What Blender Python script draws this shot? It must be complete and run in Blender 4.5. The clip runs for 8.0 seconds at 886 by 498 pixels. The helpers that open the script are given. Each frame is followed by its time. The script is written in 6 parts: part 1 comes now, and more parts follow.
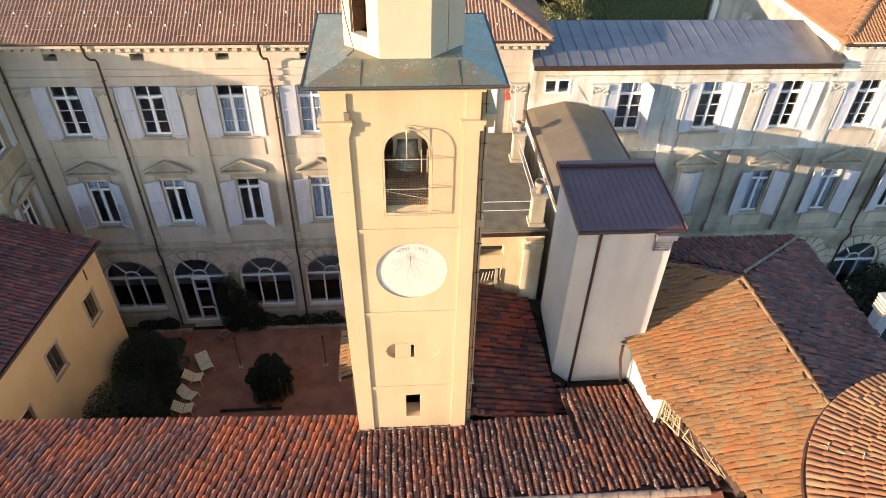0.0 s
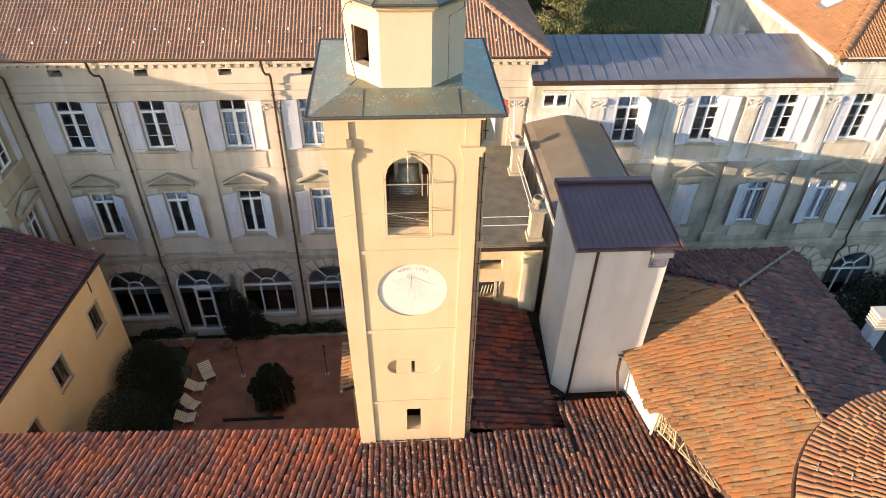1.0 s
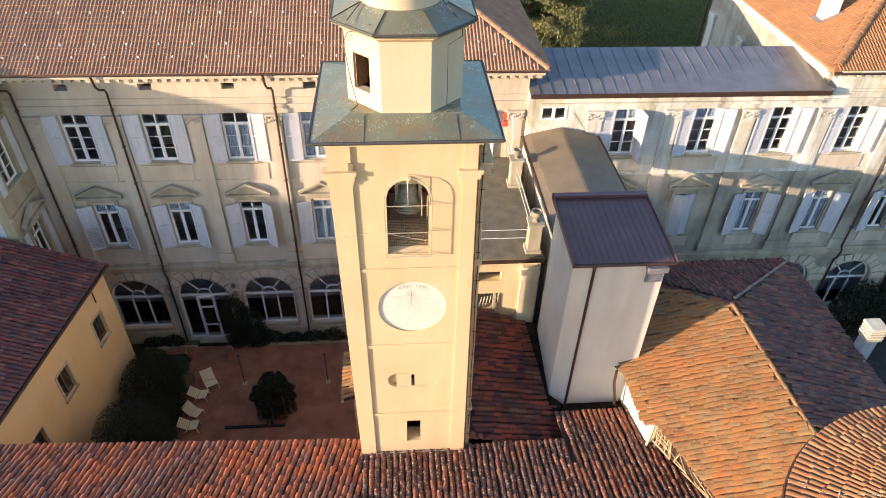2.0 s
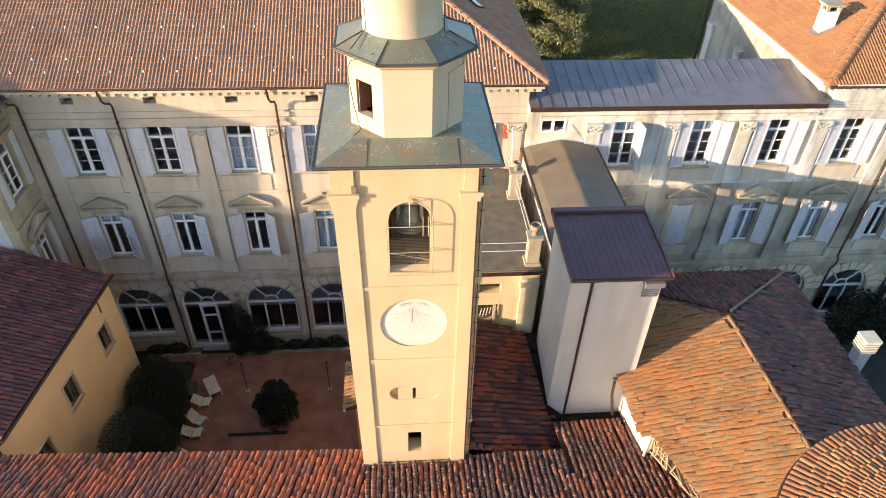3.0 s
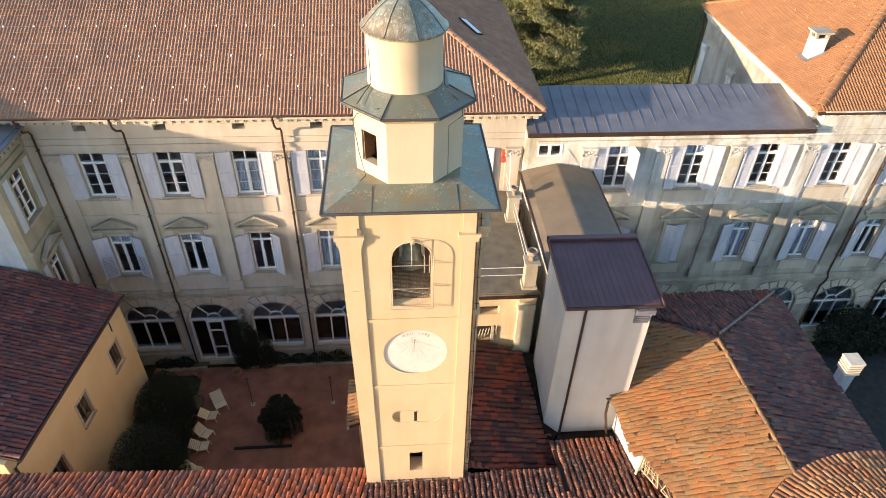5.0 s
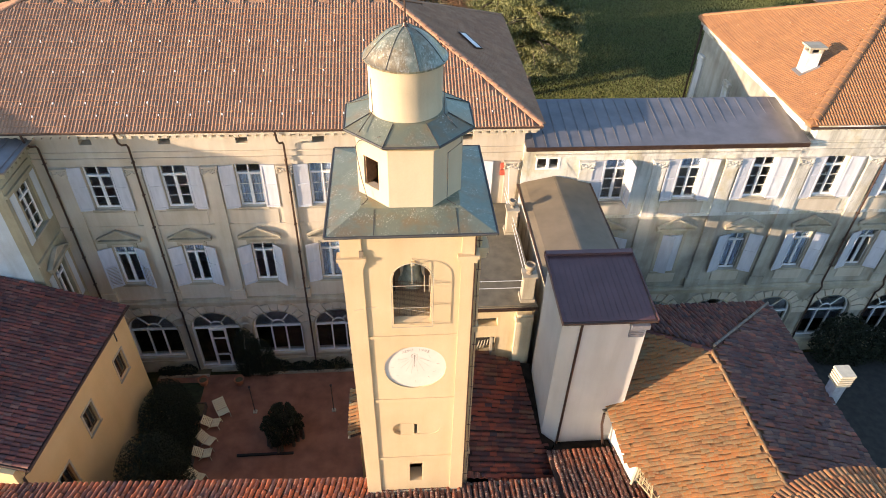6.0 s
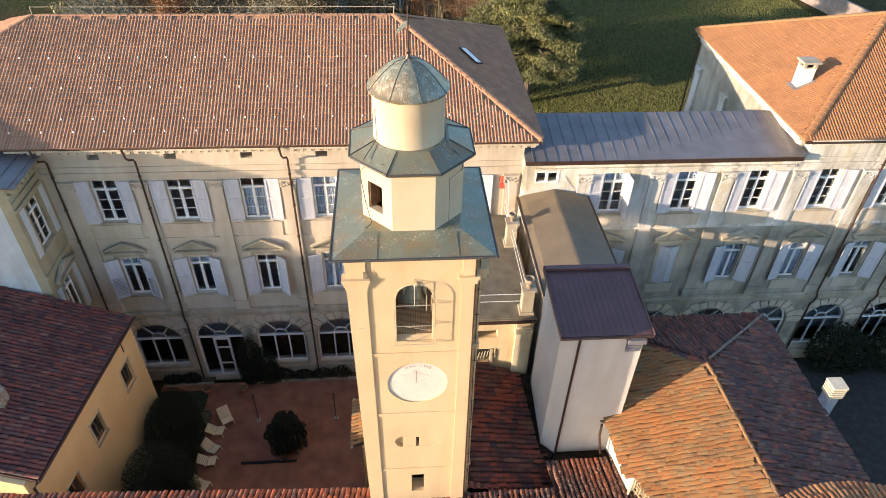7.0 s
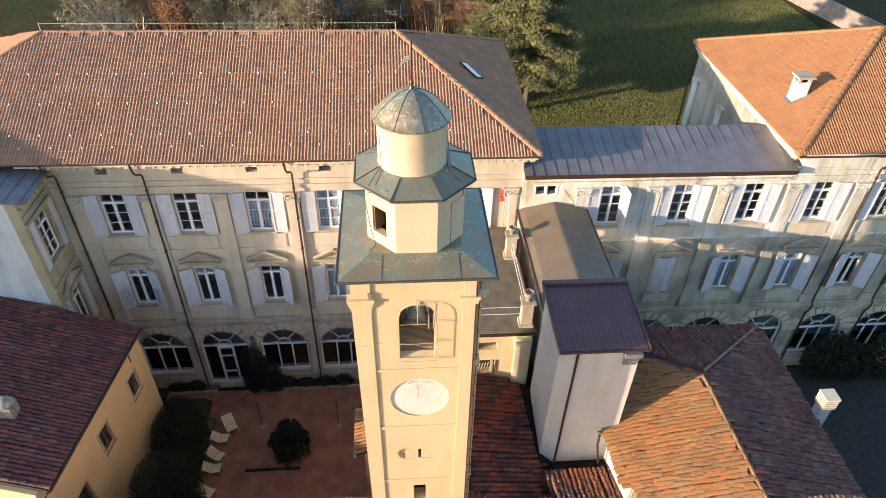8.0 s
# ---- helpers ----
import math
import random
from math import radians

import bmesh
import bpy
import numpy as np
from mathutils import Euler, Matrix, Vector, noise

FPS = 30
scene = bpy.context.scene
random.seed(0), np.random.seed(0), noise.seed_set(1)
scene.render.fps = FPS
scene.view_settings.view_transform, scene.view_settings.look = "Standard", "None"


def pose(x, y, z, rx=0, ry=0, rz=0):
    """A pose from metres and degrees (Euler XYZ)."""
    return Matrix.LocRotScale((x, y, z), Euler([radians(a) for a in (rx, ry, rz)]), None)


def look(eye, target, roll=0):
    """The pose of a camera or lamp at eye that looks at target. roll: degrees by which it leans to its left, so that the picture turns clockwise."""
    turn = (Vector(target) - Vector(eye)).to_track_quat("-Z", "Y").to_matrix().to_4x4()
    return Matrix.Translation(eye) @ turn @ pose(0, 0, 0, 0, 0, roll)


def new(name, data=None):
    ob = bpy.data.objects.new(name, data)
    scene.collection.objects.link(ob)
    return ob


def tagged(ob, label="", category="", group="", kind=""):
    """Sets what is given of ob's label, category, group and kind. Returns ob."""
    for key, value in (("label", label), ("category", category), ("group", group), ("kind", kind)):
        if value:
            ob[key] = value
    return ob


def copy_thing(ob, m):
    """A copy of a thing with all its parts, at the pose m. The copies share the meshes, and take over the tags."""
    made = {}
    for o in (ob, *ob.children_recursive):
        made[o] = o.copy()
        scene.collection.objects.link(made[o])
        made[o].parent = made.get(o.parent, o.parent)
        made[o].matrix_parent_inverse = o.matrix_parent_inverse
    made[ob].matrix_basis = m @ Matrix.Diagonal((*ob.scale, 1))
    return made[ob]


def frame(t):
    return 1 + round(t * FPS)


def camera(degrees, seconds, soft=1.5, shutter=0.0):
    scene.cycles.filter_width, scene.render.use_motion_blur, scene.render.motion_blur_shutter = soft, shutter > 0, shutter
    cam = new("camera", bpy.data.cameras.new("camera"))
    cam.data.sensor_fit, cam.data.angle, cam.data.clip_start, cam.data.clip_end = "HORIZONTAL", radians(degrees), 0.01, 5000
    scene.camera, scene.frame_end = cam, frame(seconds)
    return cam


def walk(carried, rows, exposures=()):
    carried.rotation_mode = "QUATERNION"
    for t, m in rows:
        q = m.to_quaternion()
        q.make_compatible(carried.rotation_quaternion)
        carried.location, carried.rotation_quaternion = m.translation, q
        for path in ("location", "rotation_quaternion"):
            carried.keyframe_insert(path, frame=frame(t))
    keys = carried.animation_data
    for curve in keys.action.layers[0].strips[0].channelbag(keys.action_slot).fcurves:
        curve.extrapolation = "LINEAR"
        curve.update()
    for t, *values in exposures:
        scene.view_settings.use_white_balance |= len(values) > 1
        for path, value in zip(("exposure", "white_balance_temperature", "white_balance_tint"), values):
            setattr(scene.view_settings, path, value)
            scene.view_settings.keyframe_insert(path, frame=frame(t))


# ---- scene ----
# The camera: a drone that climbs straight up in front of a bell tower.
cam = camera(68.0, 8.0, soft=0.9)
PATH = [
    (0, (0.154, -0.242, 23.658), (0.29, 1.304, 22.396), 1.6),
    (0.5, (0.13, -0.215, 23.953), (0.265, 1.331, 22.691), 1.6),
    (1, (0.125, -0.197, 24.239), (0.263, 1.349, 22.977), 1.6),
    (1.5, (0.139, -0.198, 24.517), (0.277, 1.348, 23.255), 1.6),
    (3, (0.118, -0.179, 25.363), (0.254, 1.366, 24.1), 1.6),
    (3.5, (0.104, -0.176, 25.658), (0.241, 1.368, 24.395), 1.6),
    (4, (0.085, -0.179, 25.956), (0.221, 1.365, 24.692), 1.6),
    (4.5, (0.081, -0.234, 26.259), (0.217, 1.31, 24.996), 1.6),
    (6, (0.065, -0.314, 27.269), (0.202, 1.229, 26.004), 1.7),
    (6.5, (0.053, -0.339, 27.61), (0.191, 1.204, 26.346), 1.7),
    (7, (0.005, -0.37, 27.979), (0.142, 1.173, 26.715), 1.7),
    (7.5, (-0.019, -0.39, 28.369), (0.117, 1.153, 27.103), 1.7),
    (8, (-0.063, -0.444, 28.727), (0.074, 1.1, 27.462), 1.7),
]
walk(cam, [(t, look(eye, target, roll)) for t, eye, target, roll in PATH], exposures=((0, 1.80, 7000, 17), (3.5, 1.78, 7000, 17), (8, 1.70, 7000, 17)))

# ---- light ----
SUN_AZ, SUN_EL = radians(20), radians(9.5)
TO_SUN = Vector((-math.cos(SUN_AZ) * math.cos(SUN_EL), -math.sin(SUN_AZ) * math.cos(SUN_EL), math.sin(SUN_EL)))
world = bpy.data.worlds.new("sky")
scene.world = world
world.use_nodes = True
sky = world.node_tree.nodes.new("ShaderNodeTexSky")
sky.sky_type, sky.sun_disc = "NISHITA", False
sky.ozone_density, sky.dust_density = 2.8, 0.7
sky.sun_elevation, sky.sun_rotation = SUN_EL, math.atan2(TO_SUN.x, TO_SUN.y)
back = world.node_tree.nodes["Background"]
world.node_tree.links.new(sky.outputs[0], back.inputs[0])
back.inputs[1].default_value = 0.15
sun_data = bpy.data.lights.new("sun", "SUN")
sun_data.energy, sun_data.angle, sun_data.color = 3.2, radians(0.55), (1.0, 0.82, 0.62)
sun = new("sun", sun_data)
sun.matrix_world = look(TO_SUN * 100, (0, 0, 0))

# ---- materials ----


def material(name, build):
    m = bpy.data.materials.new(name)
    m.use_nodes = True
    nt = m.node_tree
    build(nt, nt.nodes["Principled BSDF"])
    return m


def node(nt, kind, **inputs):
    n = nt.nodes.new(kind)
    for k, v in inputs.items():
        n.inputs[k.replace("_", " ")].default_value = v
    return n


def ramp(nt, fac, stops):
    r = nt.nodes.new("ShaderNodeValToRGB")
    e = r.color_ramp.elements
    while len(e) < len(stops):
        e.new(0.5)
    for el, (p, c) in zip(e, stops):
        el.position, el.color = p, (*c, 1)
    nt.links.new(fac, r.inputs[0])
    return r.outputs[0]


def mix(nt, fac, a, b, mode="MIX"):
    n = nt.nodes.new("ShaderNodeMix")
    n.data_type, n.blend_type = "RGBA", mode
    for sock, v in ((n.inputs[0], fac), (n.inputs[6], a), (n.inputs[7], b)):
        if isinstance(v, bpy.types.NodeSocket):
            nt.links.new(v, sock)
        elif isinstance(v, tuple):
            sock.default_value = (*v, 1)
        else:
            sock.default_value = v
    return n.outputs[2]


def coords(nt, scale=(1, 1, 1)):
    """World-aligned object coordinates, stretched."""
    g = nt.nodes.new("ShaderNodeNewGeometry")
    m = nt.nodes.new("ShaderNodeMapping")
    m.inputs["Scale"].default_value = scale
    nt.links.new(g.outputs["Position"], m.inputs[0])
    return m.outputs[0]


def noise_of(nt, scale, detail=4, stretch=(1, 1, 1), rough=0.55):
    n = node(nt, "ShaderNodeTexNoise", Scale=scale, Detail=detail, Roughness=rough)
    nt.links.new(coords(nt, stretch), n.inputs["Vector"])
    return n.outputs[0]


def bump(nt, bsdf, height, strength, distance=0.02):
    b = node(nt, "ShaderNodeBump", Strength=strength, Distance=distance)
    nt.links.new(height, b.inputs["Height"])
    nt.links.new(b.outputs[0], bsdf.inputs["Normal"])


def plaster(name, base, dark, streak=0.5, rough=0.9, patches=0.35, light=None):
    """Painted render with broad patches, fine grain and vertical rain streaks."""
    def build(nt, p):
        broad = noise_of(nt, 0.6, 5)
        col = ramp(nt, broad, [(0.3, dark), (0.5 + 0.2 * (1 - patches), base), (0.85, light or base)])
        runs = noise_of(nt, 2.2, 5, (1, 1, 0.12))
        runs = ramp(nt, runs, [(0.42, (1, 1, 1)), (0.75, tuple(1 - streak * (0.5 + 0.1 * i) for i in range(3)))])
        col = mix(nt, 0.8, col, runs, "MULTIPLY")
        grain = noise_of(nt, 45, 3)
        col = mix(nt, 0.25, col, ramp(nt, grain, [(0.3, (0.75, 0.75, 0.75)), (0.7, (1.1, 1.1, 1.1))]), "MULTIPLY")
        nt.links.new(col, p.inputs["Base Color"])
        p.inputs["Roughness"].default_value = rough
        bump(nt, p, grain, 0.25, 0.01)
    return material(name, build)


def plain(name, base, rough=0.6, metal=0.0, vary=0.2, scale=6.0, streaks=False):
    def build(nt, p):
        n = noise_of(nt, scale, 5, (1, 1, 0.2) if streaks else (1, 1, 1))
        lo = tuple(c * (1 - vary) for c in base)
        hi = tuple(min(1, c * (1 + vary)) for c in base)
        nt.links.new(ramp(nt, n, [(0.3, lo), (0.7, hi)]), p.inputs["Base Color"])
        p.inputs["Roughness"].default_value, p.inputs["Metallic"].default_value = rough, metal
        bump(nt, p, noise_of(nt, scale * 8, 2), 0.12, 0.01)
    return material(name, build)


def tiles(name, shades, moss, per_object=False, moss_amount=0.35, rough=0.85, vary=1.0, fresh=None):
    """Fired clay: every tile its own shade, with lichen and soot over the roof."""
    def build(nt, p):
        if per_object:
            r = nt.nodes.new("ShaderNodeObjectInfo").outputs["Random"]
        else:
            r = nt.nodes.new("ShaderNodeNewGeometry").outputs["Random Per Island"]
        n = len(shades)
        col = ramp(nt, r, [(i / (n - 1), c) for i, c in enumerate(shades)])
        broad = ramp(nt, noise_of(nt, 0.9, 4), [(0.35, (0.62, 0.58, 0.58)), (0.65, (1.12, 1.08, 1.0))])
        col = mix(nt, 0.8 * vary, col, broad, "MULTIPLY")
        if fresh:
            area = node(nt, "ShaderNodeMath")
            area.operation = "MULTIPLY_ADD"
            area.inputs[1].default_value = 0.22
            nt.links.new(r, area.inputs[0])
            nt.links.new(noise_of(nt, 0.75, 3), area.inputs[2])
            col = mix(nt, ramp(nt, area.outputs[0], [(0.62, (0, 0, 0)), (0.74, (0.8, 0.8, 0.8))]), col, fresh)
        spots = ramp(nt, noise_of(nt, 14, 5), [(1 - moss_amount - 0.1, (0, 0, 0)), (1 - moss_amount + 0.1, (1, 1, 1))])
        col = mix(nt, spots, col, moss)
        fine = noise_of(nt, 60, 3)
        col = mix(nt, 0.5, col, ramp(nt, fine, [(0.3, (0.7, 0.7, 0.7)), (0.7, (1.15, 1.15, 1.15))]), "MULTIPLY")
        nt.links.new(col, p.inputs["Base Color"])
        p.inputs["Roughness"].default_value = rough
        bump(nt, p, fine, 0.35, 0.01)
    return material(name, build)


def glass(name, tint):
    def build(nt, p):
        p.inputs["Base Color"].default_value = (*tint, 1)
        p.inputs["Transmission Weight"].default_value = 1.0
        p.inputs["IOR"].default_value = 1.45
        n = noise_of(nt, 2.0, 3)
        nt.links.new(ramp(nt, n, [(0.4, (0.0, 0.0, 0.0)), (0.8, (0.09, 0.09, 0.09))]), p.inputs["Roughness"])
    return material(name, build)


CREAM = plaster("tower_cream_render", (0.575, 0.445, 0.27), (0.53, 0.40, 0.235), 0.2, light=(0.60, 0.475, 0.30))
FACADE = plaster("palace_beige_render", (0.60, 0.53, 0.42), (0.50, 0.43, 0.33), 0.45, light=(0.64, 0.58, 0.475))
# Wing walls: the green-grey and blue of their shade sit in these colours.
OLIVE = plaster("wing_olive_shade_render", (0.40, 0.36, 0.24), (0.30, 0.265, 0.175), 0.45, patches=0.6, light=(0.46, 0.42, 0.30))
BLUISH = plaster("wing_bluish_shade_render", (0.60, 0.66, 0.68), (0.46, 0.50, 0.51), 0.45, patches=0.5, light=(0.66, 0.72, 0.74))


def stained(nt, p):
    """Pale lime render: ochre damp patches, grey soot running down, bleached areas."""
    broad = noise_of(nt, 0.45, 6, rough=0.62)
    col = ramp(nt, broad, [(0.32, (0.47, 0.44, 0.36)), (0.46, (0.62, 0.60, 0.53)), (0.6, (0.70, 0.68, 0.62)), (0.8, (0.73, 0.71, 0.66))])
    ochre = noise_of(nt, 0.8, 6, (1, 1, 0.7), rough=0.65)
    col = mix(nt, ramp(nt, ochre, [(0.50, (0, 0, 0)), (0.64, (0.8, 0.8, 0.8))]), col, (0.48, 0.41, 0.24))
    runs = noise_of(nt, 1.7, 6, (1, 1, 0.09), rough=0.65)
    col = mix(nt, ramp(nt, runs, [(0.49, (0, 0, 0)), (0.68, (0.85, 0.85, 0.85))]), col, (0.24, 0.225, 0.19))
    spots = noise_of(nt, 5, 6, rough=0.7)
    col = mix(nt, ramp(nt, spots, [(0.6, (0, 0, 0)), (0.72, (0.6, 0.6, 0.6))]), col, (0.33, 0.30, 0.23))
    grain = noise_of(nt, 45, 3)
    col = mix(nt, 0.25, col, ramp(nt, grain, [(0.3, (0.75, 0.75, 0.75)), (0.7, (1.1, 1.1, 1.1))]), "MULTIPLY")
    nt.links.new(col, p.inputs["Base Color"])
    p.inputs["Roughness"].default_value = 0.9
    bump(nt, p, grain, 0.25, 0.01)


FACADE_PALE = material("palace_pale_render", stained)
# Grime, plus a darker grey for the shade on these walls.
GRIMY_SHADED = plaster("palace_grimy_shaded_render", (0.46, 0.425, 0.345), (0.24, 0.22, 0.175), 0.7, patches=0.75, light=(0.58, 0.54, 0.45))
STONE = plaster("weathered_stone", (0.50, 0.44, 0.33), (0.31, 0.275, 0.20), 0.6, light=(0.62, 0.56, 0.45))
YELLOW = plaster("house_ochre_render", (0.82, 0.57, 0.28), (0.76, 0.51, 0.24), 0.1)
WHITE_WALL = plaster("lift_white_render", (0.60, 0.575, 0.525), (0.52, 0.50, 0.455), 0.25, light=(0.63, 0.605, 0.555))
WHITE_PAINT = plain("white_joinery_paint", (0.78, 0.77, 0.74), 0.5, vary=0.08)
GREY_SHUTTER = plain("white_shutter_paint", (0.55, 0.555, 0.585), 0.6, vary=0.1, streaks=True)
PIPE = plain("brown_copper_pipe", (0.10, 0.06, 0.045), 0.45, 0.6)


def weathered_sheet(brown, streaks):
    """Old zinc and copper sheet with a dull sheen: olive green-grey, brown runs, pale streaks of lichen and droppings."""
    def build(nt, p):
        col = mix(nt, noise_of(nt, 1.6, 6, rough=0.7), (0.13, 0.145, 0.10), (0.235, 0.25, 0.175))
        col = mix(nt, ramp(nt, noise_of(nt, 1.5, 5), [(0.48 - brown, (0, 0, 0)), (0.62 - brown, (0.85, 0.85, 0.85))]), col, (0.23, 0.165, 0.085))
        run = noise_of(nt, 9, 6, (1, 1, 0.3), rough=0.75)
        col = mix(nt, ramp(nt, run, [(0.58 - streaks, (0, 0, 0)), (0.74 - streaks, (0.65, 0.65, 0.65))]), col, (0.45, 0.44, 0.34))
        spot = noise_of(nt, 30, 5, (1, 0.6, 0.5), rough=0.7)
        area = noise_of(nt, 1.9, 3)
        spots = mix(nt, 1.0, ramp(nt, spot, [(0.56, (0, 0, 0)), (0.65, (0.9, 0.9, 0.9))]), ramp(nt, area, [(0.46 - streaks, (0, 0, 0)), (0.60 - streaks, (1, 1, 1))]), "MULTIPLY")
        col = mix(nt, spots, col, (0.60, 0.59, 0.50))
        nt.links.new(col, p.inputs["Base Color"])
        p.inputs["Metallic"].default_value = 0.3
        p.inputs["Specular IOR Level"].default_value = 0.9
        p.inputs["Specular Tint"].default_value = (0.75, 0.9, 1.0, 1.0)
        nt.links.new(ramp(nt, run, [(0.4, (0.33, 0.33, 0.33)), (0.7, (0.6, 0.6, 0.6))]), p.inputs["Roughness"])
        bump(nt, p, noise_of(nt, 4, 4), 0.25, 0.04)
    return build


RIM = plain("dark_gutter_sheet", (0.045, 0.042, 0.038), 0.6, 0.0)
PATINA = material("weathered_green_sheet", weathered_sheet(0.0, 0.0))
DOME_SHEET = material("weathered_dome_sheet", weathered_sheet(0.05, 0.1))
BLUE_METAL = plain("blue_grey_seamed_metal", (0.20, 0.185, 0.18), 0.38, 0.35, 0.2, 1.2)
BROWN_METAL = plain("brown_painted_sheet", (0.185, 0.145, 0.095), 0.6, 0.0, 0.13, 1.5)
PURPLE_METAL = plain("dark_brown_ribbed_sheet", (0.155, 0.075, 0.07), 0.42, 0.3, 0.15, 1.5)
TAR = plain("mossy_bitumen", (0.165, 0.14, 0.095), 0.95, 0, 0.25, 2.0)
DARK = plain("dark_inside", (0.02, 0.018, 0.016), 0.9)


def bitumen(nt, p):
    nt.links.new(ramp(nt, noise_of(nt, 3, 5), [(0.3, (0.012, 0.009, 0.007)), (0.7, (0.035, 0.026, 0.019))]), p.inputs["Base Color"])
    p.inputs["Roughness"].default_value, p.inputs["Specular IOR Level"].default_value = 1.0, 0.05
    bump(nt, p, noise_of(nt, 9, 4), 0.3, 0.03)


BITUMEN = material("black_bitumen_sheet", bitumen)
GLASS = glass("window_glass", (0.85, 0.9, 0.92))
ROOM = plain("dim_room_plaster", (0.62, 0.64, 0.70), 0.9)
CURTAIN = plain("curtain_sky_blue", (0.56, 0.63, 0.76), 0.9, vary=0.25, scale=9, streaks=True)
OLD = [(0.115, 0.055, 0.05), (0.23, 0.066, 0.036), (0.14, 0.068, 0.055), (0.30, 0.085, 0.036), (0.12, 0.065, 0.062), (0.24, 0.088, 0.05), (0.17, 0.06, 0.042), (0.20, 0.12, 0.085)]
# Palette darkened for the chapel slopes turned away from the sun.
SHADE_SIDE = [(0.05, 0.032, 0.036), (0.12, 0.046, 0.038), (0.07, 0.048, 0.052), (0.19, 0.068, 0.045), (0.08, 0.044, 0.042), (0.15, 0.085, 0.065), (0.06, 0.045, 0.05), (0.11, 0.04, 0.034)]
OLD = [tuple(min(1, 1.3 * v) for v in c) for c in OLD]
COPPI = tiles("old_clay_tiles", OLD, (0.50, 0.42, 0.31), moss_amount=0.32, fresh=(0.44, 0.105, 0.036))
COPPI_ONE = tiles("old_clay_tile_single", OLD, (0.50, 0.42, 0.31), True, moss_amount=0.32, fresh=(0.44, 0.105, 0.036))
SHADE_SIDE = [(1.55 * r, 1.35 * g, 1.2 * b) for r, g, b in SHADE_SIDE]
DIM = tiles("shade_side_tiles", SHADE_SIDE, (0.20, 0.15, 0.12), False, 0.22)
DIM_ONE = tiles("shade_side_tile_single", SHADE_SIDE, (0.20, 0.15, 0.12), True, 0.22)
# Darker palette holds the half-shadow right of the tower; lichen goes on top.
HALF_SHADE = [(0.10, 0.048, 0.042), (0.16, 0.058, 0.04), (0.12, 0.06, 0.05), (0.19, 0.066, 0.038), (0.11, 0.056, 0.05)]
LICHEN = tiles("lichened_half_shade_tiles", HALF_SHADE, (0.50, 0.42, 0.31), False, 0.37, fresh=(0.27, 0.075, 0.032))
LICHEN_ONE = tiles("lichened_half_shade_tile_single", HALF_SHADE, (0.50, 0.42, 0.31), True, 0.37, fresh=(0.27, 0.075, 0.032))
MIXED = [(0.05, 0.032, 0.036), (0.17, 0.044, 0.028), (0.085, 0.04, 0.036), (0.25, 0.062, 0.032), (0.065, 0.04, 0.042), (0.14, 0.05, 0.036), (0.20, 0.10, 0.06), (0.11, 0.036, 0.028), (0.06, 0.03, 0.03)]
ROUGH = tiles("patched_clay_tiles", MIXED, (0.13, 0.085, 0.06), False, 0.2, fresh=(0.30, 0.06, 0.026))
ROUGH_ONE = tiles("patched_clay_tile_single", MIXED, (0.13, 0.085, 0.06), True, 0.2, fresh=(0.30, 0.06, 0.026))
# Dark brown that shows in the gaps between tiles.
GAP = plain("dark_gap_brown", (0.055, 0.03, 0.022), 0.95, vary=0.4)
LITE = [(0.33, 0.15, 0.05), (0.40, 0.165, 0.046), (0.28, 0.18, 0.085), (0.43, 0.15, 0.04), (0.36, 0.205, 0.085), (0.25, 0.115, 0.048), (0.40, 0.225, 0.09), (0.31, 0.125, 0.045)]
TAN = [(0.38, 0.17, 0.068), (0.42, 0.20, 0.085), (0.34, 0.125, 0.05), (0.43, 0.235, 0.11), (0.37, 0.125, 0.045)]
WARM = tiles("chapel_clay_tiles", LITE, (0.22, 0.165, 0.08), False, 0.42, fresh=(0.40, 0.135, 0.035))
BROAD = tiles("sunlit_tan_tiles", TAN, (0.30, 0.21, 0.12), False, 0.25)
BROAD_ONE = tiles("sunlit_tan_tile_single", TAN, (0.30, 0.21, 0.12), True, 0.25)
WARM_ONE = tiles("chapel_clay_tile_single", LITE, (0.25, 0.20, 0.10), True, 0.42, fresh=(0.40, 0.135, 0.035))
PANTILE = tiles("pressed_clay_tiles", [(0.40, 0.215, 0.125), (0.44, 0.245, 0.145), (0.36, 0.19, 0.11), (0.42, 0.22, 0.125)], (0.33, 0.225, 0.15), False, 0.22, vary=0.5)
ORANGE = tiles("new_orange_tiles", [(0.33, 0.155, 0.066), (0.355, 0.17, 0.072), (0.31, 0.145, 0.064)], (0.30, 0.17, 0.085), False, 0.2, vary=0.3)
PAVING = plain("terracotta_paving", (0.29, 0.125, 0.075), 0.85, 0, 0.3, 1.2)
ASPHALT = plain("dark_asphalt", (0.042, 0.037, 0.031), 1.0, 0, 0.3, 3.0)

# ---- building helpers ----


def part(name, bm, mat, parent=None, label=""):
    """One mesh object out of a bmesh, under a thing or a part."""
    me = bpy.data.meshes.new(name)
    bm.to_mesh(me)
    bm.free()
    me.materials.append(mat)
    ob = new(name, me)
    ob.parent = parent
    if name == "pane" and mat == GLASS:
        ob.visible_shadow = False
    if label:
        ob["label"] = label
    return ob


def thing(name, label, category, group="", kind=""):
    return tagged(new(name), label, category, group, kind)


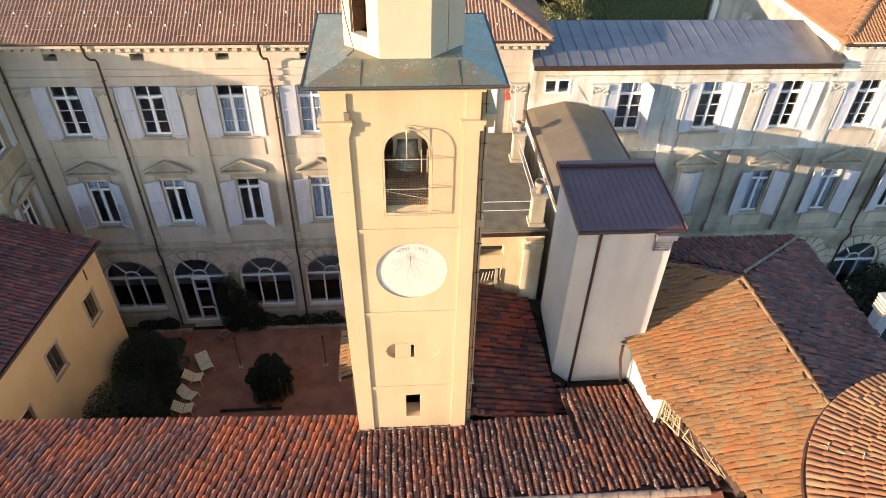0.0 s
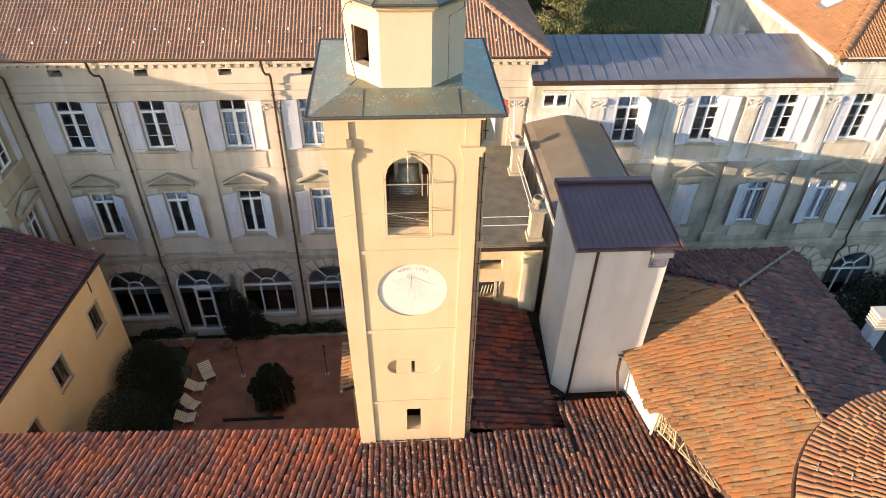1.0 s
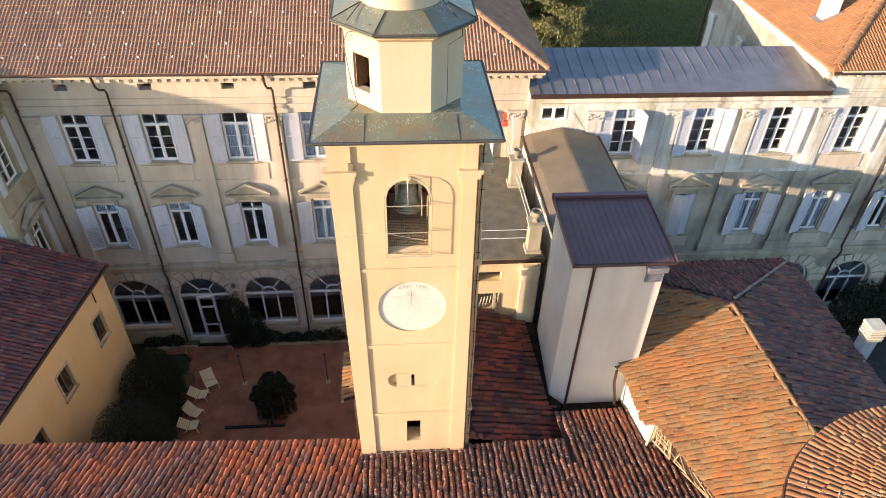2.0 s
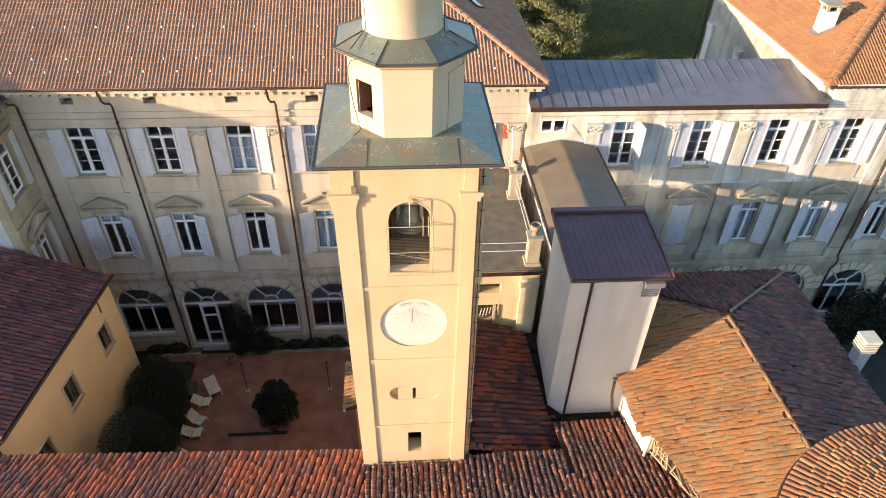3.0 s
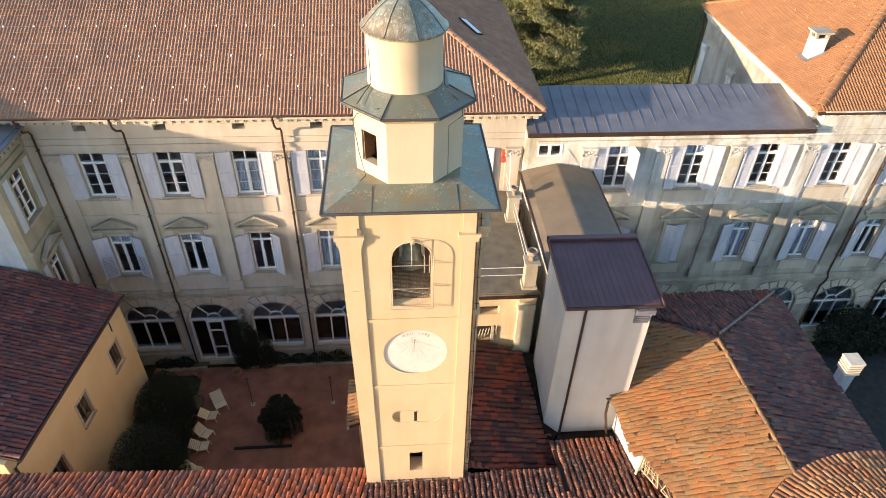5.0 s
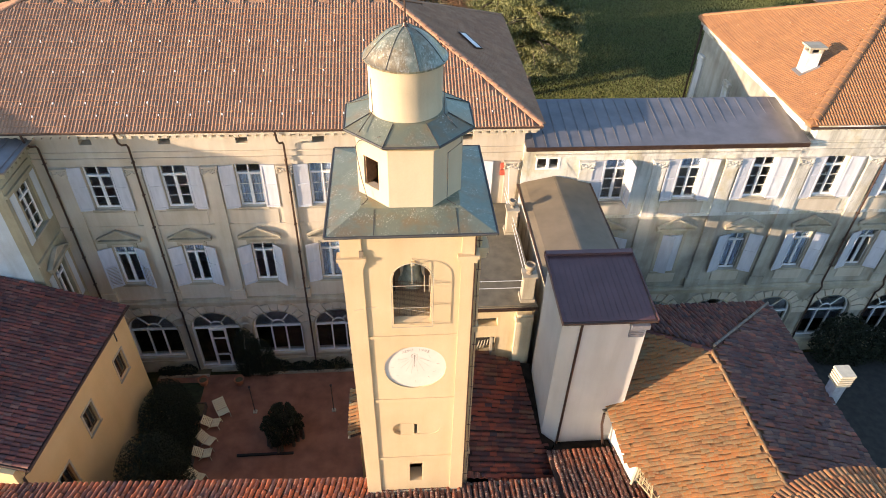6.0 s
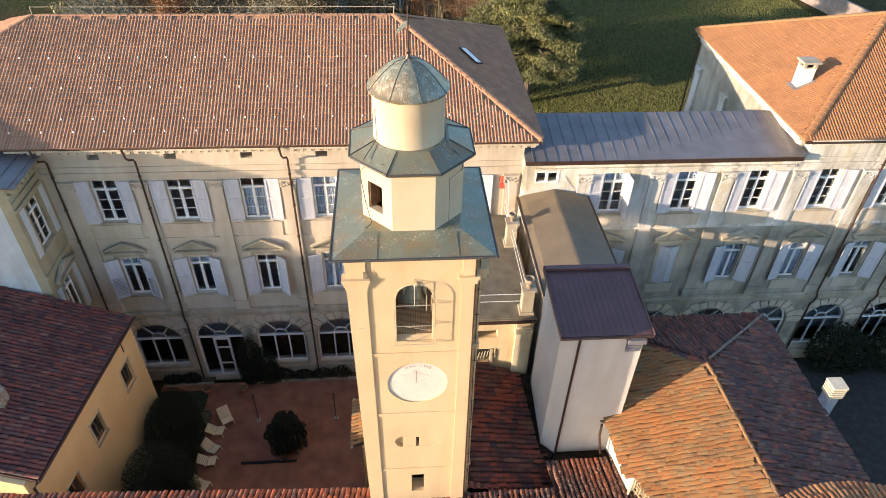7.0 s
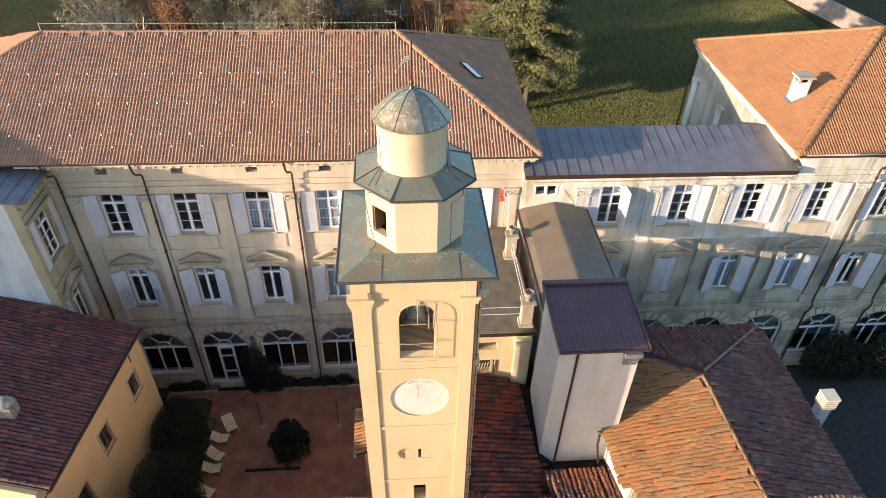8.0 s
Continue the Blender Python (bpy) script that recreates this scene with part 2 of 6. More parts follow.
def box(bm, x0, x1, y0, y1, z0, z1, m=None):
    vs = [bm.verts.new((x, y, z)) for z in (z0, z1) for y in (y0, y1) for x in (x0, x1)]
    for f in ((0, 2, 3, 1), (4, 5, 7, 6), (0, 1, 5, 4), (2, 6, 7, 3), (0, 4, 6, 2), (1, 3, 7, 5)):
        bm.faces.new([vs[i] for i in f])
    if m:
        bmesh.ops.transform(bm, matrix=m, verts=vs)
    return vs


def boxes(*args):
    bm = bmesh.new()
    for a in args:
        box(bm, *a)
    return bm


def prism(bm, pts, z0, z1, axis="z"):
    """A closed prism over a flat outline: (x, y) over z, or (x, z) over y, or (y, z) over x."""
    put = {"z": lambda p, h: (p[0], p[1], h), "y": lambda p, h: (p[0], h, p[1]), "x": lambda p, h: (h, p[0], p[1])}[axis]
    a = [bm.verts.new(put(p, z0)) for p in pts]
    b = [bm.verts.new(put(p, z1)) for p in pts]
    bm.faces.new(a[::-1])
    bm.faces.new(b)
    n = len(pts)
    for i in range(n):
        bm.faces.new((a[i], a[(i + 1) % n], b[(i + 1) % n], b[i]))
    bmesh.ops.recalc_face_normals(bm, faces=bm.faces)
    return a + b


def slab(bm, pts, thick):
    """A sloping slab under a 3D outline."""
    a = [bm.verts.new(p) for p in pts]
    b = [bm.verts.new(Vector(p) - Vector((0, 0, thick))) for p in pts]
    bm.faces.new(a)
    bm.faces.new(b[::-1])
    n = len(pts)
    for i in range(n):
        bm.faces.new((a[i], b[i], b[(i + 1) % n], a[(i + 1) % n]))
    bmesh.ops.recalc_face_normals(bm, faces=bm.faces)


def tube(bm, pts, r, seg=8, cap=True):
    """A round bar along a line of points; r may be one radius or one for each point."""
    pts = [Vector(p) for p in pts]
    rs = r if isinstance(r, (list, tuple)) else [r] * len(pts)
    rings = []
    for i, p in enumerate(pts):
        d = (pts[min(i + 1, len(pts) - 1)] - pts[max(i - 1, 0)]).normalized()
        u = d.cross(Vector((0, 0, 1)) if abs(d.z) < 0.9 else Vector((1, 0, 0))).normalized()
        w = d.cross(u)
        rings.append([bm.verts.new(p + (u * math.cos(a) + w * math.sin(a)) * rs[i]) for a in [2 * math.pi * k / seg for k in range(seg)]])
    for a, b in zip(rings, rings[1:]):
        for k in range(seg):
            bm.faces.new((a[k], a[(k + 1) % seg], b[(k + 1) % seg], b[k]))
    if cap:
        bm.faces.new(rings[0][::-1])
        bm.faces.new(rings[-1])


def lathe(bm, profile, cx, cy, seg=24, flat=0.0):
    """Turns a profile of (radius, z) round an upright axis."""
    rings = []
    for r, z in profile:
        rings.append([bm.verts.new((cx + r * math.cos(a), cy + r * math.sin(a), z)) for a in [flat + 2 * math.pi * k / seg for k in range(seg)]])
    for a, b in zip(rings, rings[1:]):
        for k in range(seg):
            bm.faces.new((a[k], a[(k + 1) % seg], b[(k + 1) % seg], b[k]))
    bm.faces.new(rings[0][::-1])
    bm.faces.new(rings[-1])


def weld(bm):
    bmesh.ops.remove_doubles(bm, verts=bm.verts, dist=0.0006)
    return bm


def smooth(ob, angle=40):
    for p in ob.data.polygons:
        p.use_smooth = True
    ob.data.set_sharp_from_angle(angle=radians(angle))
    return ob


def facet(points, fall=None):
    """The plane of a roof face: origin, level direction, the way its tiles run down, normal, and its outline in those two."""
    p = [Vector(q) for q in points]
    n = (p[1] - p[0]).cross(p[2] - p[0]).normalized()
    if n.z < 0:
        n = -n
    down = Vector((n.x, n.y, 0)) if fall is None else Vector((math.cos(radians(fall)), math.sin(radians(fall)), 0))
    down = (down - n * down.dot(n)).normalized()
    level = down.cross(n).normalized()
    flat = [((q - p[0]).dot(level), (q - p[0]).dot(down)) for q in p]
    return p[0], level, down, n, flat


def inside(x, y, poly):
    odd = False
    for i in range(len(poly)):
        (x0, y0), (x1, y1) = poly[i - 1], poly[i]
        if (y0 > y) != (y1 > y) and x < (x1 - x0) * (y - y0) / (y1 - y0) + x0:
            odd = not odd
    return odd


def mesh_of(name, verts, faces):
    me = bpy.data.meshes.new(name)
    me.from_pydata(verts, [], faces)
    return me


def rounded(me):
    me.polygons.foreach_set("use_smooth", [True] * len(me.polygons))
    me.set_sharp_from_angle(angle=radians(52))


def cover_shape(w, length, rise, seg=6):
    """A half-round cover tile, wide and raised at its lower end; local x across, y down the slope, z up."""
    v, f = [], []
    for y, s, lift in ((0, 0.84, 0.0), (length, 1.0, 0.03)):
        for k in range(seg + 1):
            a = math.pi * k / seg
            v.append((-math.cos(a) * w / 2 * s, y, math.sin(a) * rise * s + lift))
    n = seg + 1
    for k in range(seg):
        f.append((k, k + 1, n + k + 1, n + k))
    low = len(v)
    for k in range(seg + 1):
        a = math.pi * k / seg
        v.append((-math.cos(a) * w / 2 * 0.9, length, math.sin(a) * rise * 0.86 + 0.016))
    for k in range(seg):
        f.append((n + k, n + k + 1, low + k + 1, low + k))
    return np.array(v), f


def pressed_shape(w, length, rise):
    """A pressed roof tile: a roll, a flat and a lip at its lower end."""
    prof = [(0, 0), (0.07, 0.75), (0.15, 1.0), (0.24, 0.7), (0.3, 0.0), (0.46, 0.0), (0.53, 0.75), (0.62, 1.0), (0.71, 0.7), (0.78, 0.0), (1.0, 0.0)]
    v, f = [], []
    for y, lift in ((0, 0.0), (length, 0.03), (length, 0.0)):
        for px, pz in prof:
            v.append((px * w, y, pz * rise + lift))
    n = len(prof)
    for r in (0, 1):
        for k in range(n - 1):
            f.append((r * n + k, r * n + k + 1, (r + 1) * n + k + 1, (r + 1) * n + k))
    return np.array(v), f


def lay(points, shape, pitch, course, mat, mat_one, parent, near=None, name="tile", count=290, jitter=1.0, seed=1, fall=None):
    """Lays tiles over a roof face in columns and courses. Those within the stretch near are objects of their own, the rest one mesh."""
    rnd = random.Random(seed)
    o, level, down, n, flat = facet(points, fall)
    us, vs = [q[0] for q in flat], [q[1] for q in flat]
    base_v, base_f = shape
    length = base_v[:, 1].max()
    rest_v, rest_f, singles = [], [], []
    cols = int((max(us) - min(us)) / pitch) + 1
    rows = int((max(vs) - min(vs)) / course) + 2
    for i in range(cols):
        u = min(us) + (i + 0.5) * pitch
        wander = rnd.uniform(-0.25, 0.25) * course * jitter
        foot = max(vs)
        if jitter > 0.5:
            while foot > min(vs) and not inside(u, foot - 0.02, flat):
                foot -= 0.02
        sway = rnd.uniform(-0.01, 0.01) * jitter
        for j in range(rows):
            v = foot - (j + 1) * course + wander * (0.06 if j == 0 else 1)
            mid, side = v + length * 0.55, pitch * 0.3
            if j == 0:
                if not inside(u, v + length * 0.3, flat):
                    continue
            elif not (inside(u - side, mid, flat) and inside(u + side, mid, flat) and inside(u, v + length * 0.15, flat)):
                continue
            a = rnd.uniform(-0.035, 0.035) * jitter
            du, dn = sway + rnd.uniform(-0.008, 0.008) * jitter, rnd.uniform(0, 0.02) * jitter
            x_axis = (level * math.cos(a) + down * math.sin(a))
            y_axis = (down * math.cos(a) - level * math.sin(a))
            place = o + level * (u + du) + down * v + n * (0.02 + dn)
            m = Matrix((x_axis, y_axis, n)).transposed().to_4x4()
            m.translation = place
            if near and near(place) and len(singles) < count:
                singles.append(m)
            else:
                mm = np.array(m)
                k = len(rest_v)
                rest_v.append(base_v @ mm[:3, :3].T + mm[:3, 3])
                rest_f.append(k)
    if singles:
        me = mesh_of(name, base_v.tolist(), base_f)
        me.materials.append(mat_one)
        if jitter > 0.5:
            rounded(me)
        for m in singles:
            ob = new(name, me)
            ob.parent = parent
            ob.matrix_local = m
    if rest_v:
        nv = len(base_v)
        faces = [tuple(q + i * nv for q in f) for i in rest_f for f in base_f]
        me = mesh_of("tiling", np.concatenate(rest_v).tolist(), faces)
        me.materials.append(mat)
        if jitter > 0.5:
            rounded(me)
        ob = new("tiling", me)
        ob.parent = parent
        tagged(ob, kind="stuff")


COVER = cover_shape(0.152, 0.40, 0.066)
PRESSED = pressed_shape(0.275, 0.36, 0.029)

# ---- the setting ----
def grass(nt, p):
    big = ramp(nt, noise_of(nt, 0.09, 6), [(0.42, (0, 0, 0)), (0.6, (1, 1, 1))])
    green = ramp(nt, noise_of(nt, 2.2, 8, rough=0.8), [(0.36, (0.025, 0.033, 0.011)), (0.5, (0.055, 0.068, 0.022)), (0.66, (0.11, 0.115, 0.036))])
    straw = ramp(nt, noise_of(nt, 1.8, 8, rough=0.8), [(0.36, (0.04, 0.033, 0.014)), (0.5, (0.09, 0.072, 0.03)), (0.66, (0.17, 0.13, 0.055))])
    nt.links.new(mix(nt, big, green, straw), p.inputs["Base Color"])
    p.inputs["Roughness"].default_value = 0.95
    p.inputs["Specular IOR Level"].default_value = 0.1
    bump(nt, p, noise_of(nt, 5, 6, rough=0.8), 1.0, 0.5)


tagged(part("ground", boxes((-400, 400, -120, 700, -0.6, -0.05)), material("park_grass", grass)), "mown winter lawn, green and straw patches", "lawn", kind="structure")
tagged(part("courtyard_floor", boxes((-12.6, 2.0, 12.0, 23.0, -0.05, 0.0)), PAVING), "worn terracotta-coloured courtyard paving in shade", "paving", kind="structure")
tagged(part("yard_floor", boxes((15.2, 40.0, -5.0, 23.0, -0.05, 0.0)), ASPHALT), "dark asphalt yard in deep shade", "yard", kind="structure")

# ---- the palace ----
FL, FR = 23.42, 23.27          # wall faces of the two blocks
BAYS_L = [-12.2 + 3.05 * i for i in range(6)]
BAYS_R = [9.62, 12.95, 16.22, 19.5, 22.78, 26.06]
palace = thing("palace", "long beige three-storey palace with white shutters and tiled roof", "palace")


def wall_with_openings(x0, x1, y, thick, z1, rects, arches, z0=0.0):
    """A wall along x, made of the blocks between its openings. rects: (x0, x1, z0, z1); arches: (middle, half width, sill, spring)."""
    bm = bmesh.new()
    cols = {}
    for a, b, lo, hi in rects:
        cols.setdefault((round(a, 3), round(b, 3)), []).append((lo, hi, None))
    for c, h, sill, spring in arches:
        cols.setdefault((round(c - h, 3), round(c + h, 3)), []).append((sill, spring + h, spring))
    edges = sorted({x0, x1, *[e for k in cols for e in k]})
    for a, b in zip(edges, edges[1:]):
        if b - a < 0.002:
            continue
        holes = []
        for (ca, cb), hs in cols.items():
            if ca <= a + 0.001 and cb >= b - 0.001:
                holes += [(lo, hi, sp, ca, cb) for lo, hi, sp in hs]
        holes.sort()
        z = z0
        for lo, hi, sp, ca, cb in holes:
            if lo > z:
                box(bm, a, b, y, y + thick, z, lo)
            z = hi
            if sp is not None:
                c, h = (ca + cb) / 2, (cb - ca) / 2
                n = 12
                xs = [a + (b - a) * i / n for i in range(n + 1)]
                for p, q in zip(xs, xs[1:]):
                    zp = sp + math.sqrt(max(0, h * h - (p - c) ** 2))
                    zq = sp + math.sqrt(max(0, h * h - (q - c) ** 2))
                    top = hi + 0.05
                    prism(bm, [(p, zp), (q, zq), (q, top), (p, top)], y, y + thick, "y")
                z = hi + 0.05
        if z < z1:
            box(bm, a, b, y, y + thick, z, z1)
    return bm


UP, FIRST = (10.5, 12.62, 0.53), (6.2, 8.42, 0.48)   # sill, head, half width
ARCH = (1.2, 1.06, 2.98)                              # half width, sill, spring


def openings(bays, skip_first=(), door=()):
    rects, arches = [], []
    for b in bays:
        rects.append((b - UP[2], b + UP[2], UP[0], UP[1]))
        rects.append((b - FIRST[2], b + FIRST[2], FIRST[0], FIRST[1]))
        arches.append((b, ARCH[0], 0.15 if b in door else ARCH[1], ARCH[2]))
    return rects, arches


r, a = openings(BAYS_L, door=(BAYS_L[1],))
r += [(b - 0.24, b + 0.24, 13.62, 13.88) for b in BAYS_L]
part("wall", weld(wall_with_openings(-15.2, 5.45, FL, 0.45, 14.3, r, a)), FACADE, palace, "beige rendered front wall, streaked by rain")
r, a = openings(BAYS_R)
r.append((6.0, 7.06, 12.2, 12.8))
part("wall", weld(wall_with_openings(5.45, 31.0, FR, 0.45, 13.4, [q for q in r if q[2] > 9.6], [], 9.6)), FACADE_PALE, palace, "pale weathered upper front wall")
part("wall", weld(wall_with_openings(5.45, 31.0, FR, 0.45, 9.597, [q for q in r if q[2] < 9.6], a)), GRIMY_SHADED, palace, "stained lower front wall, greyed for the shade on it")
for a in ((-22, -21.6, FL, 33.597, 0, 14.3), (-22, 5.45, 33.6, 34.0, 0, 14.3), (5.0, 5.45, FL + 0.46, 33.597, 0, 14.3), (17.6, 18.0, FR + 0.46, 34.9, 0, 14.1), (18.003, 31, 34.5, 34.9, 0, 14.1), (5.453, 17.597, 25.7, 26.1, 0, 13.4), (30.6, 31, FR + 0.46, 34.497, 0, 14.1)):
    part("rear_wall", boxes(a), GRIMY_SHADED, palace, "plain pale rear or end wall")
part("wall_head", boxes((18.0, 31.0, FR, FR + 0.45, 13.41, 14.1)), FACADE_PALE, palace)
for a in ((-15.1, 5.0, FL + 3, FL + 3.1, 0, 14.2), (5.5, 30, FR + 2.3, FR + 2.4, 0, 13.3)):
    part("inner_wall", boxes(a), ROOM, palace, "dim rooms behind the windows")
for a in ((-15, 5.0, FL + 0.46, FL + 2.99, 4.7, 5.0), (-15, 5.0, FL + 0.46, FL + 2.99, 9.4, 9.6), (5.5, 30, FR + 0.46, FR + 2.29, 4.7, 5.0), (5.5, 30, FR + 0.46, FR + 2.29, 9.4, 9.6), (-15, 4.99, FL + 0.46, FL + 2.99, 14.0, 14.1), (5.5, 17.5, FR + 0.46, FR + 2.29, 13.2, 13.3)):
    part("inner_floor", boxes(a), ROOM, palace)


def frame_bars(bm, w0, w1, z0, z1, y0, y1, t):
    box(bm, w0, w1, y0, y1, z0, z0 + t)
    box(bm, w0, w1, y0, y1, z1 - t, z1)
    box(bm, w0, w0 + t, y0, y1, z0 + t, z1 - t)
    box(bm, w1 - t, w1, y0, y1, z0 + t, z1 - t)


def shutter(parent, side, half, h, angle, louvred):
    """One leaf, hinged at the jamb and folded back towards the wall. side: -1 or 1; angle: degrees from the wall."""
    w = 0.6
    s = 0.0 if side > 0 else -w
    bm = bmesh.new()
    st = 0.075
    for z0, z1 in ((0, 0.09), (h * 0.52, h * 0.52 + 0.07), (h - 0.09, h)):
        box(bm, s + st, s + w - st, -0.042, -0.002, z0, z1)
    box(bm, s, s + st, -0.044, 0, 0, h)
    box(bm, s + w - st, s + w, -0.044, 0, 0, h)
    if not louvred:
        box(bm, s + st, s + w - st, -0.018, -0.006, 0.09, h * 0.52)
        box(bm, s + st, s + w - st, -0.018, -0.006, h * 0.52 + 0.07, h - 0.09)
    else:
        box(bm, s + st, s + w - st, -0.018, -0.006, h * 0.52 + 0.07, h - 0.09)
        for i in range(13):
            z = 0.1 + i * (h * 0.52 - 0.1) / 13
            box(bm, s + st, s + w - st, -0.012, 0.012, 0, 0.07, pose(0, -0.022, z, 35))
    ob = part("shutter", bm, GREY_SHUTTER, parent)
    ob.matrix_local = pose(side * (half + 0.02), -0.02, -0.03, 0, 0, -side * angle)
    return ob


def window(name, half, h, top, rows, angles, louvred=False, pediment=False, curtain="", fields=False):
    """A two-leaved casement with top lights, in a wall whose face is y = 0; z from its sill. curtain: all, top or low."""
    w = new(name)
    w.parent = palace
    bm = bmesh.new()
    frame_bars(bm, -half, half, 0, h, 0.14, 0.24, 0.05)
    box(bm, -half + 0.05, half - 0.05, 0.12, 0.24, h - top - 0.045, h - top + 0.045)
    box(bm, -0.035, 0.035, 0.13, 0.24, 0.05, h - top - 0.045)
    box(bm, -0.03, 0.03, 0.13, 0.24, h - top + 0.045, h - 0.05)
    for s in (-1, 1):
        a, b = (0.035, half - 0.05) if s > 0 else (-half + 0.05, -0.035)
        frame_bars(bm, a, b, 0.05, h - top - 0.045, 0.15, 0.2, 0.035)
        for i in range(1, rows):
            z = 0.05 + (h - top - 0.095) * i / rows
            box(bm, a + 0.035, b - 0.035, 0.15, 0.19, z - 0.014, z + 0.014)
    part("frame", bm, WHITE_PAINT, w, "white painted casement frame")
    for s in (-1, 1):
        a, b = (0.07, half - 0.085) if s > 0 else (-half + 0.085, -0.07)
        step = (h - top - 0.095) / rows
        for i in range(rows):
            part("pane", boxes((a, b, 0.168, 0.174, 0.05 + step * i + (0.035 if i == 0 else 0.014), 0.05 + step * (i + 1) - (0.035 if i == rows - 1 else 0.014))), GLASS, w)
        a, b = (0.03, half - 0.05) if s > 0 else (-half + 0.05, -0.03)
        part("pane", boxes((a, b, 0.178, 0.184, h - top + 0.045, h - 0.05)), GLASS, w)
    part("sill", boxes((-half - 0.12, half + 0.12, -0.09, 0.13, -0.1, -0.002)), STONE, w)
    if curtain:
        bm = bmesh.new()
        n = 26
        pts = [(-half + 0.04 + (2 * half - 0.08) * i / n, 0.28 + 0.025 * math.sin(i * 1.9)) for i in range(n + 1)]
        z0, z1 = {"all": (0.05, h - 0.02), "top": (h - top - 0.02, h - 0.02), "low": (0.05, h - top)}[curtain]
        prism(bm, pts + [(x, y + 0.01) for x, y in reversed(pts)], z0, z1)
        part("curtain", bm, CURTAIN, w, "pale blue curtain, also standing in for reflected sky")
    for s, ang in zip((-1, 1), angles):
        if ang is not None:
            shutter(w, s, half, h + 0.03, ang, louvred)
    if pediment:
        bm = bmesh.new()
        e = half + 0.4
        prism(bm, [(-e, h + 0.44), (e, h + 0.44), (e, h + 0.52), (0, h + 0.98), (-e, h + 0.52)], -0.10, 0.0, "y")
        prism(bm, [(-e - 0.06, h + 0.5), (0, h + 0.97), (e + 0.06, h + 0.5), (e + 0.06, h + 0.6), (0, h + 1.07), (-e - 0.06, h + 0.6)], -0.26, -0.1, "y")
        box(bm, -e - 0.05, e + 0.05, -0.24, -0.101, h + 0.4, h + 0.497)
        part("pediment", bm, STONE, w, "stone triangular pediment, sooty on top")
        part("window_surround", boxes((-half - 0.16, -half - 0.003, -0.05, 0.05, -0.1, h + 0.14), (half + 0.003, half + 0.16, -0.05, 0.05, -0.1, h + 0.14), (-half - 0.16, half + 0.16, -0.05, 0.05, h + 0.142, h + 0.4)), STONE, w)
        part("frieze_block", boxes((-half - 0.1, half + 0.1, -0.085, -0.052, h + 0.2, h + 0.34)), STONE, w)
        part("apron", boxes((-half - 0.2, half + 0.2, -0.04, 0.0, -0.72, -0.16)), FACADE, w)
    elif not fields:
        part("apron", boxes((-1.0, 1.0, -0.035, 0.0, -0.95, -0.16)), FACADE, w)
    if fields:
        for s in (-1, 1):
            a, b = sorted((s * (half + 0.17), s * (half + 0.52)))
            part("blank_field", boxes((a, b, -0.03, 0.0, -0.1, h + 0.1)), BLUISH, w, "pale blank panel beside the window")
    return w


H_UP, H_FIRST = UP[1] - UP[0], FIRST[1] - FIRST[0]
up_a = window("window", UP[2], H_UP, 0.5, 3, (7, 6), curtain="all")
up_d = window("window", UP[2], H_UP, 0.5, 3, (5, 6))
up_b = window("window", UP[2], H_UP, 0.5, 3, (9, 4), curtain="low")
up_c = window("window", UP[2], H_UP, 0.5, 3, (6, 86), curtain="top")
up_e = window("window", UP[2], H_UP, 0.5, 3, (6, 9), curtain="top")
up_bare = window("window", UP[2], H_UP, 0.5, 3, (None, None), fields=True)
# Pale blue sheet behind the first-floor top lights stands in for reflected sky.
first_a = window("window", FIRST[2], H_FIRST, 0.46, 1, (22, 28), louvred=True, pediment=True, curtain="top")
first_b = window("window", FIRST[2], H_FIRST, 0.46, 1, (16, 22), pediment=True, curtain="all")
first_c = window("window", FIRST[2], H_FIRST, 0.46, 1, (26, 40), pediment=True)
first_d = window("window", FIRST[2], H_FIRST, 0.46, 1, (18, 24), pediment=True, curtain="top")
first_bare = window("window", FIRST[2], H_FIRST, 0.46, 1, (None, None), pediment=True, fields=True)
first_shut = window("window", FIRST[2], H_FIRST, 0.46, 1, (162, 172), pediment=True)


def place(kinds, bays, y, z):
    for k, b in zip(kinds, bays):
        if k in placed:
            copy_thing(k, pose(b, y, z))
        else:
            k.matrix_local = pose(b, y, z)
            placed.add(k)


placed = set()
place([up_d, up_d, up_b, up_a, up_a, up_a], BAYS_L, FL, UP[0])
place([first_a, first_d, first_c, first_b, first_b, first_b], BAYS_L, FL, FIRST[0])
place([up_c, up_e, up_d, up_d, up_d, up_a], BAYS_R, FR, UP[0])
place([first_d, first_shut, first_b, first_b, first_d, first_b], [b + 0.08 for b in BAYS_R], FR, FIRST[0])


def arc(c, r, n=14, a0=0.0, a1=math.pi):
    return [(c + r * math.cos(a0 + (a1 - a0) * i / n), r * math.sin(a0 + (a1 - a0) * i / n)) for i in range(n + 1)]


def ring_band(bm, r0, r1, zc, y0, y1, a0=0.0, a1=math.pi, n=16, cx=0.0):
    o = [(x, z + zc) for x, z in arc(cx, r1, n, a0, a1)]
    i = [(x, z + zc) for x, z in arc(cx, r0, n, a0, a1)]
    for k in range(n):
        prism(bm, [i[k], o[k], o[k + 1], i[k + 1]], y0, y1, "y")


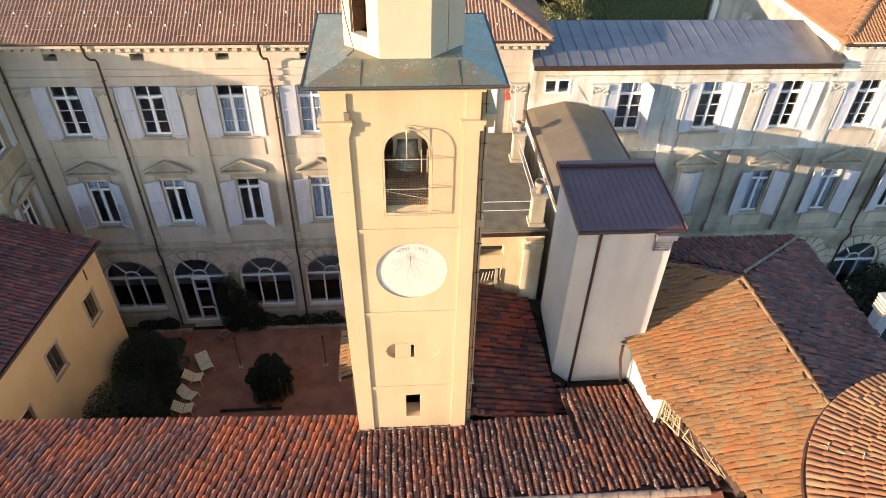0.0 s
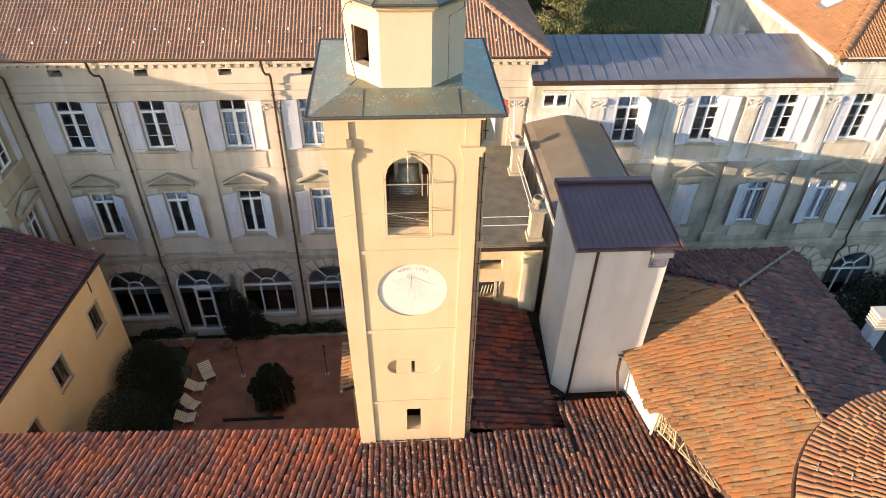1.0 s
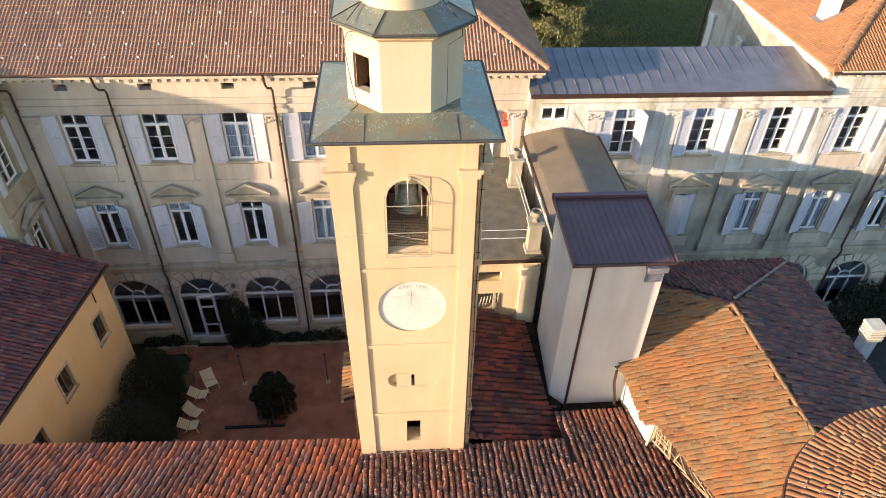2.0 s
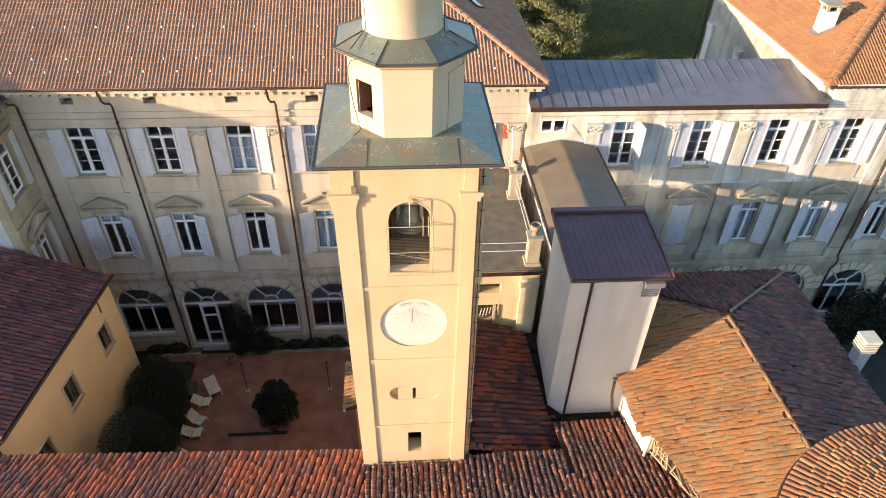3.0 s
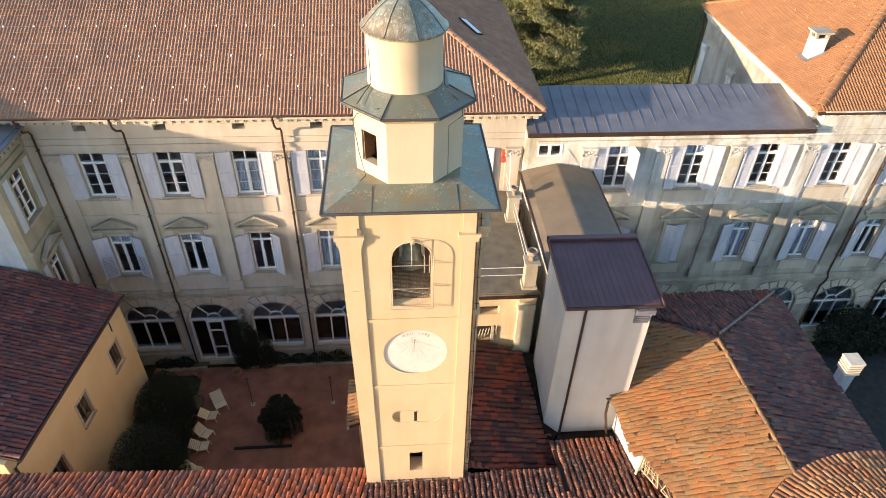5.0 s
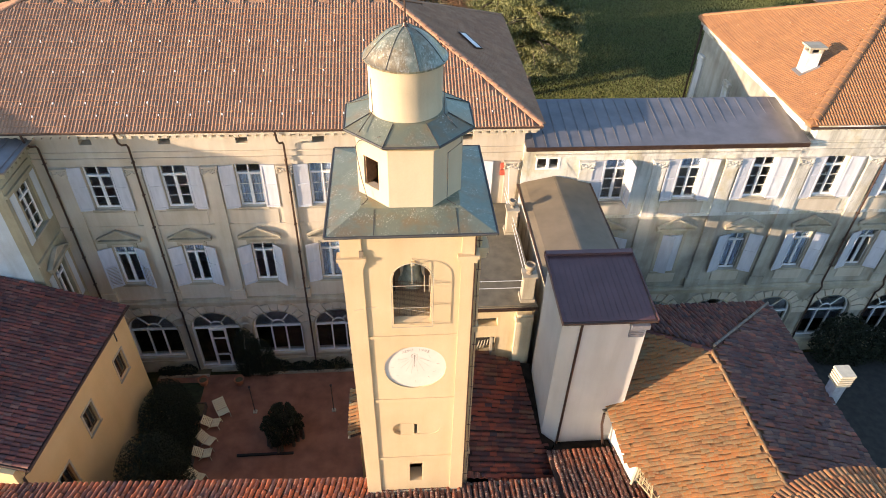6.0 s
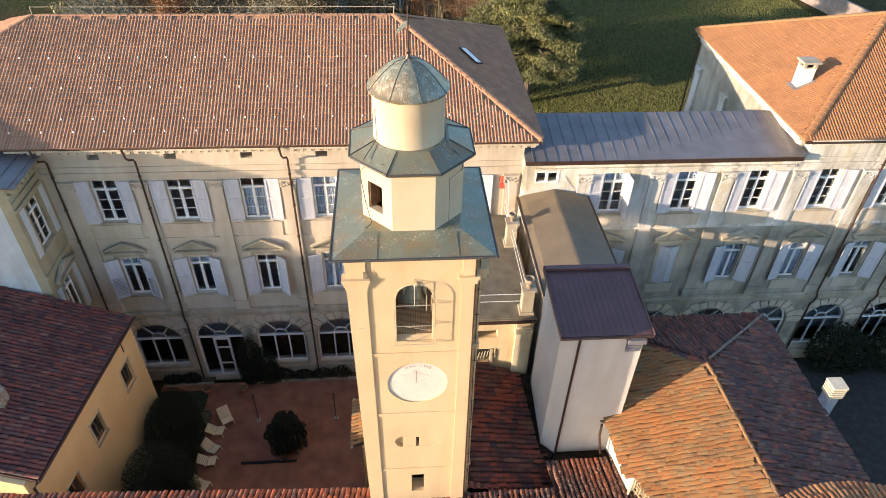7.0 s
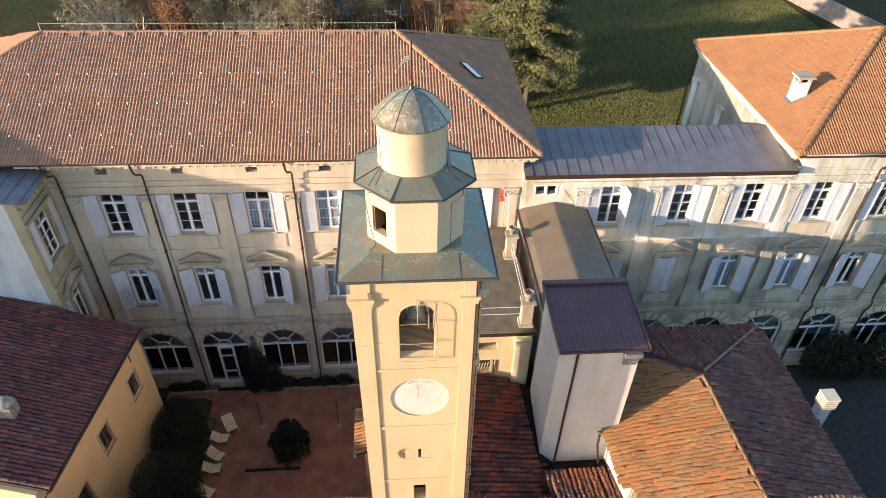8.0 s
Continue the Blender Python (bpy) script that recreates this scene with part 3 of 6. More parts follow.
def arch_window(door=False):
    """A round-headed ground-floor opening with a fan light; z from the ground."""
    h, sill, spring = ARCH
    w = new("arched_door" if door else "arched_window")
    w.parent = palace
    bm = bmesh.new()
    z0 = 0.16 if door else sill
    ring_band(bm, h - 0.08, h, spring, 0.12, 0.24)
    box(bm, -h, -h + 0.08, 0.12, 0.24, z0, spring)
    box(bm, h - 0.08, h, 0.12, 0.24, z0, spring)
    box(bm, -h + 0.08, h - 0.08, 0.12, 0.24, spring - 0.05, spring + 0.05)
    box(bm, -h + 0.08, h - 0.08, 0.12, 0.24, z0, z0 + 0.09)
    for x in (-0.36, 0.36):
        box(bm, x - 0.035, x + 0.035, 0.13, 0.23, z0 + 0.09, spring - 0.05)
    ring_band(bm, 0.30, 0.35, spring + 0.05, 0.13, 0.22)
    for a in (radians(52), radians(128)):
        d = Vector((math.cos(a), 0, math.sin(a)))
        p, q = d * 0.35, d * (h - 0.07)
        n = Vector((-d.z, 0, d.x)) * 0.025
        prism(bm, [(v.x, v.z + spring + 0.02) for v in (p - n, q - n, q + n, p + n)], 0.13, 0.22, "y")
    part("frame", bm, WHITE_PAINT, w, "white painted fan-light frame")
    bm = bmesh.new()
    prism(bm, [(x, z + spring + 0.05) for x, z in arc(0, h - 0.09, 18)], 0.17, 0.178, "y")
    part("pane", bm, GLASS, w)
    for a, b in ((-h + 0.08, -0.395), (-0.325, 0.325), (0.395, h - 0.08)):
        if not (door and abs(a + 0.325) < 0.01):
            part("pane", boxes((a, b, 0.17, 0.178, z0 + 0.09, spring - 0.05)), GLASS, w)
    if door:
        bm = bmesh.new()
        frame_bars(bm, -0.42, 0.42, 0.17, spring - 0.05, 0.06, 0.119, 0.11)
        for z in (1.0, 2.2):
            box(bm, -0.31, 0.31, 0.06, 0.118, z, z + 0.09)
        leaf = part("door_leaf", bm, WHITE_PAINT, w, "white glazed door leaf")
        part("handle", boxes((0.33, 0.37, 0.0, 0.059, 1.1, 1.26)), PIPE, leaf)
        for z0_, z1_ in ((0.28, 1.0), (1.09, 2.2), (2.29, spring - 0.16)):
            part("pane", boxes((-0.31, 0.31, 0.085, 0.093, z0_, z1_)), GLASS, leaf)
        part("step", boxes((-0.75, 0.75, -0.22, 0.12, 0.0, 0.12)), STONE, w)
    else:
        part("sill", boxes((-h - 0.1, h + 0.1, -0.08, 0.11, sill - 0.14, sill - 0.002)), STONE, w)
    n = 11
    for k in range(n):
        bm = bmesh.new()
        a0, a1 = math.pi * (k + 0.07) / n, math.pi * (k + 0.93) / n
        r1 = h + (0.62 if k % 2 else 0.5)
        pts = [(math.cos(t) * q, math.sin(t) * q + spring) for t, q in ((a0, h + 0.09), (a0, r1), (a1, r1), (a1, h + 0.09))]
        prism(bm, pts, -0.075, 0.0, "y")
        part("voussoir", bm, FACADE, w)
    bm = bmesh.new()
    ring_band(bm, h + 0.002, h + 0.085, spring, -0.07, 0.11)
    for s in (-1, 1):
        a, b = sorted((s * (h + 0.002), s * (h + 0.085)))
        box(bm, a, b, -0.07, 0.11, z0, spring)
    part("arch_moulding", bm, STONE, w)
    return w


win, dr = arch_window(), arch_window(True)
dr.matrix_local = pose(BAYS_L[1], FL, 0)
win.matrix_local = pose(BAYS_L[0], FL, 0)
for b in BAYS_L[2:]:
    copy_thing(win, pose(b, FL, 0))
for b in BAYS_R:
    copy_thing(win, pose(b, FR, 0))

# small window beside the passage roof
sw = new("small_window")
sw.parent = palace
bm = bmesh.new()
frame_bars(bm, -0.53, 0.53, 0, 0.6, -0.02, 0.12, 0.07)
box(bm, -0.05, 0.05, -0.02, 0.12, 0.07, 0.53)
part("frame", bm, WHITE_PAINT, sw)
for s in (-1, 1):
    part("pane", boxes((min(s * 0.05, s * 0.46), max(s * 0.05, s * 0.46), 0.04, 0.048, 0.07, 0.53)), GLASS, sw)
sw.matrix_local = pose(6.53, FR, 12.2)


def volute(bm, cx, cz, y, s):
    pts = [(cx + s * (0.085 - 0.007 * i) * math.cos(i * 0.7), y - 0.01 * (i % 3), cz + (0.085 - 0.007 * i) * math.sin(i * 0.7)) for i in range(12)]
    tube(bm, pts, 0.022, 6)


def pilaster(x, y, mat, z0=5.17, lower=None):
    p = new("pilaster")
    p.parent = palace
    part("shaft", boxes((-0.29, 0.29, -0.12, 0, 9.6, 12.05)), mat, p)
    part("shaft", boxes((-0.29, 0.29, -0.12, 0, z0 + 0.55, 9.597), (-0.36, 0.36, -0.17, 0, z0, z0 + 0.54)), lower or mat, p)
    bm = bmesh.new()
    prism(bm, [(-0.29, 12.06), (0.29, 12.06), (0.29, 12.2), (0.35, 12.56), (-0.35, 12.56), (-0.29, 12.2)], -0.135, 0, "y")
    box(bm, -0.35, 0.35, -0.19, 0, 12.562, 12.62)
    for s in (-1, 1):
        volute(bm, s * 0.27, 12.46, -0.18, s)
    rnd = random.Random(2)
    for i in range(30):
        c = Vector((rnd.uniform(-0.33, 0.33), rnd.uniform(-0.18, -0.13), rnd.uniform(12.24, 12.52)))
        bmesh.ops.create_icosphere(bm, subdivisions=1, radius=rnd.uniform(0.03, 0.055), matrix=Matrix.Translation(c) @ Matrix.Diagonal((1.25, 0.9, 0.8, 1)))
    part("capital", bm, mat, p, "carved stone capital with scrolls")
    p.matrix_local = pose(x, y, 0)
    return p


first = pilaster(-13.62, FL, FACADE)
for x in [-10.66 + 3.05 * i for i in range(5)] + [5.0]:
    copy_thing(first, pose(x, FL, 0))
second = pilaster(8.22, FR, FACADE_PALE, lower=GRIMY_SHADED)
for x in (11.45, 14.68, 17.98, 21.2, 24.45, 27.7):
    copy_thing(second, pose(x, FR, 0))

for x0, x1, y, lab in ((-15.2, 5.447, FL, "moulded stone string course"), (5.45, 31, FR, "moulded stone string course, blackened")):
    bm = bmesh.new()
    prism(bm, [(y, 4.72), (y - 0.14, 4.72), (y - 0.14, 4.88), (y - 0.2, 4.9), (y - 0.2, 5.02), (y - 0.1, 5.06), (y - 0.1, 5.165), (y, 5.165)], x0, x1, "x")
    part("string_course", bm, STONE, palace, lab)
part("string_course", boxes((-15.2, 5.45, FL - 0.06, FL, 9.42, 9.6)), FACADE, palace)
part("string_course", boxes((5.45, 31, FR - 0.06, FR, 9.55, 9.7)), FACADE_PALE, palace)
for a in ((-15.2, -10.4, FL - 0.08, FL, 0, 0.75), (-7.9, 5.447, FL - 0.08, FL, 0, 0.75), (5.45, 31, FR - 0.08, FR, 0, 0.75)):
    part("plinth", boxes(a), STONE, palace, "stone plinth at the foot of the wall")


def entablature(x0, x1, y, top, mat, dent=True):
    bm = bmesh.new()
    prism(bm, [(y, 12.78), (y - 0.05, 12.78), (y - 0.05, 12.95), (y - 0.075, 12.96), (y - 0.075, 13.02), (y, 13.02)], x0, x1, "x")
    part("architrave", bm, mat, palace)
    part("frieze_moulding", boxes((x0, x1, y - 0.06, y, 13.24, 13.3)), mat, palace)
    if dent:
        part("bed_moulding", boxes((x0, x1, y - 0.12, y, 13.98, 14.1)), mat, palace)
        bm = bmesh.new()
        prism(bm, [(y, 14.235), (y - 0.42, 14.235), (y - 0.42, 14.277), (y - 0.52, 14.29), (y - 0.52, 14.40), (y, 14.40)], x0, x1, "x")
        part("cornice", bm, mat, palace, "projecting moulded cornice")
        me = None
        n = int((x1 - x0) / 0.34)
        for i in range(n):
            if me is None:
                d = part("bracket", boxes((-0.09, 0.09, y - 0.38, y - 0.001, 14.102, 14.233)), mat, palace)
                me = d.data
            else:
                d = new("bracket", me)
                d.parent = palace
            d.location = (x0 + 0.17 + 0.34 * i, 0, 0)


entablature(-15.2, 5.9, FL, 14.3, FACADE)
entablature(17.6, 31, FR, 14.1, FACADE_PALE)
part("architrave", boxes((5.95, 17.59, FR - 0.12, FR, 12.86, 12.96)), FACADE_PALE, palace)
part("cornice", boxes((5.95, 17.59, FR - 0.2, FR, 13.3, 13.42)), FACADE_PALE, palace)

# downpipes with their swan necks, and gutters
def downpipe(x, y, top, mat=PIPE):
    bm = bmesh.new()
    tube(bm, [(x - 0.2, y - 0.62, top), (x - 0.16, y - 0.6, top - 0.4), (x - 0.12, y - 0.45, top - 0.6), (x - 0.02, y - 0.28, top - 0.68), (x, y - 0.2, top - 0.82), (x, y - 0.2, 5.3), (x + 0.02, y - 0.32, 5.05), (x, y - 0.26, 4.6), (x, y - 0.14, 4.4), (x, y - 0.14, 0.05)], 0.045, 8)
    dp = smooth(part("downpipe", bm, mat, palace, "brown copper downpipe"))
    for z in (12.9, 11.3, 9.6, 8.0, 6.4):
        part("bracket_ring", boxes((x - 0.058, x + 0.058, y - 0.27, y - 0.13, z, z + 0.035)), mat, dp)


for x in (-13.95, -10.5, -4.42):
    downpipe(x, FL, 14.45)
for x in (21.55, 24.85):
    downpipe(x, FR, 14.2)
bm = bmesh.new()
for k in range(2):
    tube(bm, [(-22, 22.86, 14.47), (6.0, 22.86, 14.47)] if k == 0 else [(17.3, 22.78, 14.28), (31, 22.78, 14.28)], 0.065, 10)
part("gutter", bm, PIPE, palace, "brown half-round gutter")
bm = bmesh.new()
box(bm, 5.5, 17.6, 22.9, 23.04, 13.30, 13.44)
part("gutter", bm, PIPE, palace, "rusty box gutter of the metal roof")

# main roof
A, B, C, D = (-22.3, 22.82, 14.55), (6.03, 22.82, 14.55), (0.1, 29.0, 17.5), (-15.4, 29.0, 17.5)
E1, F1 = (6.03, 35.2, 14.55), (-22.3, 35.2, 14.55)
bm = bmesh.new()
for pts in ([A, B, C, D], [B, E1, C], [E1, F1, D, C], [F1, A, D]):
    slab(bm, pts, 0.12)
roof = part("roof", bm, PANTILE, palace, "brown-red pressed clay tile roof with snow guards")
lay([A, B, C, D], PRESSED, 0.27, 0.30, PANTILE, PANTILE, roof, jitter=0.12, seed=3)
lay([B, E1, C], PRESSED, 0.27, 0.30, PANTILE, PANTILE, roof, jitter=0.12, seed=4)
lay([F1, A, D], PRESSED, 0.27, 0.30, PANTILE, PANTILE, roof, jitter=0.12, seed=5)


def ridge_caps(points, parent, mat, r=0.12, step=0.36, seed=0, name="ridge_tile", lift=0.0):
    """Half-round capping tiles along a ridge or hip."""
    rnd = random.Random(seed)
    p, q = Vector(points[0]), Vector(points[1])
    d = (q - p)
    n = int(d.length / step)
    d.normalize()
    v, f = cover_shape(2 * r, step * 1.1, r * 0.7)
    v[:7, 0] *= 0.97 / 0.84
    v[:, 2] -= 0.045 + 0.022 * v[:, 1] / step
    me = mesh_of(name, v.tolist(), f)
    me.materials.append(mat)
    rounded(me)
    side = d.cross(Vector((0, 0, 1))).normalized()
    up = side.cross(d)
    for i in range(n):
        m = Matrix((side, d, up)).transposed().to_4x4()
        m.translation = p + up * lift + d * step * i + Vector((rnd.uniform(-1, 1) * 0.006, rnd.uniform(-1, 1) * 0.006, rnd.uniform(0, 0.008)))
        ob = new(name, me)
        ob.parent = parent
        ob.matrix_local = m


ridge_caps([C, B], roof, PANTILE, 0.16, seed=1, lift=0.045)
ridge_caps([D, C], roof, PANTILE, 0.10, seed=2, lift=0.03)
ridge_caps([D, A], roof, PANTILE, 0.11, seed=3, lift=0.05)
ridge_caps([C, E1], roof, PANTILE, 0.11, seed=4, lift=0.05)
guard = mesh_of("snow_guard", [(-0.03, 0, 0), (0.03, 0, 0), (0.03, 0.12, 0), (-0.03, 0.12, 0), (-0.025, 0.02, 0.1), (0.025, 0.02, 0.1)], [(0, 1, 5, 4), (3, 4, 5, 2), (0, 4, 3), (1, 2, 5), (0, 3, 2, 1)])
guard.materials.append(WHITE_PAINT)
for y, x0 in ((26.76, -17.75), (25.34, -18.2), (23.94, -20.24), (23.39, -20.9)):
    k = (y - 22.82) / 6.18
    for i in range(24):
        x = x0 + 1.185 * i + 0.03 * math.sin(i * 5 + y)
        if -22.3 + 6.9 * k + 0.3 < x < 6.03 - 5.93 * k - 0.3:
            g = new("snow_guard", guard)
            g.parent = roof
            g.matrix_local = pose(x, y, 14.55 + 2.95 * k + 0.06, -25) @ Matrix.Scale(0.8, 4)
tube_bm = bmesh.new()
tube(tube_bm, [(-15.4, 29.0, 17.86), (0.1, 29.0, 17.86)], 0.012, 5)
for x in (-15.4, -7.5, 0.1):
    tube(tube_bm, [(x, 29.0, 17.5), (x, 29.0, 17.9)], 0.02, 5)
part("lightning_wire", tube_bm, STONE, roof)
# roof light in the hip face
bm = bmesh.new()
frame_bars(bm, -0.62, 0.62, -0.25, 0.25, 0, 0.06, 0.04)
sl = part("roof_light", bm, PIPE, roof, "small roof light in the hip")
# White pane colour takes the place of sky reflected in the glass.
part("pane", boxes((-0.58, 0.58, 0.03, 0.04, -0.21, 0.21)), WHITE_PAINT, sl)
n = Vector((2.95, 0, 5.93)).normalized()
rot = Matrix((Vector((0, 1, 0)), n, Vector((5.93, 0, -2.95)).normalized())).transposed().to_4x4()
sl.matrix_local = Matrix.Translation((3.55, 28.25, 14.55 + (6.03 - 3.55) * 0.4975 + 0.1)) @ rot @ pose(0, 0, 0, 0, 40, 0)

# seamed metal roof between the blocks
P = [(5.45, 22.92, 13.47), (17.62, 22.92, 13.55), (17.62, 26.2, 14.02), (5.45, 26.2, 14.02)]
bm = bmesh.new()
slab(bm, P, 0.1)
mroof = part("metal_roof", bm, BLUE_METAL, palace, "blue-grey standing-seam metal roof")
for i in range(24):
    x = 5.8 + i * 0.51
    bm = bmesh.new()
    prism(bm, [(22.93, 13.48), (26.19, 14.025), (26.19, 14.047), (22.93, 13.502)], x - 0.011, x + 0.011, "x")
    part("seam", bm, BLUE_METAL, mroof)
part("eaves_board", boxes((5.45, 17.62, 22.88, 22.918, 13.33, 13.5)), PIPE, mroof)

# pavilion roof at the far end
A, B, C = (17.25, 22.82, 14.4), (17.25, 35.4, 14.4), (23.4, 29.1, 17.5)
G, Hh = (34, 29.1, 17.5), (34, 22.82, 14.4)
bm = bmesh.new()
for pts in ([A, B, C], [A, C, G, Hh], [B, (34, 35.4, 14.4), G, C]):
    slab(bm, pts, 0.12)
proof = part("pavilion_roof", bm, ORANGE, palace, "orange pressed tile roof with snow guards")
lay([A, B, C], PRESSED, 0.27, 0.30, ORANGE, ORANGE, proof, jitter=0.1, seed=8)
lay([A, C, G, Hh], PRESSED, 0.27, 0.30, ORANGE, ORANGE, proof, jitter=0.1, seed=9)
ridge_caps([C, A], proof, ORANGE, 0.19, seed=5, lift=0.05)
ridge_caps([C, B], proof, ORANGE, 0.16, seed=6, lift=0.05)
pale_guard = guard.copy()
pale_guard.materials.clear()
pale_guard.materials.append(plain("pale_clay_guard", (0.52, 0.33, 0.19), 0.8))
for row in range(3):
    for i in range(9):
        y = 24.6 + 1.15 * i + 0.4 * row
        x = 17.25 + 0.9 + row * 1.6
        if x - 17.25 < min(y - 22.82, 35.4 - y) * 0.97 - 0.3:
            g = new("snow_guard", pale_guard)
            g.parent = proof
            g.matrix_local = pose(x, y, 14.4 + (x - 17.25) * 0.504 + 0.05, 0, 0, -90) @ pose(0, 0, 0, -26) @ Matrix.Scale(0.75, 4)
part("frieze", boxes((17.45, 17.599, 23.3, 35.0, 13.85, 14.1)), FACADE_PALE, palace)
part("cornice", boxes((17.3, 17.599, 23.3, 35.0, 14.12, 14.26)), FACADE_PALE, palace, "pale cornice of the pavilion")
for y in (27.5, 30.7, 34.2):
    pl = copy_thing(second, pose(17.6, y, 0, 0, 0, -90))
bm = bmesh.new()
tube(bm, [(17.35, 34.9, 14.2), (17.4, 34.9, 13.3), (17.4, 34.9, 0)], 0.06, 8)
part("downpipe", bm, PIPE, palace)
# the wing that comes forward
WX, WY = -14.5, 20.9
r = [(0.75, 1.81, UP[0], UP[1]), (0.8, 1.76, FIRST[0], FIRST[1])]
bm = wall_with_openings(0, FL - WY - 0.003, 0, 0.4, 14.0, r, [])
wing_wall = part("wall", weld(bm), OLIVE, palace, "side wall of the short wing, olive-grey for its shade")
wing_wall.matrix_local = pose(WX, WY, 0, 0, 0, 90)
part("wall", boxes((-22, WX - 0.402, WY, WY + 0.4, 0, 14.0)), BLUISH, palace, "end wall of the wing, bluish for its shade")
part("inner_wall", boxes((WX - 1.6, WX - 1.5, WY + 0.4, FL, 0, 14.0)), ROOM, palace)
up_bare.matrix_local = pose(WX, WY + 1.28, UP[0], 0, 0, 90)
first_bare.matrix_local = pose(WX, WY + 1.28, FIRST[0], 0, 0, 90)
for d, z0, z1 in ((0.4, 13.9, 14.02), (0.12, 13.55, 13.65), (0.1, 12.8, 12.95), (0.1, 9.45, 9.6), (0.07, 13.2, 13.27)):
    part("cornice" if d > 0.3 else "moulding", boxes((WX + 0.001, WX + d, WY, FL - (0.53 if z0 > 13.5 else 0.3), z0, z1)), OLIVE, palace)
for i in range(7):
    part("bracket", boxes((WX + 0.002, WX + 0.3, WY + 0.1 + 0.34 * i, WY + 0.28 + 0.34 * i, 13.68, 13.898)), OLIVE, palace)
bm = bmesh.new()
slab(bm, [(WX + 0.5, WY - 0.2, 14.1), (WX + 0.5, 23.2, 14.1), (-22, 23.2, 14.9), (-22, WY - 0.2, 14.9)], 0.07)
wroof = part("metal_roof", bm, BLUE_METAL, palace, "blue-grey metal roof of the wing")
for i in range(13):
    x = WX + 0.3 - 0.55 * i
    z = 14.1 + 0.8 * (WX + 0.5 - x) / (WX + 22.5)
    bm = boxes((x - 0.015, x + 0.015, WY - 0.2, 23.2, z - 0.01, z + 0.04))
    part("seam", bm, BLUE_METAL, wroof)

# Added block out of view; casts the shadow edge on roof and front.
bm = bmesh.new()
prism(bm, [(17.4, 0), (24.2, 0), (24.2, 16.6), (19.7, 16.2), (17.4, 15.7)], -24.0, -22.01, "x")
part("west_wall", bm, FACADE_PALE, palace, "unseen block added to shade the roof and front")

# ---- the bell tower ----
TX, TY, TF = 0.45, 13.08, 11.55
tower = thing("bell_tower", "cream rendered bell tower with sundial and octagonal lantern", "bell tower")


def slices(bm, x0, x1, y0, y1, lower, upper, n):
    """Upright slices of a wall between two curves over x."""
    for i in range(n):
        a, b = x0 + (x1 - x0) * i / n, x0 + (x1 - x0) * (i + 1) / n
        prism(bm, [(a, lower(a)), (b, lower(b)), (b, upper(b)), (a, upper(a))], y0, y1, "y")


L, R, WBACK = -0.82, 1.56, 12.05
bm = bmesh.new()
dial_r, dx, dz = 0.85, 0.457, 13.36
ac, ah, asill, aspring = 0.385, 0.47, 15.1, 16.64
# belfry zone
box(bm, L, ac - ah, TF, WBACK, 14.4, 18.0)
box(bm, ac + ah, R, TF, WBACK, 14.4, 18.0)
box(bm, ac - ah, ac + ah, TF, WBACK, 14.4, asill)
slices(bm, ac - ah, ac + ah, TF, WBACK, lambda x: aspring + math.sqrt(max(0, ah * ah - (x - ac) ** 2)), lambda x: 18.0, 20)
# sundial zone
box(bm, L, dx - dial_r, TF, WBACK, 12.3, 14.4)
box(bm, dx + dial_r, R, TF, WBACK, 12.3, 14.4)
half = lambda x: math.sqrt(max(0, dial_r ** 2 - (x - dx) ** 2))
slices(bm, dx - dial_r, dx + dial_r, TF, WBACK, lambda x: 12.3, lambda x: dz - half(x), 40)
slices(bm, dx - dial_r, dx + dial_r, TF, WBACK, lambda x: dz + half(x), lambda x: 14.4, 40)
# blocked oval with its slit
ox0, ox1, oz, orr = -0.24, 1.19, 10.6, 0.28
box(bm, L, ox0, TF, WBACK, 9.0, 12.3)
box(bm, ox1, R, TF, WBACK, 9.0, 12.3)
oval = lambda x: math.sqrt(max(0, orr ** 2 - max(0, ox0 + orr - x, x - (ox1 - orr)) ** 2))
slices(bm, ox0, ox1, TF, WBACK, lambda x: 9.0, lambda x: oz - oval(x), 30)
slices(bm, ox0, ox1, TF, WBACK, lambda x: oz + oval(x), lambda x: 12.3, 30)
box(bm, ox0, 0.41, TF + 0.13, WBACK, oz - orr, oz + orr)
box(bm, 0.50, ox1, TF + 0.018, WBACK, oz - orr, oz + orr)
box(bm, 0.0, 0.41, TF, TF + 0.13, oz - orr + 0.01, oz + orr - 0.01)
box(bm, 0.41, 0.50, TF, WBACK, oz - orr, 10.35)
box(bm, 0.41, 0.50, TF, WBACK, 10.82, oz + orr)
# foot with the small opening
box(bm, L, 0.26, TF, WBACK, 0, 9.0)
box(bm, 0.67, R, TF, WBACK, 0, 9.0)
box(bm, 0.26, 0.67, TF, WBACK, 0, 7.78)
box(bm, 0.26, 0.67, TF, WBACK, 8.76, 9.0)
part("front_wall", weld(bm), CREAM, tower, "smooth cream front with recessed panels")
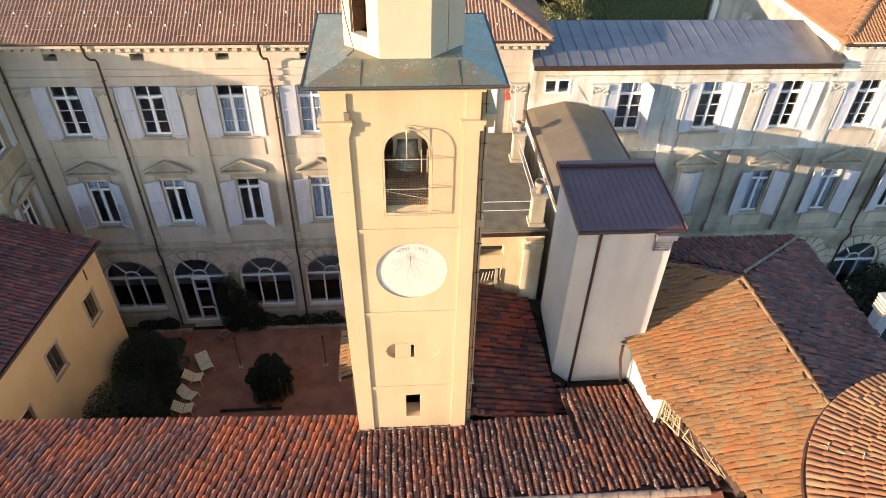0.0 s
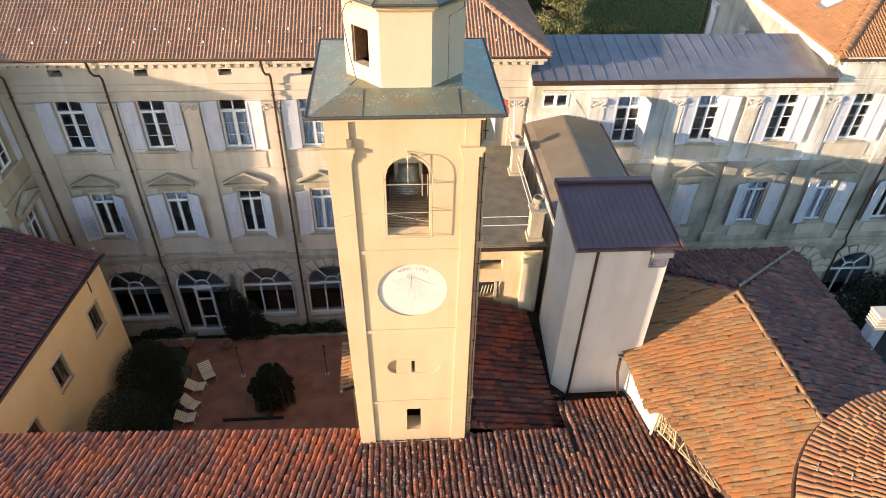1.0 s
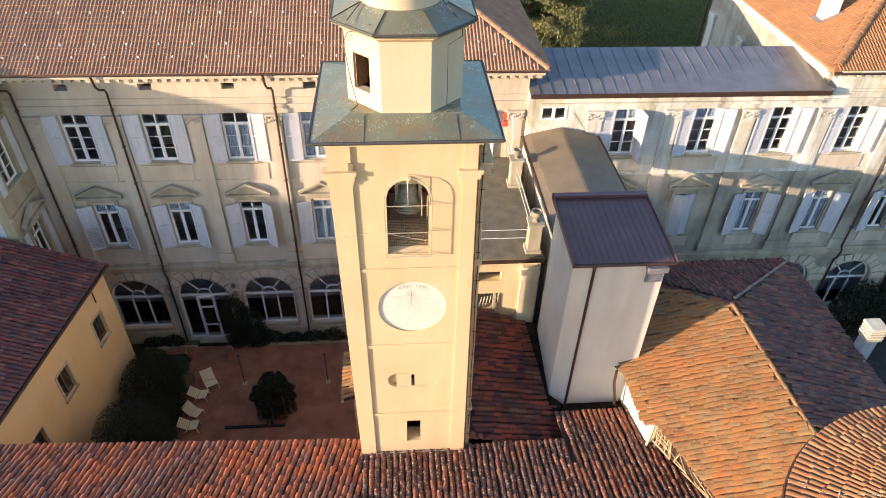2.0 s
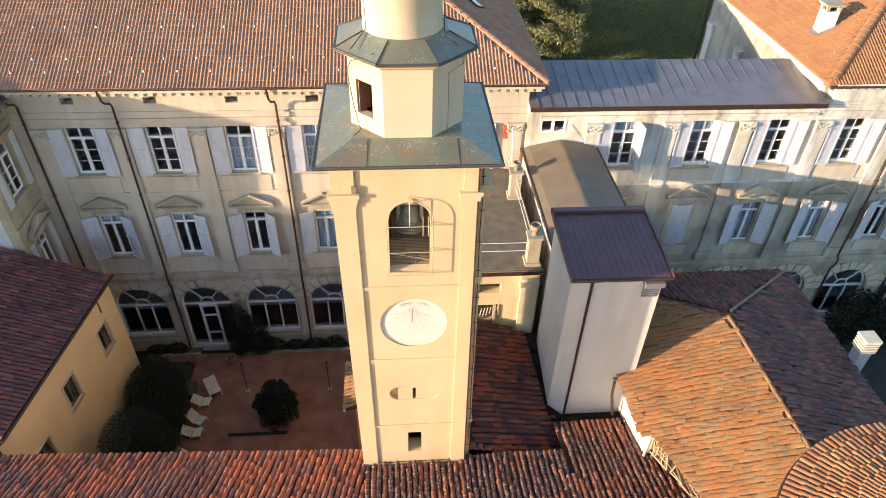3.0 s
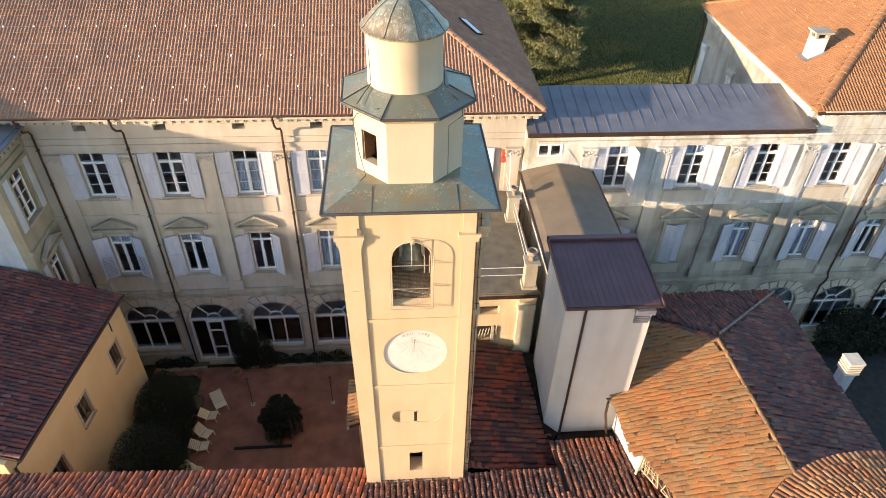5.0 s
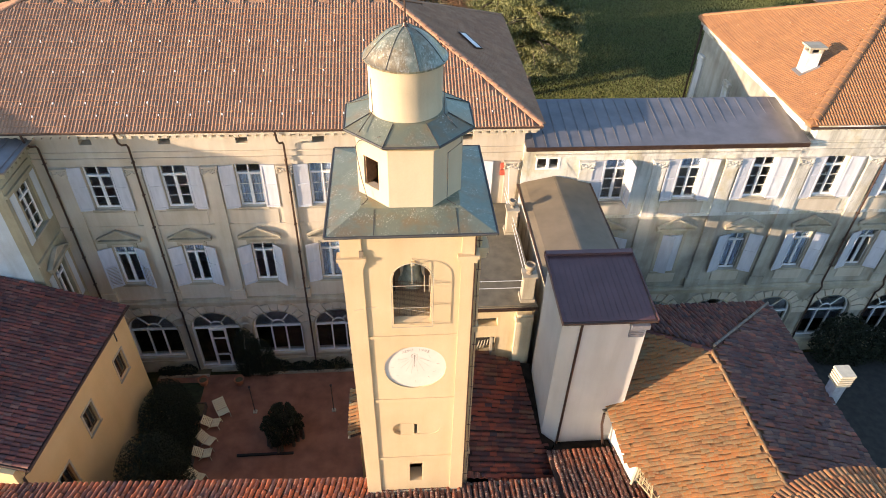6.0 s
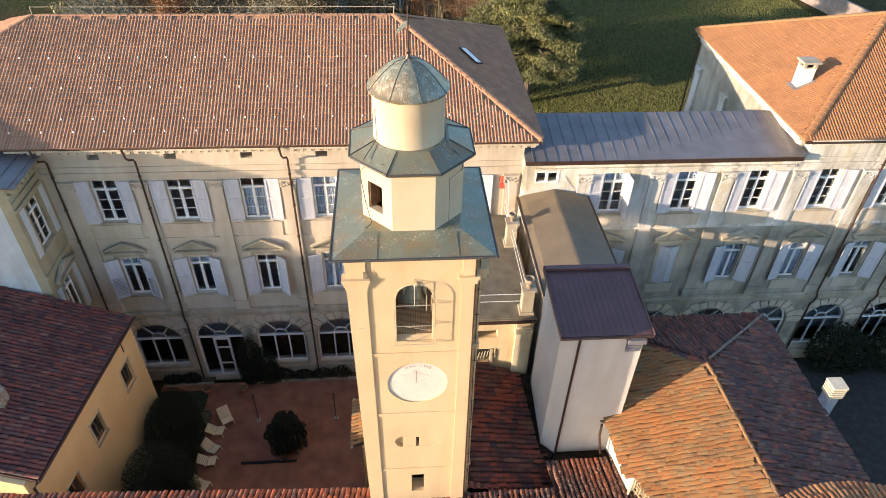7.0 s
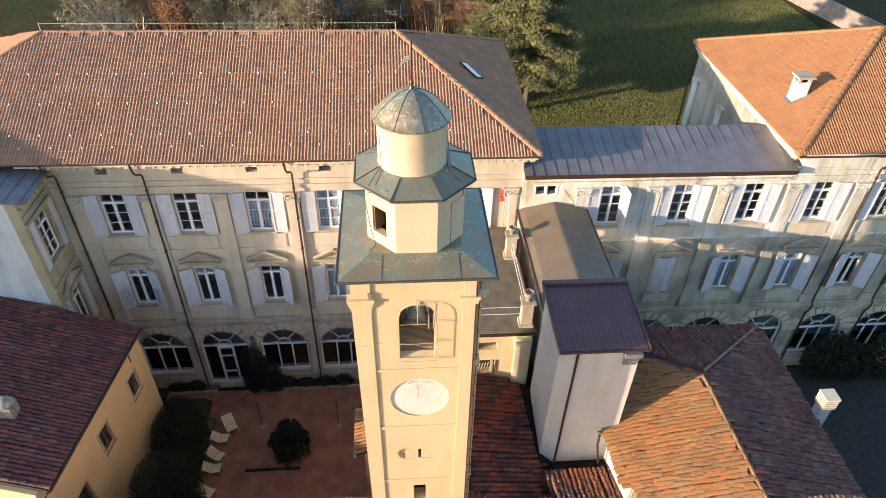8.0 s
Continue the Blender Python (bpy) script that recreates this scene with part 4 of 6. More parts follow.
# pilaster strips at the corners and thin bands between the zones
for pts in ([(-1.13, 0), (-0.682, 0), (-0.682, 7.2), (-0.78, 17.05), (-1.27, 17.05), (-1.12, 7.2)], [(R + 0.002, 0), (2.0, 0), (2.0, 7.2), (1.88, 17.05), (R + 0.002, 17.05)]):
    bm = bmesh.new()
    prism(bm, pts, 11.5, WBACK, "y")
    part("corner_pilaster", bm, CREAM, tower)
for z, t in ((14.62, 0.1), (12.0, 0.12), (9.13, 0.11)):
    part("band", boxes((L, R, TF - 0.03, TF - 0.001, z - t / 2, z + t / 2)), CREAM, tower)
for a, b in ((-1.27, -0.78), (R + 0.002, 1.88)):
    bm = bmesh.new()
    box(bm, a - 0.03, b + 0.03, 11.475, 11.7, 17.055, 17.16)
    box(bm, a - 0.06, b + 0.06, 11.45, 11.7, 17.163, 17.30)
    box(bm, a - 0.1, b + 0.1, 11.42, 11.7, 17.303, 17.4)
    part("impost_moulding", bm, CREAM, tower)
    part("frieze", boxes((a, b, 11.5, WBACK, 17.403, 18.0)), CREAM, tower)
bm = bmesh.new()
box(bm, -1.3, 1.95, 11.46, 14.75, 18.003, 18.1)
box(bm, -1.36, 2.08, 11.36, 14.85, 18.103, 18.19)
part("cornice", bm, CREAM, tower)
part("side_wall", boxes((1.6, 1.87, WBACK + 0.002, 14.65, 0, 18.0)), CREAM, tower)
part("side_wall", weld(boxes((-1.1, -0.7, WBACK + 0.002, 14.65, 0, 15.6), (-1.1, -0.7, WBACK + 0.002, 12.6, 15.6, 17.2), (-1.1, -0.7, 13.55, 14.65, 15.6, 17.2), (-1.1, -0.7, WBACK + 0.002, 14.65, 17.2, 18.0))), CREAM, tower)
part("back_wall", boxes((-0.698, 1.598, 14.25, 14.65, 0, 18.0)), CREAM, tower)
bm = bmesh.new()
prism(bm, [(1.6, 0), (2.17, 0), (2.17, 7.2), (2.07, 18.0), (1.6, 18.0)], 11.78, 14.4, "y")
for x, z0, z1 in ((2.19, 17.1, 17.25), (2.24, 17.253, 17.4), (2.14, 14.5, 14.7), (2.19, 8.9, 9.0)):
    box(bm, 1.7, x, 11.74 - 0.2 * (x - 2.1), 14.42, z0, z1)
part("buttress", bm, CREAM, tower, "cream side strip of the tower")
bm = bmesh.new()
prism(bm, [(11.6, asill - 0.02), (12.4, 15.02), (12.4, 15.45), (11.6, asill + 0.004)], ac - ah + 0.003, ac + ah - 0.003, "x")
part("sloping_sill", bm, CREAM, tower)
part("belfry_lining", boxes((-0.69, 1.59, 14.2, 14.245, 15.001, 17.99), (1.55, 1.598, WBACK + 0.01, 14.19, 15.001, 17.99)), plain("dark_brown_render", (0.16, 0.105, 0.07), 0.95, vary=0.3, scale=3), tower, "dark brown inside of the bell chamber")
part("belfry_floor", boxes((-0.69, 1.59, WBACK + 0.003, 14.24, 14.7, 15.0)), STONE, tower)
part("inner_wall", boxes((-0.69, 1.59, 13.3, 13.4, 7.0, 14.6)), DARK, tower, "dark inside behind the small openings")
part("foot_moulding", boxes((-1.13, 2.03, 11.47, 11.499, 6.9, 7.3)), STONE, tower)
# arch hood, railings and netting posts in the belfry opening
bm = bmesh.new()
box(bm, ac + ah - 0.17, ac + ah - 0.15, 11.70, 11.72, 16.05, 16.6)
box(bm, ac + ah - 0.05, ac + ah - 0.03, 11.70, 11.72, 16.05, 16.6)
part("railing", bm, STONE, tower, "pale iron bars across the bell opening")
bm = bmesh.new()
for i in range(22):
    x = ac - ah + 0.02 + i * 0.0436
    box(bm, x - 0.003, x + 0.003, 11.74, 11.746, asill, 16.42)
for i in range(30):
    z = asill + 0.044 * i
    box(bm, ac - ah, ac + ah, 11.748, 11.754, z - 0.003, z + 0.003)
tagged(part("bird_net", bm, PIPE, tower, "fine dark wire netting"), kind="stuff")
bm = bmesh.new()
box(bm, ac + 0.02 - 0.05, ac + 0.02 + 0.05, 11.50, 11.557, 17.08, 17.22)
part("keystone", bm, CREAM, tower)
bm = boxes((-0.84, -0.74, 11.46, 11.5, 17.42, 17.6))
part("hook", bm, plain("brown_hook", (0.22, 0.17, 0.12)), tower)
# sundial
bm = bmesh.new()
prism(bm, [(dx + (dial_r + 0.03) * math.cos(2 * math.pi * i / 64), dz + (dial_r + 0.03) * math.sin(2 * math.pi * i / 64)) for i in range(64)], TF + 0.042, TF + 0.2, "y")
DIAL = plain("white_dial_render", (0.58, 0.545, 0.485), 0.85, vary=0.05, scale=3)
INK = plain("faded_black_paint", (0.33, 0.30, 0.26), 0.9)
dial = part("sundial", bm, DIAL, tower, "round white recessed sundial dated 1995")
for x, z, a in ((-0.45, 0.34, 60), (0.39, 0.40, -60), (0.52, -0.22, 10), (0.36, -0.43, -40), (-0.5, -0.34, 30), (-0.27, 0.12, 50), (0.06, 0.33, 80), (0.0, -0.6, 85), (-0.62, 0.02, 5), (0.62, 0.1, -10)):
    c, s = math.cos(radians(a)), math.sin(radians(a))
    bm = bmesh.new()
    prism(bm, [(dx + x + u * c - v * s, dz + z + u * s + v * c) for u, v in ((-0.04, -0.003), (0.04, -0.003), (0.04, 0.003), (-0.04, 0.003))], TF + 0.0375, TF + 0.0415, "y")
    part("hour_mark", bm, INK, dial)
FAINT = plain("faint_grey_paint", (0.45, 0.415, 0.36), 0.9)
for a in (-74, -58, -40, -22, -8, 8, 24, 44, 64):
    c, s = math.sin(radians(a)), -math.cos(radians(a))
    bm = bmesh.new()
    prism(bm, [(dx - 0.02 + r * c - v * s, dz + 0.42 + r * s + v * c) for r, v in ((0.12, -0.004), (0.75 - 0.004 * abs(a), -0.004), (0.75 - 0.004 * abs(a), 0.004), (0.12, 0.004))], TF + 0.0385, TF + 0.0415, "y")
    part("hour_line", bm, FAINT, dial)
bm = bmesh.new()
ring_band(bm, 0.085, 0.098, dz + 0.44, TF + 0.0385, TF + 0.0415, 0, 2 * math.pi, 24, dx - 0.02)
for i in range(3):
    box(bm, dx - 0.07 + 0.035 * i, dx - 0.055 + 0.035 * i, TF + 0.0385, TF + 0.0415, dz + 0.39, dz + 0.47)
part("emblem", bm, INK, dial, "small painted ring above the hour lines")
bm = bmesh.new()
tube(bm, [(dx - 0.02, TF + 0.045, dz + 0.47), (dx - 0.04, TF - 0.175, dz + 0.24)], 0.005, 6)
part("gnomon", bm, PIPE, dial)


def lettering(text, parent, mat, size, m):
    cu = bpy.data.curves.new("lettering", "FONT")
    cu.body, cu.size, cu.extrude, cu.align_x = text, size, 0.002, "CENTER"
    cu.materials.append(mat)
    ob = new("lettering", cu)
    me = bpy.data.meshes.new_from_object(ob.evaluated_get(bpy.context.evaluated_depsgraph_get()))
    bpy.data.objects.remove(ob)
    ob = new("lettering", me)
    ob.parent = parent
    ob.matrix_local = m


for i, ch in enumerate("ADNI 1995"):
    a = radians(90 + 27 - 7.2 * i)
    lettering(ch, dial, INK, 0.14, Matrix.Translation((dx + 0.66 * math.cos(a), TF + 0.038, dz + 0.64 * math.sin(a))) @ pose(0, 0, 0, 90) @ pose(0, 0, 0, 0, 0, (math.degrees(a) - 90) * 0.7))
# right-hand drainpipe and cable
bm = bmesh.new()
tube(bm, [(1.87, 11.46, 18.0), (1.885, 11.48, 17.0), (1.94, 11.485, 12.0), (1.995, 11.485, 7.05)], 0.02, 6)
smooth(part("cable", bm, PIPE, tower, "thin dark cable down the front"))
bm = bmesh.new()
run = [(2.0 + 0.011 * i + 0.012 * math.sin(i * 2.1), 11.755, 17.9 - i * 0.9) for i in range(12)]
tube(bm, run, 0.011, 5)
for i, (x, y, z) in enumerate(run):
    tube(bm, [(x - 0.05, y, z - 0.3), (x + 0.07, y, z - 0.3)], 0.012, 4)
part("cable", bm, PIPE, tower)
bm = bmesh.new()
tube(bm, [(-1.05, 11.47, 15.7), (-0.3, 11.58, 15.72), (0.2, 11.6, 15.58), (0.9, 11.6, 15.4), (1.5, 11.6, 15.42)], 0.008, 5)
part("cable", bm, STONE, tower)
# bell with its headstock and cage
bm = bmesh.new()
hw, foot_z, rise_z = ah + 0.045, asill + 0.05, 16.76
hoop = [(ac - hw, 11.37, foot_z)] + [(ac + hw * math.cos(a), 11.37, rise_z + hw * math.sin(a)) for a in [math.pi * (1 - i / 14) for i in range(15)]] + [(ac + hw, 11.37, foot_z)]
tube(bm, hoop, 0.011, 5)
for z in (foot_z, 15.84, 16.57):
    tube(bm, [(ac - hw, 11.6, z), (ac - hw, 11.37, z), (ac + hw, 11.37, z), (ac + hw, 11.6, z)], 0.010, 5)
tube(bm, [(ac, 11.37, rise_z + hw), (ac, 11.6, rise_z + hw)], 0.010, 5)
tube(bm, [(ac, 11.37, rise_z + hw), (ac, 11.37, 16.57)], 0.009, 5)
smooth(part("opening_frame", bm, STONE, tower, "thin iron frame standing out before the bell opening"))
bell = thing("bell", "grey-green bronze bell on an iron yoke", "bell")
BRONZE = plain("bronze_patina", (0.30, 0.34, 0.29), 0.55, 0.3, 0.3, 8)
bm = bmesh.new()
lathe(bm, [(0.36, 15.92), (0.34, 15.99), (0.27, 16.15), (0.22, 16.35), (0.2, 16.46), (0.12, 16.54), (0.04, 16.56)], ac + 0.02, 12.3, 24)
smooth(part("body", bm, BRONZE, bell))
bm = boxes((ac - 0.3, ac + 0.4, 12.22, 12.4, 16.57, 16.74), (ac - 0.28, ac - 0.2, 12.26, 12.36, 16.1, 16.57), (ac + 0.26, ac + 0.34, 12.26, 12.36, 16.1, 16.57))
part("yoke", bm, plain("pale_yoke_timber", (0.55, 0.48, 0.36), 0.8), bell)
bm = boxes((ac - 0.5, ac - 0.42, 12.4, 12.5, 15.0, 16.66), (ac + 0.52, ac + 0.6, 12.4, 12.5, 15.0, 16.66), (ac - 0.42, ac - 0.302, 12.4, 12.5, 16.54, 16.64), (ac + 0.402, ac + 0.52, 12.4, 12.5, 16.54, 16.64), (ac - 0.42, ac + 0.52, 12.4, 12.5, 15.0, 15.1))
part("cage", bm, PIPE, bell)
bm = bmesh.new()
lathe(bm, [(0.36, 0), (0.40, 0), (0.40, 0.04), (0.36, 0.04)], 0, 0, 20)
wheel = part("wheel", bm, PIPE, bell)
wheel.matrix_local = pose(ac + 0.66, 12.45, 16.4, 0, 90, 0)
for i in range(4):
    bm = bmesh.new()
    tube(bm, [(ac + 0.68, 12.45, 16.4), (ac + 0.68, 12.45 + 0.38 * math.cos(i * 1.57 + 0.4), 16.4 + 0.38 * math.sin(i * 1.57 + 0.4))], 0.012, 5)
    part("spoke", bm, PIPE, bell)

# square metal roof, octagon, drum and dome
q = math.cos(math.pi / 4)
bm = bmesh.new()
lathe(bm, [(1.92 / q, 18.20), (1.92 / q, 18.27), (1.15 / q, 18.50), (1.0 / q, 18.5)], TX - 0.07, TY, 4, math.pi / 4)
troof = part("lower_roof", bm, PATINA, tower, "grey-green sheet-metal roof with streaked patina")
rim = bmesh.new()
for i in range(4):
    a, b = math.pi / 4 + i * math.pi / 2, math.pi / 4 + (i + 1) * math.pi / 2
    tube(rim, [(TX - 0.07 + 1.93 / q * math.cos(a), TY + 1.93 / q * math.sin(a), 18.25), (TX - 0.07 + 1.93 / q * math.cos(b), TY + 1.93 / q * math.sin(b), 18.262)], 0.034, 6)
part("gutter", rim, RIM, troof)
for sx in (-0.85, 1.05):
    bm = bmesh.new()
    tube(bm, [(TX - 0.07 + sx, TY - 1.9, 18.275), (TX - 0.07 + sx * 0.98, TY - 1.22, 18.49)], 0.007, 4)
    part("seam", bm, RIM, troof)
OX, OY = 0.39, 13.12
c8 = math.cos(math.pi / 8)


def octagon_wall(parent):
    bm = bmesh.new()
    ap, t = 1.2, 0.2
    side = 2 * ap * math.tan(math.pi / 8)
    for i in range(8):
        vs = []
        if i == 5:
            for a in ((-side / 2, -0.27, 0, 1.72), (0.19, side / 2, 0, 1.72), (-0.27, 0.19, 0, 0.42), (-0.27, 0.19, 1.18, 1.72)):
                vs += box(bm, a[0], a[1], -ap, -ap + t, a[2], a[3])
        else:
            vs = box(bm, -side / 2, side / 2, -ap, -ap + t, 0, 1.72)
        bmesh.ops.transform(bm, matrix=pose(OX, OY, 18.4, 0, 0, 45 * i + 90), verts=vs)
    return part("octagon", weld(bm), plaster("lantern_pale_render", (0.585, 0.475, 0.325), (0.52, 0.42, 0.285), 0.2, light=(0.61, 0.51, 0.365)), parent, "pale cream octagonal drum")


octo = octagon_wall(tower)
WOOD = plain("brown_wood", (0.22, 0.12, 0.06), 0.7, vary=0.3, scale=12)
ow = part("window_lining", boxes((-0.268, -0.235, -1.16, -0.85, 0.422, 1.178), (0.155, 0.188, -1.16, -0.85, 0.422, 1.178), (-0.234, 0.154, -1.16, -0.85, 1.145, 1.178)), WOOD, octo, "brown wooden shutter lining")
ow.matrix_local = pose(OX, OY, 18.4, 0, 0, 45 * 5 + 90)
part("inner_wall", boxes((OX - 0.6, OX + 0.6, OY - 0.2, OY, 18.5, 20.1)), DARK, octo)
bm = bmesh.new()
lathe(bm, [(1.24 / c8, 20.0), (1.30 / c8, 20.06), (1.30 / c8, 20.12)], OX, OY, 8, math.pi / 8)
part("cornice", bm, CREAM, octo)
bm = bmesh.new()
lathe(bm, [(1.42 / c8, 20.13), (1.42 / c8, 20.20), (0.86 / c8, 20.44), (0.7 / c8, 20.44)], OX, OY, 8, math.pi / 8)
oroof = part("upper_roof", bm, PATINA, tower, "grey-green octagonal sheet-metal roof")
bm = bmesh.new()
for i in range(8):
    a, b = math.pi / 8 + i * math.pi / 4, math.pi / 8 + (i + 1) * math.pi / 4
    tube(bm, [(OX + 1.43 / c8 * math.cos(a), OY + 1.43 / c8 * math.sin(a), 20.18), (OX + 1.43 / c8 * math.cos(b), OY + 1.43 / c8 * math.sin(b), 20.19)], 0.026, 6)
part("gutter", bm, RIM, oroof)
for i in range(8):
    a = math.pi / 8 + i * math.pi / 4
    bm = bmesh.new()
    tube(bm, [(OX + 1.42 / c8 * math.cos(a), OY + 1.42 / c8 * math.sin(a), 20.215), (OX + 0.86 / c8 * math.cos(a), OY + 0.86 / c8 * math.sin(a), 20.45)], 0.011, 5)
    part("hip_seam", bm, RIM, oroof)
DRUM = plaster("drum_render", (0.61, 0.50, 0.34), (0.48, 0.40, 0.275), 0.35, patches=0.6, light=(0.70, 0.60, 0.44))
bm = bmesh.new()
lathe(bm, [(0.84, 20.34), (0.815, 20.5), (0.815, 21.58), (0.84, 21.64)], OX - 0.06, OY, 40)
drum = smooth(part("drum", bm, DRUM, tower, "round cream drum, stained"))
bm = bmesh.new()
prof = [(0.84, 21.62), (0.915, 21.59), (0.92, 21.63)] + [(0.875 * (1 - i / 10) ** 0.56, 21.65 + 0.061 * i) for i in range(10)] + [(0.05, 22.245), (0.03, 22.26)]
lathe(bm, prof, OX - 0.06, OY, 36)
dome = smooth(part("dome", bm, DOME_SHEET, tower, "domed sheet-metal cap with ribs"), 60)
for i in range(8):
    a = 2 * math.pi * i / 8 + 0.3
    bm = bmesh.new()
    tube(bm, [(OX - 0.06 + r * math.cos(a), OY + r * math.sin(a), z + 0.008) for r, z in prof[2:]], 0.006, 5)
    part("rib", bm, RIM, dome)
bm = bmesh.new()
lathe(bm, [(0.07, 22.23), (0.03, 22.33), (0.06, 22.39), (0.02, 22.46), (0.016, 23.35)], OX - 0.06, OY, 10)
vane = part("weathervane", bm, PIPE, tower, "iron rod with a small weathervane")
bm = bmesh.new()
prism(bm, [(0.0, 22.95), (-0.1, 22.88), (-0.26, 22.76), (-0.22, 22.86), (-0.13, 22.98), (0.0, 23.05)], OY - 0.008, OY + 0.008, "y")
flag = part("flag", bm, BRONZE, vane)
flag.matrix_local = pose(OX - 0.06, 0, 0)
for pts in ([(-0.25, 11.98, 20.3), (-0.72, 12.35, 20.0), (-0.83, 12.62, 19.7), (-0.72, 12.3, 19.1), (-0.6, 12.2, 18.55), (-1.1, 11.7, 18.35), (-1.5, 11.5, 18.28)],
            [(1.1, 12.3, 21.7), (1.15, 12.65, 20.5), (1.5, 12.3, 20.2), (1.52, 12.3, 19.95), (1.2, 11.95, 19.9), (1.22, 12.05, 18.6), (1.6, 11.9, 18.42), (1.9, 11.5, 18.32)],
            [(-0.28, 12.75, 21.75), (-0.42, 12.8, 21.2), (-0.4, 12.75, 20.5), (-0.7, 12.2, 20.3)]):
    bm = bmesh.new()
    tube(bm, pts, 0.011, 5)
    part("lightning_cable", bm, RIM, tower)

# ---- lift shaft beside the tower ----
lift = thing("lift_shaft", "white rendered lift shaft with a dark brown ribbed roof", "lift shaft")
bm = bmesh.new()
prism(bm, [(5.16, 16.32), (5.16, 13.86), (5.62, 13.53), (7.78, 13.53), (7.78, 16.32)], 0.0, 12.9)
part("wall", bm, WHITE_WALL, lift, "smooth white rendered walls")
A, B, C, D = (5.04, 13.44, 12.98), (7.92, 13.44, 12.98), (8.0, 16.45, 13.2), (5.08, 16.45, 13.2)
bm = bmesh.new()
slab(bm, [A, B, C, D], 0.08)
lroof = part("roof", bm, PURPLE_METAL, lift, "dark brown ribbed sheet roof")
for i in range(15):
    x = 5.16 + 0.188 * i
    bm = bmesh.new()
    prism(bm, [(13.5, 12.985), (16.3, 13.19), (16.3, 13.2), (13.5, 12.995)], x - 0.012, x + 0.012, "x")
    part("rib", bm, PURPLE_METAL, lroof)
bm = bmesh.new()
prism(bm, [(13.4, 12.86), (16.5, 13.09), (16.5, 13.26), (13.4, 13.03)], 5.0, 5.037, "x")
prism(bm, [(13.4, 12.86), (16.5, 13.09), (16.5, 13.26), (13.4, 13.03)], 7.985, 8.02, "x")
box(bm, 5.0, 8.02, 16.46, 16.5, 13.06, 13.3)
box(bm, 5.04, 7.98, 16.3, 16.46, 13.21, 13.3)
part("edge_trim", bm, PURPLE_METAL, lroof)
bm = bmesh.new()
tube(bm, [(5.04, 13.4, 12.93), (7.95, 13.4, 12.93)], 0.05, 8)
tube(bm, [(5.66, 13.42, 12.93), (5.66, 13.47, 12.7), (5.66, 13.47, 6.6)], 0.045, 8)
smooth(part("downpipe", bm, PIPE, lift, "brown gutter and downpipe"))
bm = boxes((7.22, 7.68, 13.44, 13.528, 12.2, 12.62), (7.18, 7.76, 13.3, 13.528, 12.66, 12.84))
for i in range(5):
    box(bm, 7.25, 7.65, 13.41, 13.44, 12.24 + 0.075 * i, 12.27 + 0.075 * i)
part("vent", bm, plain("grey_vent", (0.22, 0.23, 0.26), 0.5, 0.4), lift, "grey louvred vent under the eaves")
bm = bmesh.new()
slab(bm, [(5.35, 12.8, 6.97), (7.55, 12.8, 6.97), (7.62, 13.525, 6.62), (5.64, 13.525, 6.62)], 0.3)
slab(bm, [(4.6, 16.62, 7.52), (4.93, 13.5, 6.82), (5.35, 13.1, 6.72), (5.62, 13.5, 6.62), (5.155, 13.83, 6.78), (5.155, 16.62, 7.4)], 0.3)
part("flashing", bm, BITUMEN, lift, "black bitumen flashing at its foot")

# ---- covered passage to the palace ----
passage = thing("covered_passage", "covered passage with a low brown sheet-metal roof", "passage")
for x, z0, z1 in ((5.6, 10.5, 11.15), (8.1, 9.95, 10.45)):
    posts = [(x, x + 0.2, y, y + 0.12, z0, z1) for y in (16.5, 17.7, 18.9, 20.1, 21.3, 22.5, 23.13)]
    part("wall", weld(boxes((x, x + 0.2, 16.5, 23.25, 0, z0), (x, x + 0.2, 16.5, 23.25, z1, 11.4), *posts)), FACADE_PALE, passage, "pale side wall with a strip of low windows")
    for a, b in zip(posts, posts[1:]):
        part("pane", boxes((x + 0.09, x + 0.098, a[3], b[2], z0, z1)), GLASS, passage)
bm = bmesh.new()
prof = [(5.36, 11.52), (5.62, 11.62), (6.82, 11.885), (6.9, 11.895), (6.98, 11.885), (8.3, 11.57), (8.46, 11.5)]
low = [(x, z - 0.12) for x, z in reversed(prof)]
prism(bm, prof + low, 16.5, 23.2, "y")
pr = part("roof", bm, BROWN_METAL, passage, "brown metal roof, dusty and faded")
for x, z in prof[2:3]:
    bm = bmesh.new()
    tube(bm, [(x, 16.5, z), (x, 23.19, z)], 0.008, 5)
    part("seam", bm, BROWN_METAL, pr)
bm = bmesh.new()
tube(bm, [(5.32, 16.5, 11.48), (5.32, 23.2, 11.5)], 0.05, 8)
tube(bm, [(8.5, 16.5, 11.46), (8.5, 23.2, 11.48)], 0.05, 8)
part("gutter", bm, PIPE, pr)

# ---- roof terrace ----
terrace = thing("roof_terrace", "small mossy roof terrace with pillars and thin railings", "terrace")
bm = boxes((2.0, 2.9, 16.9, 17.25, 0, 10.3), (3.75, 5.1, 16.9, 17.25, 0, 10.3), (2.9, 3.75, 16.9, 17.25, 0, 7.9), (2.9, 3.75, 16.9, 17.25, 8.72, 9.32), (2.9, 3.75, 16.9, 17.25, 9.74, 10.3), (4.9, 5.1, 17.252, 23.2, 0, 10.3), (2.0, 2.2, 14.66, 16.898, 0, 8.0))
part("wall", bm, plaster("terrace_cream_render", (0.68, 0.55, 0.34), (0.52, 0.42, 0.26), 0.6, patches=0.6), terrace, "cream wall with a slit window")
